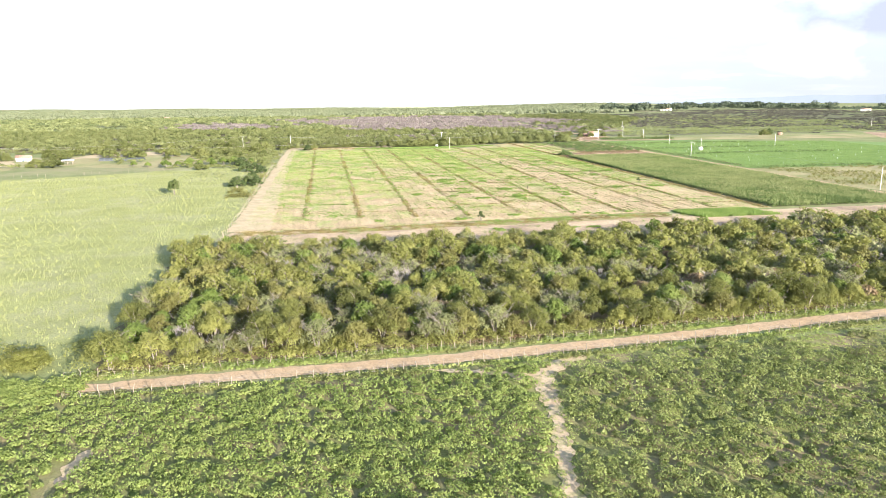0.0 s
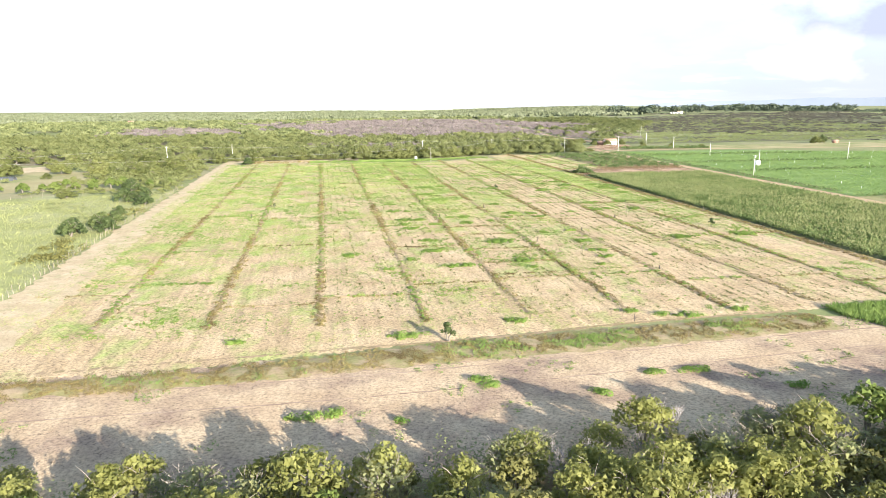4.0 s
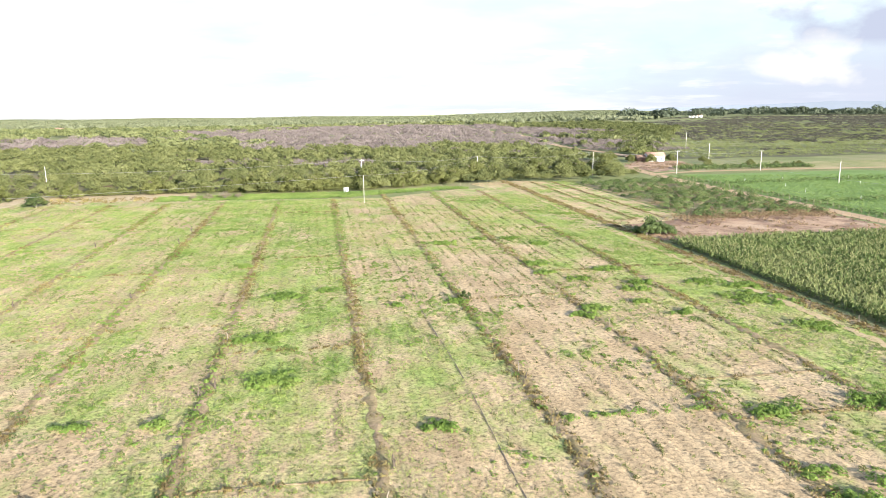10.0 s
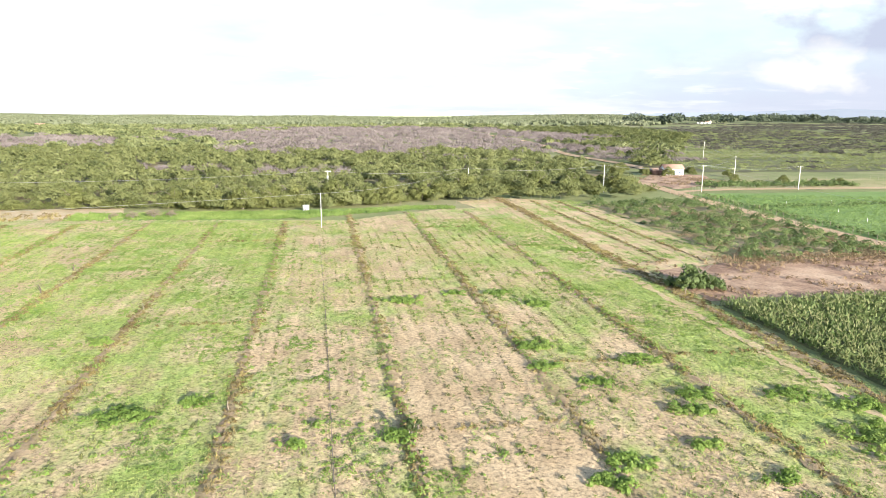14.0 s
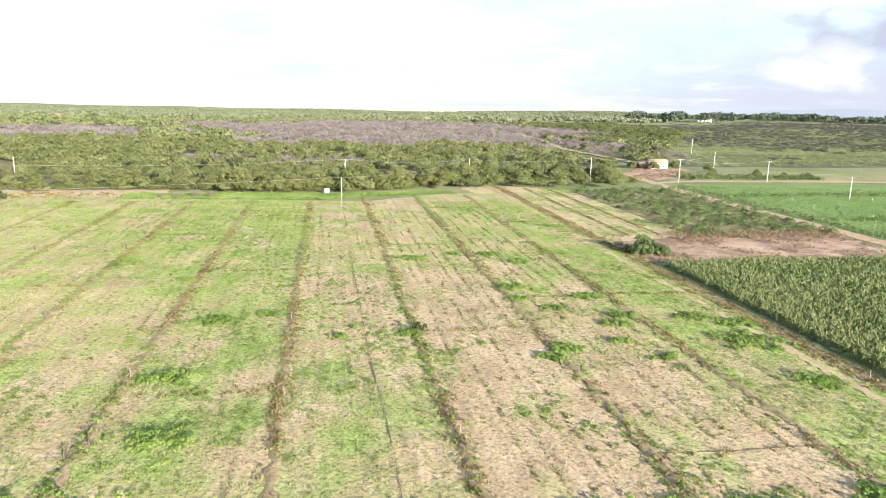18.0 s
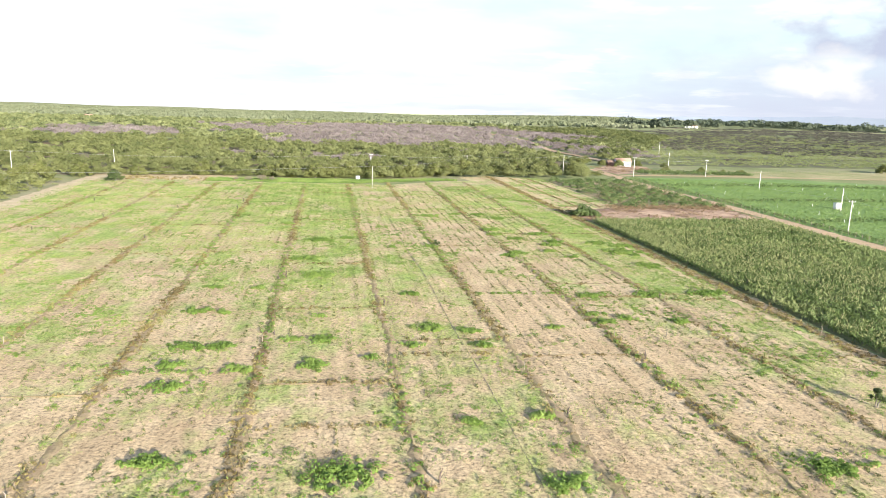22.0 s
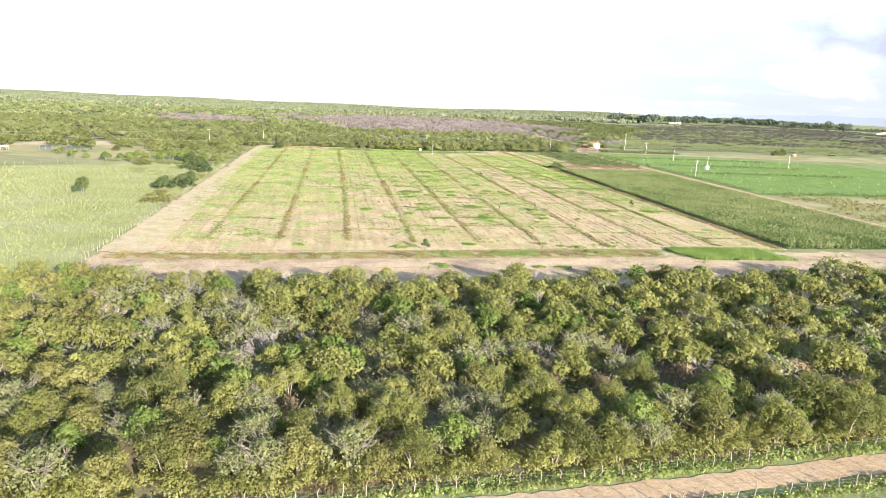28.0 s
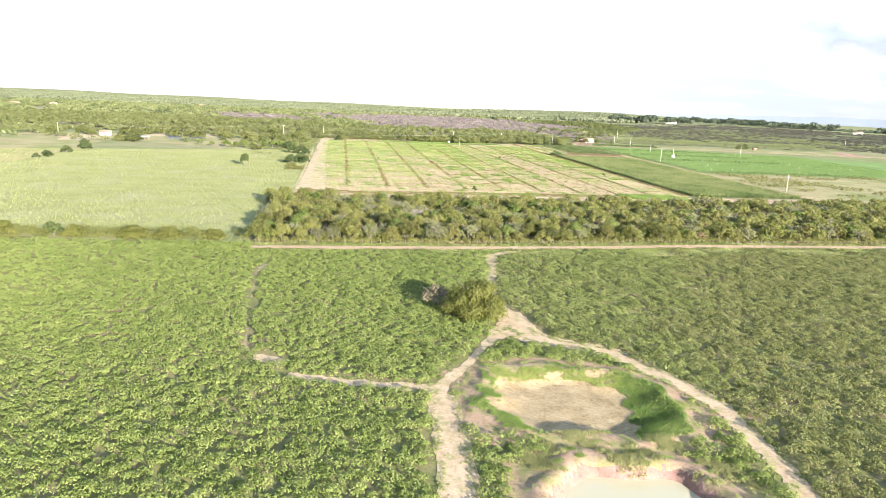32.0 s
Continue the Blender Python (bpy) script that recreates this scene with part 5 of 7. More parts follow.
plants("stubble", np.stack([x[k], y[k]], 1), 0.6, 0.6, 8, 0.4, L_RUST, "reddish dry stubble and weeds", 40, 0.4, 0.3)
u, v, q = scatter(160, 204, 426, 434, 1.1, 41)
x, y = P(u, v)
plants("stubble", np.stack([x, y], 1), 1.0, 0.7, 12, 0.34, L_RUST, "band of reddish dry weeds", 42, 0.4, 0.3)
u, v, q = scatter(211, 424, 318, 531, 1.9, 43)
x, y = P(u, v)
k = (v < 530 - (u - 211) * 0.18) & (u < 400)
plants("green_crop", np.stack([x[k], y[k]], 1), 0.4, 1.0, 15, 0.3, L_REED, "low bright green irrigated crop", 44, 0.6, 0, "crop", 0, 1.2, True)
u, v, q = scatter(211, 420, 192, 312, 3.2, 45)
x, y = P(u, v)
k = patch(x, y, 0.06) > 0.1
plants("fallow_bushes", np.stack([x[k], y[k]], 1), 1.3, 1.1, 14, 0.6, L_OLIVE, "low olive bushes on fallow ground", 46, 0.5, 0, "bushes")
for v0, thick in ((316, 2.5), (402, 1.6), (448, 1.4), (497, 2.0)):
    u = np.arange(212, 330, 0.9)
    x, y = P(u + rng.uniform(-0.4, 0.4, len(u)), v0 + rng.uniform(-thick, thick, len(u)) + 2.5 * np.sin(u * 0.03))
    plants("crop_hedge", np.stack([x, y], 1), 1.5, 0.9, 14, 0.55, L_CASS, "dark green hedge row between plots", 47 + int(v0), 0.5, 0, "hedge")
v = np.arange(330, 528, 0.8)
x, y = P(213.5 + rng.uniform(-1.2, 1.2, len(v)), v)
plants("crop_hedge", np.stack([x, y], 1), 1.1, 0.8, 12, 0.5, L_CASS, "dark green growth along the road fence", 49, 0.5, 0, "hedge")
u, v = rng.uniform(106.5, 133, 1900), rng.uniform(189, 202, 1900)
u = u + np.clip(196 - v, 0, 8) * 0.5
x, y = P(u, v)
plants("reeds", np.stack([x, y], 1), 0.7, 0.6, 16, 0.4, L_TUFT, "patch of bright green tall grass", 50, 0.3, 0.7, "grass", 0, 0.4, True)
u, v = rng.uniform(-15, 122, 3800), rng.uniform(489, 511, 3800)
u = np.where((u < 20) & (rng.uniform(size=3800) < 0.75), u + 60, u)
x, y = P(u, v)
k = (v > 491 + np.clip(u - 80, 0, 30) * 0.45) & (v < 503 + np.clip(u - 85, 0, 30) * 0.3)
g = k & (u > 20)
plants("reeds", np.stack([x[g], y[g]], 1), 0.6, 0.8, 16, 0.36, L_TUFT, "strip of tall light green grass at the wood's edge", 51, 0.3, 0.5, "grass")
g = k & (u <= 20)
plants("dry_reeds", np.stack([x[g], y[g]], 1), 0.7, 0.8, 12, 0.4, L_RIDGE, "strip of dry straw grass at the field's end", 52, 0.3, 0.5, "grass")

# ---- the tilled field: ridges, weeds, thin grass ----
def ridge(u, v0, v1, w, label):
    strip("field_ridge", [(u, v0), (u + 0.25, v0 * 0.67 + v1 * 0.33), (u - 0.2, v0 * 0.33 + v1 * 0.67), (u, v1)], w, M_RIDGE, 0.10, label, "ridge", True, 0.16, 0.4, 0.9)


spots, spots_g = [], []
for ru in (149.5, 157.5):
    ridge(ru, 431, 519, 0.4, "thin ridge of dark earth on the narrow plot")
    spots.append(np.stack([ru + rng.normal(0, 0.3, 180), rng.uniform(431, 519, 180)], 1))
for i, ru in enumerate(RIDGES):
    top = 486 if ru < 90 else 500
    ridge(ru, 206, top, 1.0, "low ridge of dark earth overgrown with dry weeds")
    n = 1350
    v = rng.uniform(205, top, n)
    m = rng.uniform(size=n) < np.clip(0.5 + 0.5 * np.sin(v * 0.05 + i * 1.7) + 0.45 * np.sin(v * 0.21 + i), 0.08, 1)
    spots.append(np.stack([ru + rng.normal(0, 0.45, n)[m], v[m]], 1))
    g = rng.uniform(size=n) < np.clip(0.15 + 0.4 * np.sin(v * 0.035 + i * 2.3), 0.03, 1) * 0.5
    spots_g.append(np.stack([ru + rng.normal(0, 0.5, n)[g], v[g]], 1))
ridge(FR + 0.5, 203, 528, 1.8, "overgrown boundary ridge beside the corn")
v = rng.uniform(203, 528, 2600)
spots.append(np.stack([FR + 0.5 + rng.normal(0, 0.8, 2600), v], 1))
BERM_U, BERM_V = (-24, 10, 32, 50, 72, 102), (184.5, 186.8, 190, 192, 193.8, 195.6)
strip("field_berm", list(zip(BERM_U, BERM_V)), [4.2, 5.0, 6.5, 7.5, 8.6, 8.0], M_BERM, 0.055, "low weedy earth berm along the end of the field", "berm", True, 0.3, 0.5)
u = rng.uniform(-24, 102, 5200)
off = rng.normal(0, 1.9, 5200)
k = np.abs(off) < 3.6
u, off = u[k], off[k]
v = np.interp(u, BERM_U, BERM_V) + off
w = np.sin(u * 0.31) + 0.8 * np.sin(u * 0.13 + off * 0.5 + 1) + 0.5 * np.sin(u * 0.9 + off)
green = (w > 0.35 - 0.006 * u) & (rng.uniform(size=len(u)) < 0.10 + 0.5 * np.exp(-((u - 64) / 17) ** 2))
berm_g = np.stack(P(u[green], v[green]), 1)
plants("berm_grass", berm_g, 0.42, 0.55, 14, 0.28, L_TUFT, "upright green grass on the berm", 88, 0.3, 0.7, "grass", 0.15, 0.35, True)
dry = ~green & (np.sin(u * 0.47 + off) + np.sin(u * 1.3) < 0.7)
plants("berm_weeds", np.stack(P(u[dry], v[dry]), 1), 0.28, 0.5, 10, 0.2, L_RIDGE, "dry brown weeds on the berm", 89, 0.3, 0.4, "weeds", 0.12, 0.7, True)
edges = [FL, *RIDGES, FR]
q = random.Random(5)
CROSS = [(58.2, 74.6, 315.7), (58.2, 74.6, 256.5), (58.2, 74.6, 285.4), (58.2, 74.6, 242.8), (107.4, 124, 321.2), (124, 140, 322.8), (107.4, 124, 262.2), (124, 140, 262.6), (25.5, 41.7, 283), (74.6, 91, 299.9), (58.2, 74.6, 229.5), (74.6, 91, 229.5), (41.7, 58.2, 222), (25.5, 41.7, 221)]
SURE = len(CROSS)
for a, b in zip(edges[:-1], edges[1:]):
    v = 215 + q.uniform(0, 20)
    while v < 478:
        CROSS.append((a, b, v))
        v += q.uniform(28, 75)
for k, (a, b, v) in enumerate(CROSS):
    if k < SURE or q.random() < 0.3:
        strip("field_ridge", [(a + 0.6, v), ((a + b) / 2, v + q.uniform(-0.4, 0.4)), (b - 0.6, v)], q.uniform(0.25, 0.5), M_RIDGE, 0.105, "thin cross ridge of dark earth between plots", "ridge", True, 0.1, 0.12, 1.4)
    n = q.randrange(5, 36)
    uu_ = rng.uniform(a + 0.5, b - 0.5, n)
    (spots_g if q.random() < 0.5 else spots).append(np.stack([uu_, v + rng.normal(0, 0.3, n)], 1))
strip("drip_line", [(84.9, 236), (85.2, 284), (84.8, 305), (84.9, 336), (84.2, 359), (84.0, 389), (83.5, 435), (83.0, 458)], 0.09, M_DRIP, 0.14, "thin dark drip hose lying along the rows", "furrow", True, 0.03, 0.05, 1.0)


def world_of(uv):
    x, y = P(uv[:, 0], uv[:, 1])
    return np.stack([x, y], 1)


plants("ridge_weeds", world_of(np.concatenate(spots)), 0.34, 0.40, 13, 0.23, L_RIDGE, "dry brown and yellow weeds along the ridges", 61, 0.3, 0.3, "weeds", 0, 1.0, True)
mounds("green_weeds", world_of(np.concatenate(spots_g)), 0.45, 0.42, 22, 0.19, L_WEED, "green weeds growing along the ridges", 62, "weeds")
# loose weed clumps, drawn out across the rows
pts = []
q2 = np.random.default_rng(63)
cu, cv = q2.uniform(FL + 2, FR - 1, 24000), q2.uniform(204, 485, 24000)
px, py = P(cu, cv)
w = 0.6 * patch(px, py, 0.06, 0.4) + 0.8 * patch(px, py, 0.2, 1.4) + 0.5 * patch(px, py, 0.6, 0.7) + 3.0 * (growth(cu, cv) - 0.5) + 0.1
for a, b, s in zip(cu[w > 0.7], cv[w > 0.7], q2.uniform(0, 1, (w > 0.7).sum())):
    n = int(1 + 8 * s ** 6)
    pts.append(np.stack([a + q2.normal(0, 0.2 + 1.3 * s ** 3, n), b + q2.normal(0, 0.2 + 0.5 * s, n)], 1))
mounds("weed_clumps", world_of(np.concatenate(pts)), 0.24, 0.42, 20, 0.16, L_WEED, "clumps of fresh green weeds on the tilled soil", 64, "weeds", vary=(0.4, 1.35))
# the large weed patches, one by one: u, v, half width
PATCHES = (
    ((51, 267.6, 1.8), (50.6, 255.9, 2.2), (51.4, 240.1, 1.2), (54.6, 240.9, 1.6), (32, 254, 1.6), (39, 240, 0.7), (68.3, 264.2, 2.6), (67.3, 243.1, 2.0), (68, 237.2, 0.7), (87.5, 261.5, 1.8), (85.5, 250.5, 0.9), (88, 250.2, 1.1), (86.4, 244.1, 1.2), (97.1, 243.9, 0.5), (82.3, 237.1, 0.6), (49, 284.8, 1.7), (64.9, 291.9, 1.4), (81.5, 274, 1.0), (89.1, 274.9, 1.2), (113.5, 261.9, 2.0), (130.7, 262.8, 3.0), (44.5, 248, 0.9), (58.5, 255, 0.8)),
    ((47.2, 314.1, 1.6), (51.2, 313.5, 1.0), (48.5, 298.2, 2.0), (53, 298, 1.7), (47.7, 291.3, 1.2), (55.8, 289.6, 1.3), (62, 300.8, 1.0), (65.8, 300.6, 1.6), (65, 290.6, 1.4), (72.3, 293.3, 0.9), (81.3, 305.2, 1.9), (77.9, 297.6, 1.0), (88, 297.2, 1.2), (87.3, 303.6, 1.4), (120.4, 306.5, 1.3), (109.2, 306.6, 1.3), (112.5, 321.9, 1.8), (122.7, 322, 2.2), (134.7, 323, 2.6), (108.4, 310.9, 1.2), (113.3, 308.5, 1.1), (100.2, 304.5, 0.7), (80.6, 324.1, 1.3), (47.9, 328.5, 0.9), (54.8, 328.2, 0.8), (65.3, 311.1, 0.6)),
    ((64.7, 337.6, 2.6), (134.2, 358.7, 3.6), (105.7, 354.7, 1.6), (109.3, 387.5, 2.2), (108.4, 380.3, 1.4), (120.2, 380.7, 1.9), (121.7, 370.6, 1.8), (112.2, 374.8, 1.4), (119.2, 367, 1.6), (70.6, 374.5, 1.4), (64.9, 371.9, 2.3), (89.8, 364.9, 1.5), (56.6, 393.9, 1.4), (80.8, 364.3, 0.9), (120.1, 353.7, 1.3), (108.6, 357.9, 1.8), (116.9, 359.9, 1.2), (137, 365.7, 2.2), (131.8, 369.3, 2.0), (95.7, 409.8, 2.4), (103.8, 413, 1.6), (111, 412.4, 1.8), (115.4, 405.4, 1.9), (135.7, 443.3, 1.8), (62, 352, 2.0), (134, 345, 2.4)))
big_ones = []
for table in PATCHES:
    for a, b, s in table:
        n = int(5 + 8 * s * s)
        big_ones.append(np.stack([a + q2.normal(0, 0.62 * s, n), b + q2.normal(0, 0.42 * s, n)], 1))
mounds("weed_patches", world_of(np.concatenate(big_ones)), 0.5, 0.48, 46, 0.2, L_WEED, "thick patches of fresh green weeds between the ridges", 93, "weeds", vary=(0.6, 1.4))
# rows of low stubble in the barest plots
pts = []
for a in np.arange(RIDGES[2] + 1.0, RIDGES[8], 2.05):
    m = 520 if a > RIDGES[6] else 260
    b = q2.uniform(206, 470, m)
    keep = q2.uniform(size=m) < 0.5 + 0.35 * np.sin(b * 0.11 + a) + 0.3 * np.sin(b * 0.43 + 2 * a)
    pts.append(np.stack([a + q2.normal(0, 0.12, keep.sum()), b[keep]], 1))
plants("row_stubble", world_of(np.concatenate(pts)), 0.26, 0.24, 8, 0.2, L_STUB, "low dry stubble in rows on bare soil", 94, 0.3, 0.4, "weeds", 0.05, 0.7, True)
cu, cv = q2.uniform(FL, FR, 170000), q2.uniform(198, 487, 170000)
px, py = P(cu, cv)
w = 0.7 * patch(px, py, 0.07, 0.4) + 0.5 * patch(px, py, 0.31, 0.1) + 0.3 * np.cos((cu - RIDGES[0]) * 2 * math.pi / 2.05) + q2.normal(0, 0.4, len(cu))
k = w + 4.8 * (growth(cu, cv) - 0.49) > 0.08
plants("thin_grass", world_of(np.stack([cu[k], cv[k]], 1)), 0.15, 0.36, 6, 0.16, L_GRASS, "thin yellow-green grass and stubble on sandy soil", 65, 0.3, 0.55, "grass", 0.07, 0.5, True)

cu, cv = q2.uniform(FL, FR, 60000), q2.uniform(201, 487, 60000)
px, py = P(cu, cv)
w = patch(px, py, 0.07, 2.4) + 0.6 * patch(px, py, 0.33, 1.1) + q2.normal(0, 0.35, len(cu))
k = w + 4.2 * (growth(cu, cv) - 0.5) > 0.45
mounds("grass_tufts", world_of(np.stack([cu[k], cv[k]], 1)), 0.3, 0.36, 9, 0.19, L_TUFT, "scattered green grass tufts on the tilled soil", 66, "grass", 0.2, 0.7)
strip("footpath", [(137.2, 204), (137.6, 300), (137.0, 400), (137.4, 500)], 1.3, M_TRACK, 0.14, "worn sandy line beside the boundary ridge", "path", True, 0, 0.35, 1.0)

cu, cv = q2.uniform(143, 165, 9000), q2.uniform(431, 520, 9000)
px, py = P(cu, cv)
k = patch(px, py, 0.2, 0.8) + 0.5 * np.cos(cu * 1.9) + q2.normal(0, 0.3, len(cu)) > 0.3
plants("thin_grass", world_of(np.stack([cu[k], cv[k]], 1)), 0.22, 0.34, 6, 0.2, L_TUFT, "thin green grass and weeds on the narrow plot", 67, 0.3, 0.5, "grass", 0.03, 0.6, True)
u = rng.uniform(-34, 200, 9000)
v = np.interp(u, [-60, -27, 9, 50, 91, 145, 200], [82, 85, 88, 92, 96.5, 97.5, 98]) + np.where(rng.uniform(size=9000) < 0.6, rng.uniform(2.2, 4.6, 9000), -rng.uniform(2.1, 4.2, 9000))
x, y = P(u, v)
k = patch(x, y, 0.22, 1.6) + rng.normal(0, 0.5, 9000) > 0.2
mounds("verge_weeds", np.stack([x[k], y[k]], 1), 0.4, 0.45, 16, 0.2, L_CROPR, "lush green weeds along both sides of the dirt road", 68, "weeds")
u = rng.uniform(-32, 120, 1500)
v = np.interp(u, [-60, -27, 9, 50, 91, 145], [85, 88, 91, 95, 99.6, 100.6]) + rng.uniform(-0.6, 1.6, 1500)
x, y = P(u, v)
k = patch(x, y, 0.12, 0.6) + rng.normal(0, 0.4, 1500) > -0.1
mounds("verge_weeds", np.stack([x[k], y[k]], 1), 0.45, 0.6, 34, 0.22, L_CROP, "fresh green bushy weeds below the thicket fence", 69, "weeds")

u = rng.uniform(-52, -29.5, 260)
v = 84.6 + 0.085 * (u + 33) + rng.normal(0, 1.9, 260)
mounds("verge_weeds", np.stack(P(u, v), 1), 0.8, 0.8, 60, 0.22, L_CROP, "lush green weeds that close the end of the dirt road", 143, "weeds", rough=0.9)

# ---- meadow tufts, verges ----
u, v, q = scatter(-150, -29, 92, 300, 2.1, 70)
x, y = P(u, v)
k = patch(x, y, 0.07, 1.9) + 0.6 * patch(x, y, 0.4) + q.normal(0, 0.5, len(x)) > 1.35
plants("meadow_stalks", np.stack([x[k], y[k]], 1), 0.6, 0.2, 4, 0.55, L_STRAW, "pale dry stalks standing in the meadow", 79, 0.1, 0.85, "grass", 0, 0.3, True)
u, v, q = scatter(-190, -27, 90, 378, 1.6, 71)
x, y = P(u, v)
k = (v < 380 + (u + 27) * 0.5) & (v > 90)
plants("meadow_tufts", np.stack([x[k], y[k]], 1), 0.34, 0.75, 9, 0.42, L_MEADOW, "tussocks of rough yellow-green meadow grass", 72, 0.2, 0.85, "grass", 0, 0.3, True)
u = rng.uniform(-34, 300, 5200)
s_ = rng.uniform(size=5200) < 0.5
v = np.interp(u, [-120, -27, 9, 50, 91, 145, 300], [78, 85, 88, 92, 96.5, 97.5, 99]) + np.where(s_, 2.7, -2.8) + np.abs(rng.normal(0, 0.7, 5200)) * np.where(s_, 1, -0.6)
x, y = P(u, v)
plants("verge_grass", np.stack([x, y], 1), 0.35, 0.4, 6, 0.3, L_GRASS, "low green weeds along the dirt road", 73, 0.45, 0.2, "grass")
u = rng.uniform(-29, 160, 900)
x, y = P(u, np.interp(u, ROADSIDE_U, ROADSIDE_V) + rng.uniform(1.5, 6.0, 900))
mounds("undergrowth", np.stack([x, y], 1), 1.3, 0.9, 60, 0.22, L_TREE, "leafy undergrowth at the edge of the thicket", 74, "undergrowth")
u = rng.uniform(-29, 130, 900)
x, y = P(u, np.interp(u, ROADSIDE_U, ROADSIDE_V) + rng.uniform(0.8, 3.5, 900))
k = patch(x, y, 0.15, 1.7) > 0.2
plants("brushwood", np.stack([x[k], y[k]], 1), 0.6, 0.7, 22, 0.34, L_RUST, "dry reddish brushwood below the trees", 75, 0.1, 0.5, "brushwood", 0, 0.22, True)
u, v = rng.uniform(-26, 205, 3600), rng.uniform(164, 190, 3600)
x, y = P(u, v + np.clip(u, 0, 150) * 0.06)
k = patch(x, y, 0.16) > 0.75
plants("headland_weeds", np.stack([x[k], y[k]], 1), 0.3, 0.45, 14, 0.19, L_TUFT, "sparse green weeds on the bare headland", 76, 0.5, 0, "weeds")
u = rng.uniform(-135, -31, 300)
v = np.interp(u, [-135, -31], [84, 92]) + rng.normal(0, 2.6, 300) + 3
x, y = P(u, v)
mounds("hedge", np.stack([x, y], 1), 1.9, 1.5, 110, 0.25, L_TREE, "bushy hedge between the meadow and the crop", 77, "hedge")
u = rng.uniform(-36, -27, 260)
v = rng.uniform(250, 330, 260)
x, y = P(u, v)
k = patch(x, y, 0.12) > 0.1
plants("fence_scrub", np.stack([x[k], y[k]], 1), 1.2, 1.2, 20, 0.5, L_OLIVE, "dry scrub along the field fence", 78, 0.4, 0, "scrub")

# thick growth round the dug hollow: dark on its eastern slope, dry on the far bank
bx, by = rng.uniform(-2, 32, 30000), rng.uniform(-13, 18, 30000)
db = hollow(bx, by, BASIN, 12.2, 10.0)
k = (db > 0.5 + 0.05 * np.sin(by)) & (db < 1.08) & (bx > 20.5 + 0.6 * np.sin(by * 1.3)) & (by > -8) & (near_line(bx, by, MAIN_PATH) > 0.9)
plants("bank_growth", np.stack([bx[k], by[k]], 1), 0.16, 0.36, 12, 0.17, L_TUFT, "dense dark green weeds on the slope of the hollow", 82, 0.4, 0.4, "weeds", 0, 0.55, True)
k = (db > 0.70 + 0.08 * np.sin(bx * 0.9)) & (db < 1.05) & (by > 8.5) & (bx < 21) & (patch(bx, by, 0.5, 0.5) > -0.2)
plants("bank_growth", np.stack([bx[k], by[k]], 1), 0.2, 0.4, 11, 0.19, L_GRASS, "dry yellowish grass on the far bank of the hollow", 83, 0.3, 0.6, "grass", 0, 0.4, True)
k = (db > 0.9) & (db < 1.14) & (bx < 6) & (by < 10) & (near_line(bx, by, POND_PATH) > 1.6) & (patch(bx, by, 0.7, 0.4) > 0)
plants("bank_growth", np.stack([bx[k], by[k]], 1), 0.2, 0.35, 12, 0.17, L_TUFT, "green weeds on the rim of the hollow", 84, 0.4, 0.4, "weeds", 0, 0.5, True)

# weeds that lean over the edges of the footpaths
pts = []
for line, wd in ((MAIN_PATH[:7], 0.95), (MAIN_PATH[8:], 1.7), (POND_PATH, 1.7), (WEST_PATH, 1.3)):
    for (ax, ay), (bx_, by_) in zip(line[:-1], line[1:]):
        d = math.dist((ax, ay), (bx_, by_))
        n = int(d * 7)
        t, off = rng.uniform(size=n), np.where(rng.uniform(size=n) < 0.5, -1, 1) * (wd + rng.normal(0, 0.35, n))
        pts.append(np.stack([ax + (bx_ - ax) * t - (by_ - ay) / d * off, ay + (by_ - ay) * t + (bx_ - ax) / d * off], 1))
plants("path_weeds", np.concatenate(pts), 0.3, 0.35, 10, 0.18, L_CROP, "low weeds leaning over the footpath edges", 85, 0.4, 0.3, "weeds", 0, 0.7, True)
bx, by = rng.uniform(2, 32, 9000), rng.uniform(-16, -6, 9000)
k = (hollow(bx, by, BASIN, 12.2, 10.0) > 0.9) & (hollow(bx, by, POND, 8.6, 9.8) > 1.0) & (patch(bx, by, 0.6, 0.3) > 1.2)
plants("dike_grass", np.stack([bx[k], by[k]], 1), 0.2, 0.35, 11, 0.19, L_TUFT, "patchy green grass on the earth dike", 86, 0.4, 0.6, "grass", 0, 0.4, True)
bx, by = rng.uniform(4, 31, 9000), rng.uniform(-17, -7, 9000)
k = (hollow(bx, by, BASIN, 12.2, 10.0) > 0.95) & (hollow(bx, by, POND, 8.6, 9.8) > 0.93) & (patch(bx, by, 0.6, 2.3) > 0.3)
plants("dike_grass", np.stack([bx[k], by[k]], 1), 0.25, 0.35, 11, 0.24, L_STRAW, "dry straw-coloured grass hanging on the dike", 87, 0.2, 0.6, "grass", 0, 0.35, True)

# bushes that close the foot of the woods
u = rng.uniform(-30, 202, 420)
v = np.interp(u, [-30, 20, 60, 100, 135, 150, 202], [506, 511.5, 508, 514, 536, 537, 538]) + rng.uniform(0, 5, 420)
mounds("wood_edge", np.stack(P(u, v), 1), 2.0, 1.9, 130, 0.3, L_EDGE, "olive-green bushes along the foot of the woods", 141, "bushes", vary=(0.45, 1.4), rough=0.8)
u, v = rng.uniform(216, 247, 260), rng.uniform(556, 594, 260)
x, y = P(u, v)
k = patch(x, y, 0.2, 1.2) > 0.0
plants("yard_brush", np.stack([x[k], y[k]], 1), 0.9, 0.9, 18, 0.34, L_RUST, "dry brown brush in front of the house", 142, 0.3, 0.4, "brushwood")

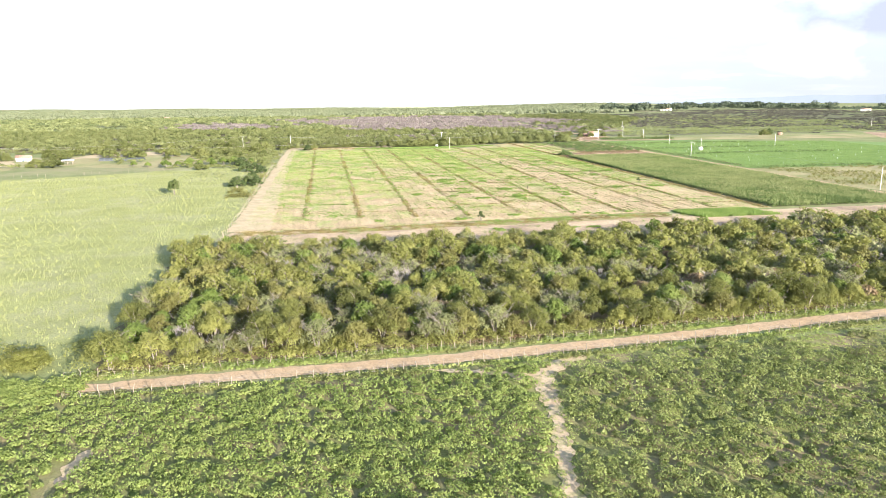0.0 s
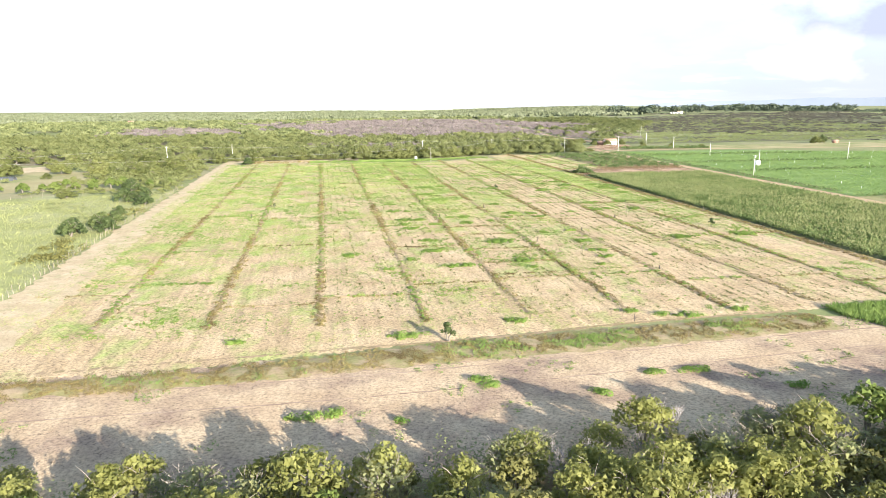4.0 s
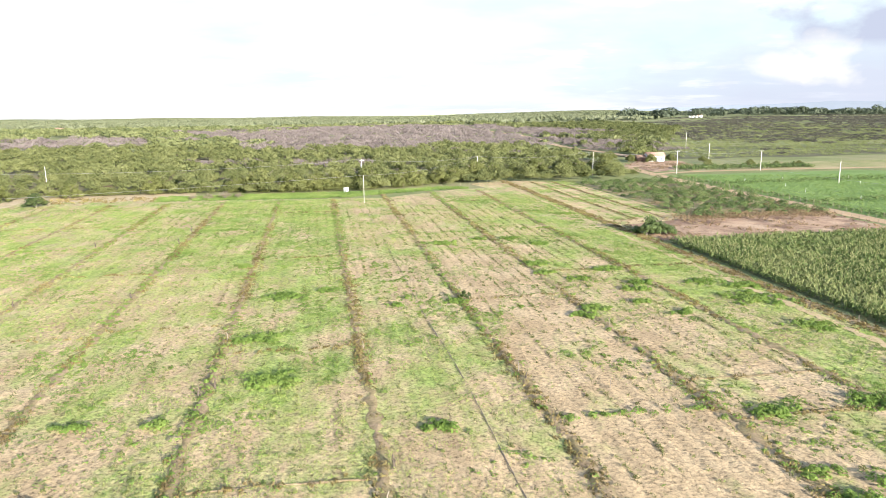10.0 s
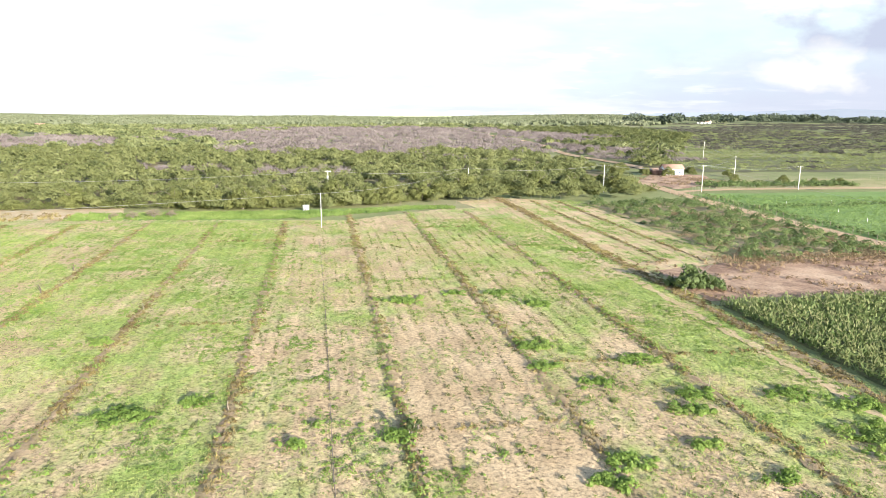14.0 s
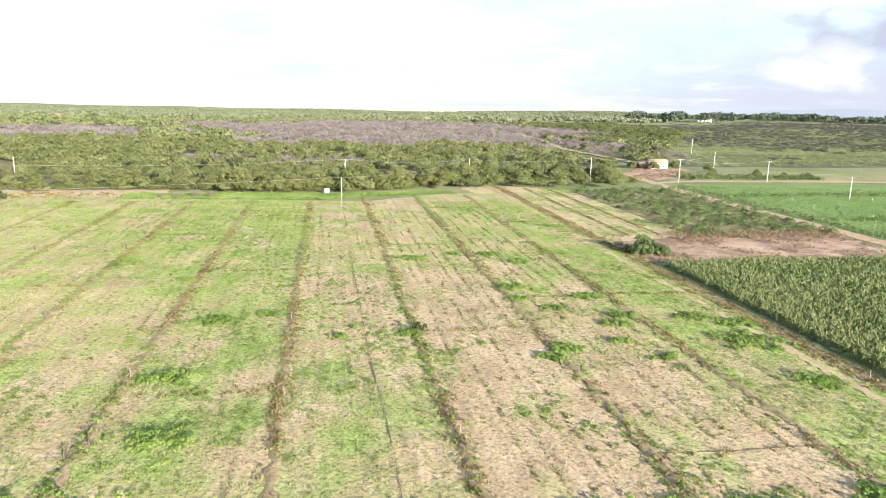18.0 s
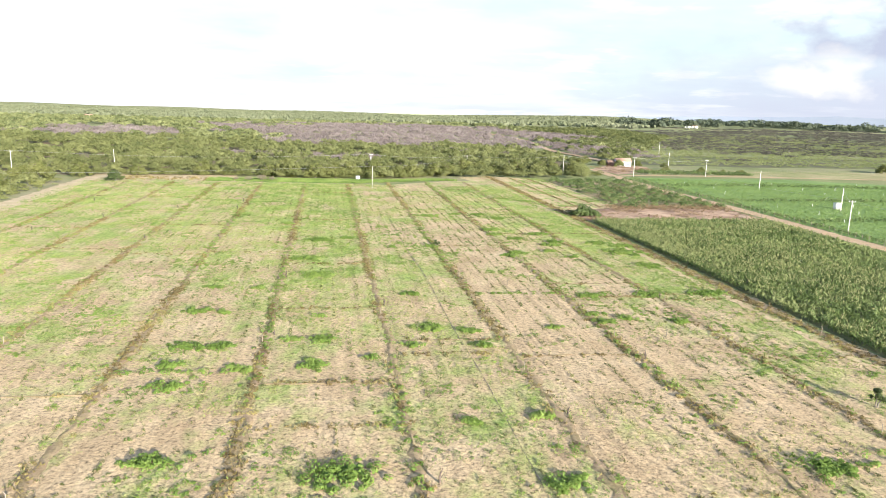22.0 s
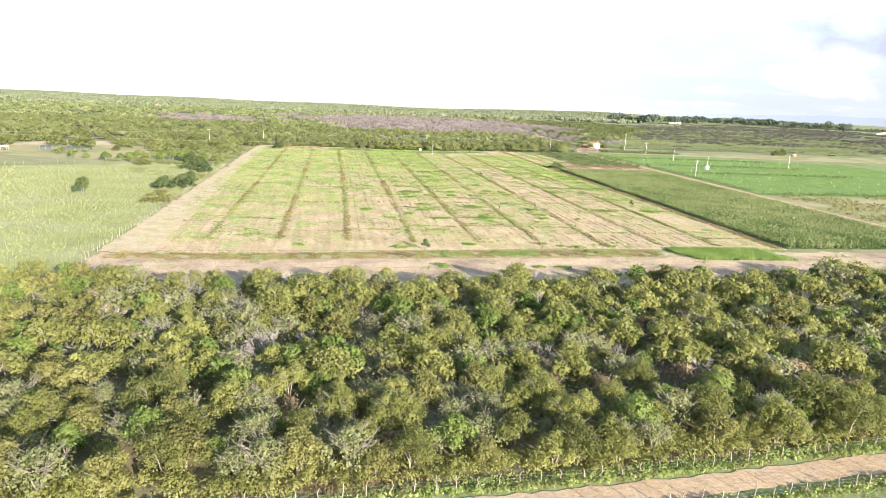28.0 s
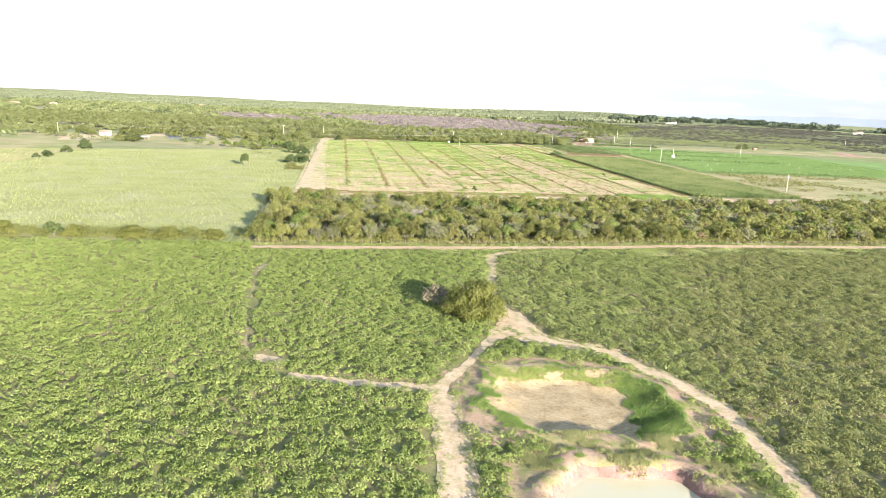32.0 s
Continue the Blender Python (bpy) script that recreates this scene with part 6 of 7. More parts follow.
# ---- single trees and bushes ----
def set_at(thing, u, v, s=1.0, turn=0.0, stretch=1.0):
    x, y = P(u, v)
    thing.matrix_basis = pose(x, y, float(height(x, y)) - 0.03, 0, 0, turn) @ Matrix.Diagonal((s, s, s * stretch, 1))
    return thing


def another(thing, u, v, s=1.0, turn=0.0, stretch=1.0, label=""):
    o = copy_thing(thing, Matrix.Identity(4))
    if label:
        o["label"] = label
    return set_at(o, u, v, s, turn, stretch)


big = tree_kind("large_bush", "wide rounded bush with yellowish-green leaves beside the footpath", 7.0, 5.6, 15000, 0.24, L_OLIVEG, 201, 5, "bush", low=0.02, lobes=44)
set_at(big, 14.2, 33.2, 1.0, 40, 1.2)
for u, v, sc, tt in ((-57, 90.5, 0.66, 10), (-49.5, 91.5, 0.6, 130), (-70, 91, 0.55, 220), (-39, 93, 0.5, 300), (-86, 91, 0.66, 75)):
    another(big, u, v, sc, tt, 0.9, "rounded yellow-green bush at the meadow's edge")
dry = tree_kind("dry_bush", "half-bare brownish bush beside the large bush", 3.6, 2.2, 700, 0.22, L_RUSTG, 202, 5, "bush", low=0.1)
set_at(dry, 8.0, 38.6, 1.35)
lone = tree_kind("meadow_tree", "dark dense round tree alone in the meadow", 6.4, 2.5, 2600, 0.30, L_DARKT, 203, 3, "tree", low=0.14)
set_at(lone, -55.4, 268.5)
dark_bush = tree_kind("dark_bush", "broad dark green bush at the field fence", 4.6, 3.5, 2600, 0.33, L_DARKT, 204, 4, "bush", "dark bushes along the fence", low=0.06, lobes=18)
set_at(dark_bush, -32, 299)
for u, v, s, tt in ((-30, 307, 0.8, 50), (-36, 293, 0.7, 120), (-43, 376, 1.25, 20), (-36, 366, 0.8, 200), (-31, 345, 0.7, 10), (-147, 329, 1.2, 80), (-143, 318, 0.9, 15), (-145, 296, 0.9, 200), (-144, 270, 0.8, 140), (-146, 262, 0.6, 30), (-33, 320, 0.75, 260), (-75, 92, 0.8, 100), (-118, 98, 1.3, 60), (-108, 90, 0.9, 300), (-11.6, 485.5, 1.0, 40), (-35.4, 287, 1.1, 15), (-28.9, 293, 0.95, 240), (-37.9, 350, 1.2, 160), (-30.5, 342, 1.0, 75)):
    another(dark_bush, u, v, s, tt)
wood_tree = tree_kind("scrub_tree", "spreading olive-green scrub tree at the edge of the woods", 6.6, 4.8, 5600, 0.36, L_EDGE, 205, 4, "tree", "scrub trees beyond the meadow", low=0.03, lobes=26)
set_at(wood_tree, -48, 470)
qt = random.Random(9)
for u, v in ((-58, 455), (-40, 448), (-66, 472), (-80, 462), (-52, 432), (-92, 450), (-38, 490), (-72, 440), (-100, 470), (-30, 500), (-60, 492), (-118, 455), (-8, 508), (18, 515), (62, 509), (70, 511), (78, 514), (88, 512), (97, 514), (106, 519), (114, 524), (122, 529), (131, 538), (140, 541), (150, 539), (160, 540), (169, 541), (178, 540), (187, 542), (194, 548), (52, 512), (44, 516), (-150, 440), (-178, 432), (-186, 440), (-160, 446), (-128, 448), (-196, 420), (-110, 440)):
    another(wood_tree, u + qt.uniform(-2, 2), v + qt.uniform(0, 3), qt.uniform(0.8, 1.3), qt.uniform(0, 360))
for u, v, s in ((-137.7, 387, 1.25), (-147.8, 425, 1.2), (-146.4, 389, 1.0), (-151.6, 469, 1.1), (-142.5, 476, 1.2), (-144, 505, 1.2), (-135, 515, 1.3), (-103, 505, 1.1), (-61, 363, 0.75), (-67, 443, 0.8), (-58.7, 448, 1.0), (-48, 442, 1.0), (-40, 456, 0.9), (-84, 512, 1.1), (-70, 508, 1.2), (-91, 431, 0.5), (-44, 425, 0.7), (-37, 440, 0.8), (-118, 508, 1.1), (-55, 470, 1.0), (-44, 486, 1.1)):
    another(wood_tree, u, v, s, qt.uniform(0, 360), qt.uniform(0.75, 0.95))
fresh = tree_kind("fruit_tree", "light green fruit tree with ragged leaves", 4.6, 2.2, 900, 0.45, L_FRESH, 206, 3, "tree", "fruit trees beyond the meadow", low=0.2)
set_at(fresh, -80, 376)
for u, v in ((-76, 384), (-70, 379), (-66, 388), (-61, 394), (-84, 388), (-58, 383), (-90, 381), (-54, 391), (-48, 386), (-98, 385), (-72, 397), (-40, 392), (-34, 398)):
    another(fresh, u, v, qt.uniform(0.7, 1.2), qt.uniform(0, 360))
sapling = tree_kind("sapling", "small dark-leaved sapling on the tilled field", 2.4, 1.05, 620, 0.18, L_DARKT, 207, 2, "tree", "saplings on the field", low=0.18, lobes=6)
set_at(sapling, 43.2, 195.8, 1.25)
for u, v, s in ((128.6, 274.3, 1.0), (91.1, 364.8, 0.75), (92, 366, 0.5), (11, 330, 0.6)):
    another(sapling, u, v, s, qt.uniform(0, 360))
clump = tree_kind("plot_bush", "dense blue-green bush at the corner of the plots", 2.7, 2.1, 1500, 0.28, L_CASS, 208, 4, "bush", "bushes at the corner of the plots", low=0.05, lobes=16)
set_at(clump, 144.6, 412.0, 1.4, 0, 1.2)
for u, v, s, tt in ((147.0, 410.6, 1.1, 40), (142.6, 411.2, 1.0, 100), (145.6, 415.0, 1.05, 200), (141.4, 413.6, 0.7, 300), (149.2, 412.0, 0.55, 20)):
    another(clump, u, v, s, tt)
for u, v, s, tt in ((36, 494, 0.8, 10), (41, 494.5, 1.0, 80), (45, 496, 0.7, 160), (31, 495.5, 0.6, 250)):
    another(dry, u, v, s, tt, 0.8, "half-bare brown brush at the end of the field")
another(wood_tree, 234.6, 592, 0.62, 30, 1.15, "small round tree in front of the house")
for u, v, s in ((250, 600, 0.6), (262, 590, 0.5), (255, 574, 0.45), (272, 566, 0.5), (281, 560, 0.4), (246, 562, 0.35), (290, 556, 0.45), (265, 556, 0.4), (228, 600, 0.6), (222, 612, 0.8), (214, 600, 0.8), (396, 577, 0.9), (402, 580, 0.8)):
    another(wood_tree, u, v, s, qt.uniform(0, 360), 1.0)
# a hedge of garden bushes behind the track fence
u, v = rng.uniform(228, 292, 240), rng.uniform(548, 560, 240)
x, y = P(u, v)
plants("garden", np.stack([x, y], 1), 1.8, 1.3, 22, 0.7, L_CASS, "dark green garden bushes behind the fence", 220, 0.5, 0, "bushes")

q3 = np.random.default_rng(91)
for u, v, w in ((37.5, 198.2, 2.4), (24, 174, 1.2), (26.8, 174.3, 1.2), (44.5, 181, 1.0), (45.6, 179.6, 0.8), (57.7, 175, 0.9), (72, 180.1, 1.5), (66.3, 180.4, 0.9), (81.3, 173.5, 0.9), (34.1, 171.3, 0.5), (74, 205, 1.0), (78.5, 203, 0.8), (82.5, 201.5, 1.6), (55, 203, 1.8), (92, 203.5, 1.2), (14, 199, 1.0)):
    n = int(9 * w)
    x, y = P(u + q3.normal(0, w * 0.7, n), v + q3.normal(0, w * 0.4, n))
    mounds("weed_patch", np.stack([x, y], 1), 0.5, 0.6, 60, 0.18, L_WEED, "fresh green weed patch at the end of the field", 92 + n, "weeds")

# ---- stumps and stakes in the field ----
def stump_mesh(h, r, seed):
    q = random.Random(seed)
    out = [tube([(0, 0, -0.1), (q.uniform(-.05, .05), q.uniform(-.05, .05), h * 0.5), (q.uniform(-.15, .15), q.uniform(-.15, .15), h)], [r, r * 0.8, r * 0.35], 6)]
    for k in range(3):
        a = q.uniform(0, 6.28)
        out.append(tube([(0, 0, h * 0.3), (math.cos(a) * 0.35, math.sin(a) * 0.35, h * q.uniform(0.5, 0.9))], [r * 0.45, r * 0.12], 4))
    return joined(out)


STUMPS = [raw_mesh("stump", *stump_mesh(0.9 + 0.25 * k, 0.13, k), M_CHAR) for k in range(3)]
for k, (x, y) in enumerate(warp(*p) for p in [(-10.4, 308.6), (-18.2, 341.2), (15.3, 272.9), (37.9, 246.4), (-82.7, 393.8), (2.3, 326.1), (14, 345.8), (49.2, 340), (39.9, 307.7), (-44.1, 374.8), (-58.9, 368.7), (-58.4, 432.7), (-19, 338.8), (-71.2, 413.7), (-55.1, 418), (27.9, 289), (25.9, 211.5), (-64, 303), (-88, 372), (-100, 420)]):
    o = tagged(new("stump", STUMPS[k % 3]), "charred tree stump standing on a field ridge", "stump", "stumps on the ridges")
    o.matrix_basis = pose(x, y, 0.02, 0, 0, 77 * k)


def post_mesh(h, r, seed, sides=5):
    q = random.Random(seed)
    b = [(0, 0, -0.25), (q.uniform(-.05, .05), q.uniform(-.05, .05), h * 0.35), (q.uniform(-.1, .1), q.uniform(-.1, .1), h * 0.7), (q.uniform(-.13, .13), q.uniform(-.13, .13), h)]
    v, f = tube(b, [r, r * 0.95, r * 0.85, r * 0.7], sides)
    return raw_mesh("post", *joined([(v, f), (v[-sides:][[0, 1, 2, 3]], np.array([(0, 1, 2, 3)]))]), M_POST)


STAKE = post_mesh(1.15, 0.06, 3)
for k, (u, v) in enumerate([(58.3, 243), (58.0, 300), (58.4, 352), (41.6, 262), (41.9, 318), (74.5, 312), (74.9, 346), (74.4, 372), (91.2, 336), (90.8, 288), (107.6, 350), (107.2, 392), (124.2, 318), (123.8, 268), (124, 372), (107.5, 300), (25.6, 300), (9.3, 318), (140.8, 246), (141, 300), (140.6, 345), (140.9, 408), (91.1, 420), (74.6, 420), (58.2, 408), (99.3, 330), (115.6, 300), (83, 250)]):
    o = tagged(new("stake", STAKE), "pale wooden marker stake on a field ridge", "stake", "marker stakes in the field")
    o.matrix_basis = pose(*P(u, v), 0.05, qt.uniform(-6, 6), qt.uniform(-6, 6), qt.uniform(0, 360))


# ---- fences ----
POSTS = [post_mesh(1.25 + 0.12 * k, 0.052, 20 + k) for k in range(5)]


def fence(label, line, gap, scale=1.0, wires=True):
    """A thing: crooked posts along a line in plan coordinates, with strands of wire."""
    root = tagged(new("fence"), label, "fence")
    q = random.Random(len(label) + int(line[0][0]))
    pts = []
    for (ua, va), (ub, vb) in zip(line[:-1], line[1:]):
        n = max(1, round(math.dist((ua, va), (ub, vb)) / gap))
        pts += [(ua + (ub - ua) * k / n, va + (vb - va) * k / n) for k in range(n)]
    pts.append(line[-1])
    tops = []
    for u, v in pts:
        x, y = P(u + q.uniform(-0.15, 0.15), v + q.uniform(-0.15, 0.15))
        o = part("post", q.choice(POSTS), root)
        s = scale * q.uniform(0.85, 1.12)
        o.matrix_basis = pose(x, y, 0.0, q.uniform(-5, 5), q.uniform(-5, 5), q.uniform(0, 360)) @ Matrix.Diagonal((1.1, 1.1, s, 1))
        tops.append((x, y))
    if wires:
        for h in (0.45, 0.8, 1.15):
            out = []
            for a, b in zip(tops[:-1], tops[1:]):
                d = 0.003
                out.append((np.array([(*a, h * scale - d), (*b, h * scale - d), (*b, h * scale + d), (*a, h * scale + d)]), np.array([(0, 1, 2, 3)])))
            part("wire", raw_mesh("wire", *joined(out), M_WIRE), root)
    return root


fence("crooked wooden post fence on the thicket side of the road", [(-33, 87.5), (-27, 88.0), (9, 91), (50, 95), (91, 99.6), (145, 100.6), (225, 101.3)], 2.1)
fence("crooked wooden post fence on the crop side of the road", [(-31, 81.4), (-27, 81.7), (9, 84.9), (50, 88.9), (91, 93.2), (145, 94.3), (225, 95.2)], 1.9)
fence("wooden post fence between meadow and tilled field", [(-26.5, 176), (-27, 300), (-28, 392)], 2.4, 1.05)
fence("wooden post fence along the farm road", [(210.4, 322), (210.8, 440), (210.2, 531)], 2.6)
fence("wooden post fence beside the cassava plot", [(203.6, 404), (203.8, 470), (203.5, 532)], 3.0)
fence("stake fence in front of the house garden", [(218, 543), (240, 544.5), (266, 544)], 1.5, 0.9)
fence("low fence along the pasture", [(226, 573), (300, 571), (420, 566)], 4.0, 1.0, False)
fence("post fence between meadow and sandy plot", [(-148, 212), (-146, 260), (-148, 332), (-110, 345)], 3.2, 1.0, False)
fence("post fence at the far side of the meadow", [(-110, 346), (-70, 366), (-29, 384)], 3.2, 1.0, False)
fence("post fence at the edge of the woods", [(100, 512), (128, 515), (160, 522)], 3.5, 1.0, False)
fence("post fence along the dry strip", [(-28, 520), (0, 516), (50, 512)], 3.0, 1.0, False)


# ---- power poles ----
def pole(u, v, h, label, arm=True, turn=0.0, wide=0.27):
    x, y = P(u, v)
    root = tagged(new("power_pole"), label, "power pole", "power poles")
    root.matrix_basis = pose(x, y, 0, 0, 0, turn)
    part("shaft", raw_mesh("shaft", *joined([box(0, 0, -0.3, wide, wide * 0.78, h + 0.3, wide * 0.18)]), M_CONC), root)
    if arm:
        part("crossarm", raw_mesh("crossarm", *box(0, 0, h - 0.45, 1.9, 0.12, 0.14, 0.01), M_CONC), root)
        for dx in (-0.85, 0.0, 0.85):
            part("insulator", raw_mesh("insulator", *tube([(dx, 0, h - 0.31), (dx, 0, h - 0.22), (dx, 0, h - 0.08)], [0.05, 0.075, 0.03], 6), M_GREYBOX), root)
    return x, y, h


def cable(a, b, sag, dh=0.0):
    n = 16
    pts = []
    for k in range(n + 1):
        t = k / n
        pts.append((a[0] + (b[0] - a[0]) * t, a[1] + (b[1] - a[1]) * t, a[2] + dh + (b[2] - a[2]) * t - sag * 4 * t * (1 - t)))
    return raw_mesh("cable", *tube(pts, [0.022] * (n + 1), 4), M_WIRE)


PA = pole(83.6, 475.8, 8.5, "plain concrete power pole at the end of the field", False, 0.0, 0.17)
PT = pole(86, 521, 9.8, "concrete power pole with a crossarm among the trees")
PB = pole(134.1, 542.9, 8.5, "concrete power pole beside the grass strip", False)
PC = pole(182.2, 539.7, 9.5, "concrete power pole beside the cassava plot", False)
PD = pole(218.3, 537.1, 9.5, "concrete power pole at the track corner")
PE = pole(259.7, 540.8, 8.6, "concrete power pole with a crossarm on the cross track")
PG = pole(256.6, 490.5, 7.7, "plain concrete power pole in the green field", False)
PX = pole(245.6, 426, 8.2, "concrete power pole beside the white pump hut", False)
PF = pole(216, 386.4, 9.0, "concrete power pole with a crossarm beside the farm road")
PH = pole(212, 231.8, 8.8, "concrete power pole beside the brown fallow plot", False)
PL = pole(-56, 507, 9.2, "concrete power pole with a crossarm above the woods")
PW = pole(-191, 412, 9.0, "concrete power pole beside the sandy plot", False)
pole(-25, 534, 8.5, "plain concrete power pole among the trees", False)
pole(322, 454, 9.0, "plain concrete power pole in the green field", False)
pole(598, 678, 9.5, "distant concrete power pole on the slope", False)
PU = pole(262, 585, 9.0, "concrete power pole behind the house", False)
PV = pole(310, 690, 9.5, "concrete power pole on the green slope", False)
for name, run in (("overhead power line along the woods", (PW, PL, PT, PB, PC, PD, PE)), ("overhead cable across the end of the field", (PW, PA, PB)), ("overhead power line beside the farm road", (PD, PF, PH)), ("overhead cable up the slope", (PD, PU, PV)), ("overhead cable over the green field", (PF, PX, PG))):
    root = tagged(new("power_line"), name, "power line")
    for a, b in zip(run[:-1], run[1:]):
        part("cable", cable(a, b, 1.1 + 0.006 * math.dist(a[:2], b[:2]), -0.05), root)
trans = tagged(new("transformer"), "grey transformer hung on a concrete pole", "transformer")
trans.matrix_basis = pose(PT[0], PT[1] - 0.45, 7.2)
part("tank", raw_mesh("tank", *tube([(0, 0, 0), (0, 0, 0.05), (0, 0, 0.9), (0, 0, 0.95)], [0.2, 0.3, 0.3, 0.15], 10), M_STEEL), trans)
for dx in (-0.15, 0.15):
    part("bushing", raw_mesh("bushing", *tube([(dx, 0, 0.93), (dx, 0, 1.2)], [0.06, 0.03], 6), M_GREYBOX), trans)


# ---- buildings ----
def wall_boxes(length, h, t, holes):
    """A wall along x from 0 with openings (x0, x1, z0, z1) cut through."""
    out, x = [], 0.0
    for x0, x1, z0, z1 in sorted(holes):
        if x0 > x:
            out.append(box((x + x0) / 2, 0, 0, x0 - x, t, h))
        if z0 > 0:
            out.append(box((x0 + x1) / 2, 0, 0, x1 - x0, t, z0))
        if z1 < h:
            out.append(box((x0 + x1) / 2, 0, z1, x1 - x0, t, h - z1))
        x = x1
    if x < length:
        out.append(box((x + length) / 2, 0, 0, length - x, t, h))
    return joined(out)


def shifted(vq, m):
    v, q = vq
    return np.array([tuple(m @ Vector(p)) for p in v]), q


def house(name, label, u, v, turn, w, d, h, rise, door=True, roof_mat=None, category="house", wall_mat=None):
    x, y = P(u, v)
    root = tagged(new(name), label, category)
    root.matrix_basis = pose(x, y, float(height(x, y)), 0, 0, turn)
    front_holes = [(w * 0.12, w * 0.12 + 1.1, 0.95, 1.95), (w * 0.45, w * 0.45 + 0.95, 0.0, 2.1), (w * 0.72, w * 0.72 + 1.1, 0.95, 1.95)] if door else []
    for k, (m, ln, holes) in enumerate(((pose(-w / 2, -d / 2, 0), w, front_holes), (pose(-w / 2, d / 2, 0), w, []),
                                        (pose(-w / 2 + 0.1, -d / 2 + 0.1, 0, 0, 0, 90), d - 0.2, [(d * 0.4, d * 0.4 + 1.0, 0.95, 1.9)] if door else []), (pose(w / 2 - 0.1, -d / 2 + 0.1, 0, 0, 0, 90), d - 0.2, [(d * 0.4, d * 0.4 + 1.0, 0.95, 1.9)] if door else []))):
        wl_ = part("wall", raw_mesh("wall", *shifted(wall_boxes(ln, h, 0.2, holes), m), wall_mat or M_WHITE), root)
        for x0, x1, z0, z1 in holes:
            leaf = box((x0 + x1) / 2, 0.03, z0, x1 - x0 - 0.03, 0.06, z1 - z0 - 0.02)
            lf = part("door" if z0 == 0 else "shutter", raw_mesh("leaf", *shifted(leaf, m), M_DOOR), root, "dark blue painted boards")
            part("handle", raw_mesh("handle", *shifted(box(x1 - 0.16, -0.03, (z0 + z1) / 2, 0.05, 0.06, 0.14), m), M_STEEL), lf)
            part("sill" if z0 else "threshold", raw_mesh("sill", *shifted(box((x0 + x1) / 2, -0.12, z0 - 0.06, x1 - x0 + 0.12, 0.22, 0.055), m), M_CONC), root)
    for s in (-1, 1):
        gx_ = s * (w / 2 - 0.1)
        gv_ = np.array([(gx_ - 0.1, -d / 2, h), (gx_ - 0.1, d / 2, h), (gx_ - 0.1, 0, h + rise), (gx_ + 0.1, -d / 2, h), (gx_ + 0.1, d / 2, h), (gx_ + 0.1, 0, h + rise)])
        part("gable", raw_mesh("gable", gv_, np.array([(0, 1, 2, 2), (3, 5, 4, 4), (0, 2, 5, 3), (1, 4, 5, 2)]), M_WHITE), root)
        # roof half with rows of tiles, each row a little proud of the one below
        rows, out = 9, []
        for r_ in range(rows):
            t0, t1 = r_ / rows, (r_ + 1.25) / rows
            e = d / 2 + 0.5
            ya, yb = s * e * (1 - t0), s * e * (1 - min(t1, 1.0))
            za, zb = h - 0.12 + (rise + 0.2) * t0 + 0.06, h - 0.12 + (rise + 0.2) * min(t1, 1.0) + 0.02
            hw = w / 2 + 0.4
            out.append((np.array([(-hw, ya, za), (hw, ya, za), (hw, yb, zb), (-hw, yb, zb), (-hw, ya, za - 0.06), (hw, ya, za - 0.06), (hw, yb, zb - 0.06), (-hw, yb, zb - 0.06)]),
                        np.array([(0, 1, 2, 3), (4, 7, 6, 5), (0, 4, 5, 1), (2, 6, 7, 3), (0, 3, 7, 4), (1, 5, 6, 2)])))
        part("roof", raw_mesh("roof", *joined(out), roof_mat or M_TILE), root, "faded red clay tiles")
    return root


house("farmhouse", "small white farmhouse with a faded red tiled roof", 239.6, 598, 6, 8.4, 6.0, 3.1, 1.6)
house("annex", "low brown lean-to with a tiled roof beside the farmhouse", 233.0, 599.5, 6, 4.2, 5, 2.2, 0.9, False, None, "shed", M_BRICK)
house("farmhouse", "white farmhouse with a tiled roof beyond the meadow", -168, 432, 20, 7.5, 5, 2.3, 1.2, True, None, "house", M_CONC)
house("farmhouse", "distant white farmhouse with a red roof on the ridge", 782, 1476, -30, 22, 12, 4.5, 4)
house("farmhouse", "distant pale farmhouse on the green slope", 995, 1140, -20, 16, 9, 3.4, 2.2)
house("shed", "low red-roofed shed beside a dark tree", 413, 577, -10, 3.4, 3, 1.7, 0.7, False, None, "shed", M_BRICK)
set_at(copy_thing(dark_bush, Matrix.Identity(4)), 404, 579, 1.1, 30, 1.3)["label"] = "dark round tree beside the red-roofed shed"
for u, v in ((-420, 900), (-380, 915), (-250, 1250), (160, 1560)):
    house("cottage", "far white cottage among the scrub", u, v, 15, 12, 7, 4, 2, False, None, "house")


def hut(u, v, turn, label, size=1.0):
    x, y = P(u, v)
    root = tagged(new("pump_hut"), label, "hut")
    root.matrix_basis = pose(x, y, 0, 0, 0, turn) @ Matrix.Diagonal((size, size, size, 1))
    part("plinth", raw_mesh("plinth", *box(0, 0, -0.1, 2.6, 2.4, 0.3), M_CONC), root)
    part("body", raw_mesh("body", *shifted(wall_boxes(2.3, 2.3, 2.1, []), pose(-1.15, 0, 0.2)), M_GREYBOX), root)
    part("roof_slab", raw_mesh("roof_slab", *box(0, 0, 2.5, 2.7, 2.5, 0.14, 0.03), M_CONC), root)
    part("door", raw_mesh("door", *box(0.2, -1.07, 0.22, 0.8, 0.05, 1.7), M_STEEL), root, "grey metal door")
    part("vent", raw_mesh("vent", *box(-0.7, -1.07, 1.75, 0.4, 0.05, 0.3), M_NET), root)


hut(248.6, 431.5, 10, "small white pump hut in the green field", 0.85)
hut(79.5, 505, -8, "small white pump hut at the wood's edge", 0.62)

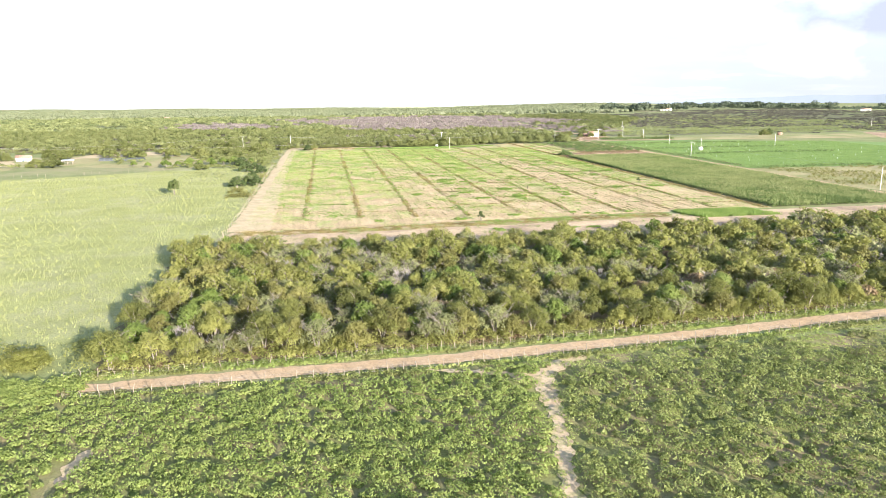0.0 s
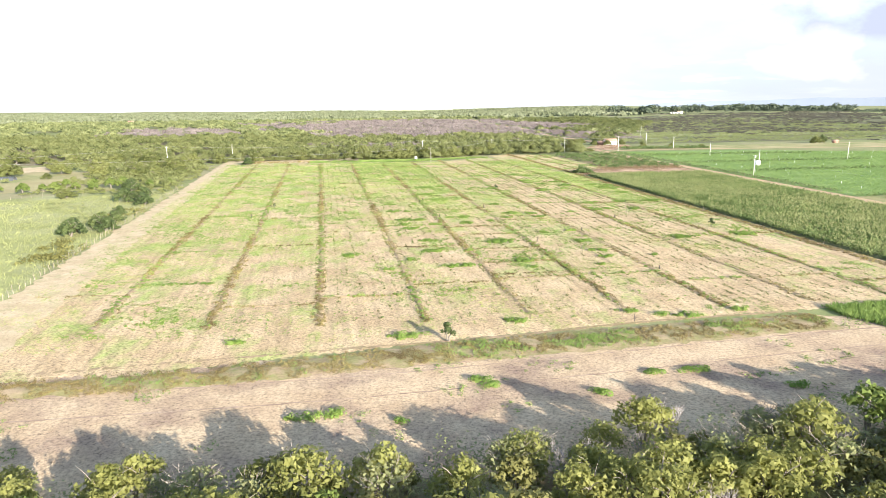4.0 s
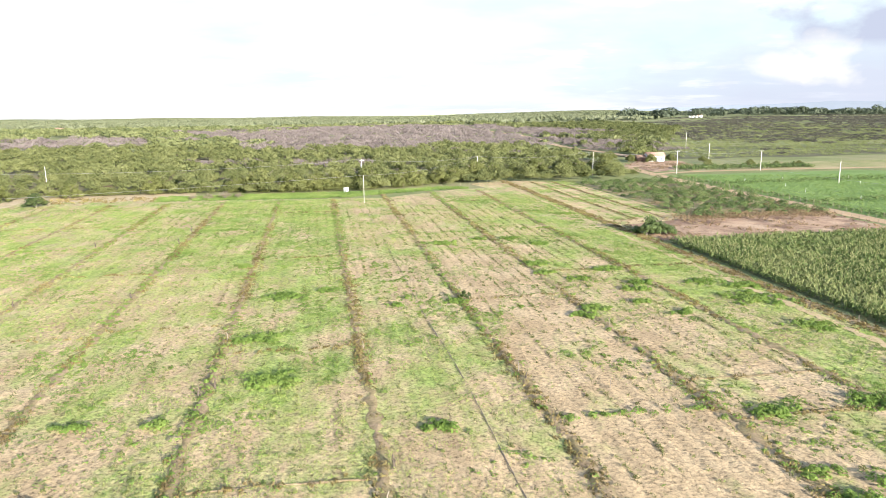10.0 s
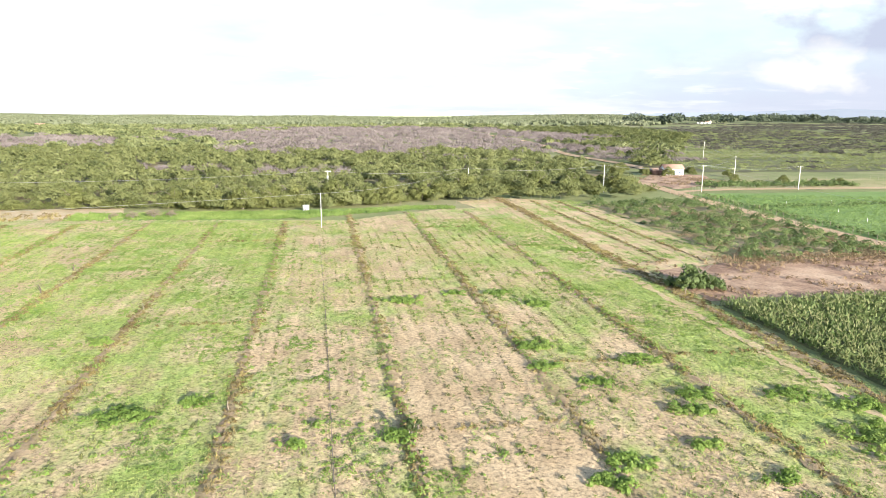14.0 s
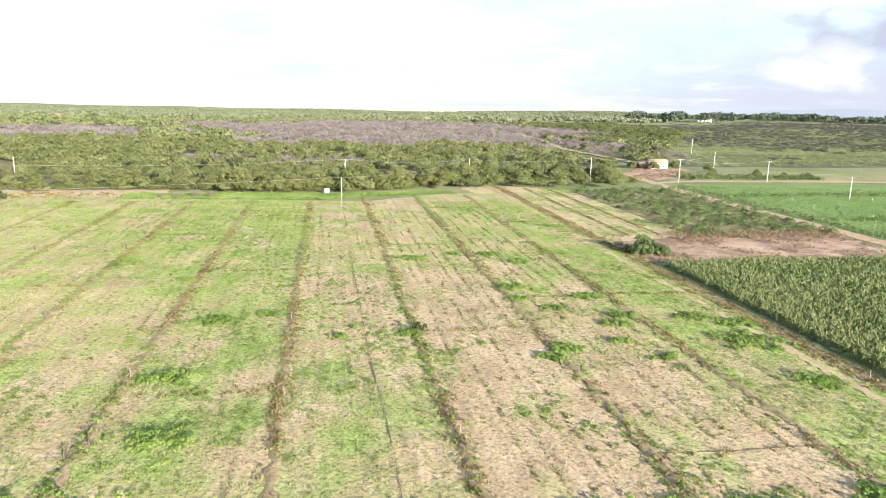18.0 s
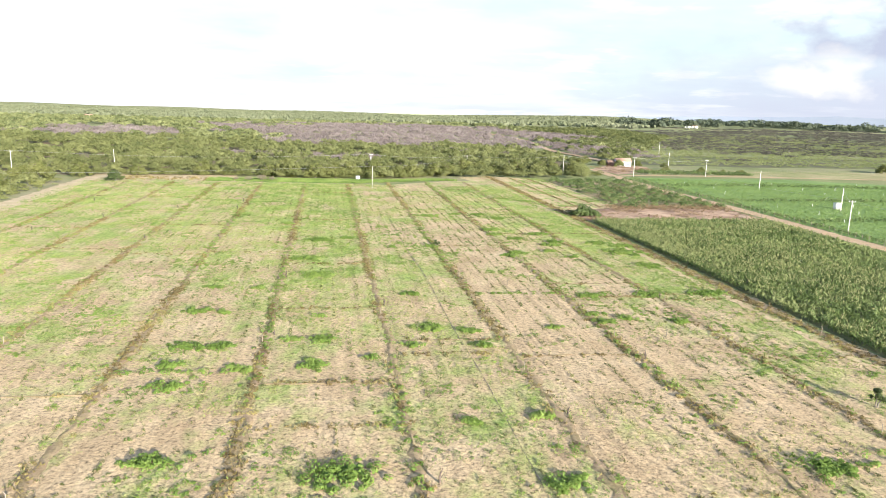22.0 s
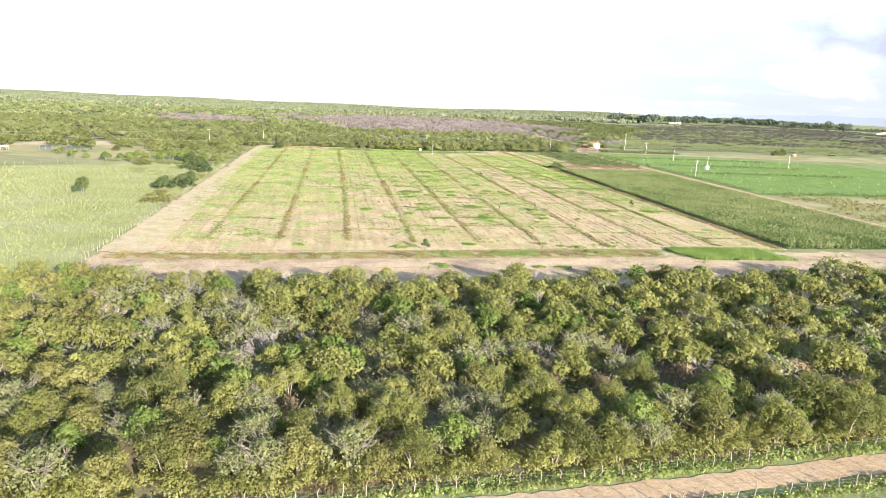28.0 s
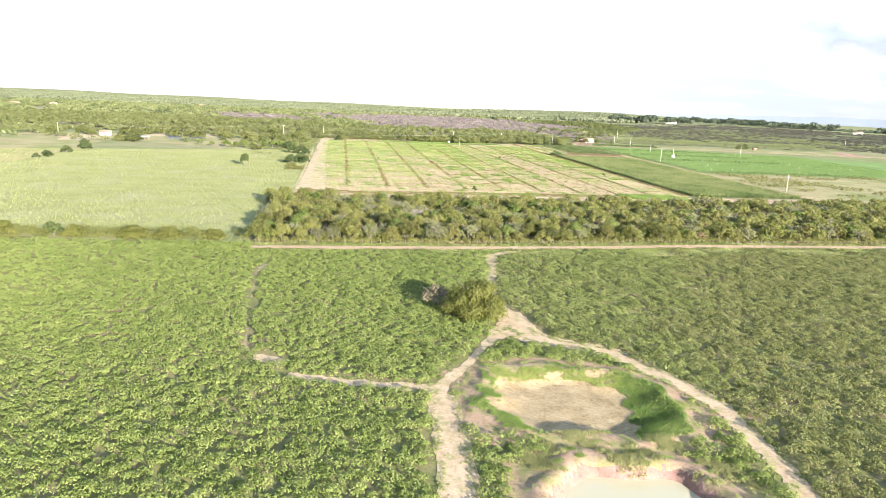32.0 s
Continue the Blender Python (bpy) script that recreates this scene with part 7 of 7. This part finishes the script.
# open shelter and dark shade nets beyond the meadow
x, y = P(-136, 405)
sh = tagged(new("shelter"), "open shelter with a pale roof on posts", "shelter")
sh.matrix_basis = pose(x, y, 0, 0, 0, 20)
for dx in (-2.6, 0, 2.6):
    for dy in (-1.8, 1.8):
        part("post", raw_mesh("post", *box(dx, dy, -0.1, 0.2, 0.2, 2.5), M_POST), sh)
part("roof", raw_mesh("roof", *shifted(box(0, 0, 0, 6.4, 4.6, 0.12), pose(0, 0, 2.45, 6, 0, 0)), M_WHITE), sh)
for u, w in ((-122, 9), (-109, 14)):
    x, y = P(u, 427)
    net = tagged(new("shade_net"), "low dark shade net stretched over hoops", "shade net", "shade nets beyond the meadow")
    net.matrix_basis = pose(x, y, 0, 0, 0, 13)
    prof = [(2.2 * math.cos(math.pi * k / 8), 1.7 * math.sin(math.pi * k / 8)) for k in range(9)]
    v_ = np.array([(xx, p_, z_) for xx in (-w / 2, w / 2) for p_, z_ in prof])
    part("net", raw_mesh("net", v_, np.array([(k, k + 1, k + 10, k + 9) for k in range(8)]), M_NET), net)
    for k in range(4):
        xx = -w / 2 + w * k / 3
        part("hoop", raw_mesh("hoop", *tube([(xx, p_ * 1.02, z_ * 1.02) for p_, z_ in prof], [0.04] * 9, 4), M_STEEL), net)

# sprinkler risers in the green field
RISER = raw_mesh("riser", *joined([tube([(0, 0, -0.1), (0, 0, 1.1)], [0.05, 0.045], 6), tube([(-0.12, 0, 1.13), (0.12, 0, 1.13)], [0.035, 0.035], 5)]), M_GREYBOX)
for i in range(10):
    for j in range(11):
        u, v = 228 + i * 15 + 4 * (j % 2), 334 + j * 17
        if v > 526 - (u - 211) * 0.18 or qt.random() < 0.3:
            continue
        x, y = P(u + qt.uniform(-1, 1), v + qt.uniform(-1, 1))
        o = tagged(new("sprinkler", RISER), "white sprinkler riser in the green field", "sprinkler", "sprinklers in the green field")
        o.matrix_basis = pose(x, y, 0.0, 0, 0, qt.uniform(0, 360))

# eucalyptus grove and dark trees far off
u, v = rng.uniform(635, 700, 60), rng.uniform(1440, 1480, 60)
x, y = P(u, v)
woods("eucalyptus_grove", np.stack([x, y], 1), 4.5, 15, 34, 4.0, L_DARKW, "distant grove of tall dark eucalyptus", 301)

# the last of the distance: a plain and, in the east, low hills, haze painted into both colours
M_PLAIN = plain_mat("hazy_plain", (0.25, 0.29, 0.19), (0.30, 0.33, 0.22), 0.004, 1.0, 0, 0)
M_HILLS = plain_mat("haze_blue_hills", (0.175, 0.21, 0.28), (0.215, 0.25, 0.32), 0.003, 1.0, 0, 0)
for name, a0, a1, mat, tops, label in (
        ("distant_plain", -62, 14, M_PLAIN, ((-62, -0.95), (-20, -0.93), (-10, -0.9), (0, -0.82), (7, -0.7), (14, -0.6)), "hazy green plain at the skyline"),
        ("distant_hills", 8, 62, M_HILLS, ((8, -0.72), (14, -0.52), (18, -0.36), (23, -0.26), (26, -0.1), (30, -0.12), (36, 0.0), (62, 0.0)), "low hills tinted blue for haze at the skyline")):
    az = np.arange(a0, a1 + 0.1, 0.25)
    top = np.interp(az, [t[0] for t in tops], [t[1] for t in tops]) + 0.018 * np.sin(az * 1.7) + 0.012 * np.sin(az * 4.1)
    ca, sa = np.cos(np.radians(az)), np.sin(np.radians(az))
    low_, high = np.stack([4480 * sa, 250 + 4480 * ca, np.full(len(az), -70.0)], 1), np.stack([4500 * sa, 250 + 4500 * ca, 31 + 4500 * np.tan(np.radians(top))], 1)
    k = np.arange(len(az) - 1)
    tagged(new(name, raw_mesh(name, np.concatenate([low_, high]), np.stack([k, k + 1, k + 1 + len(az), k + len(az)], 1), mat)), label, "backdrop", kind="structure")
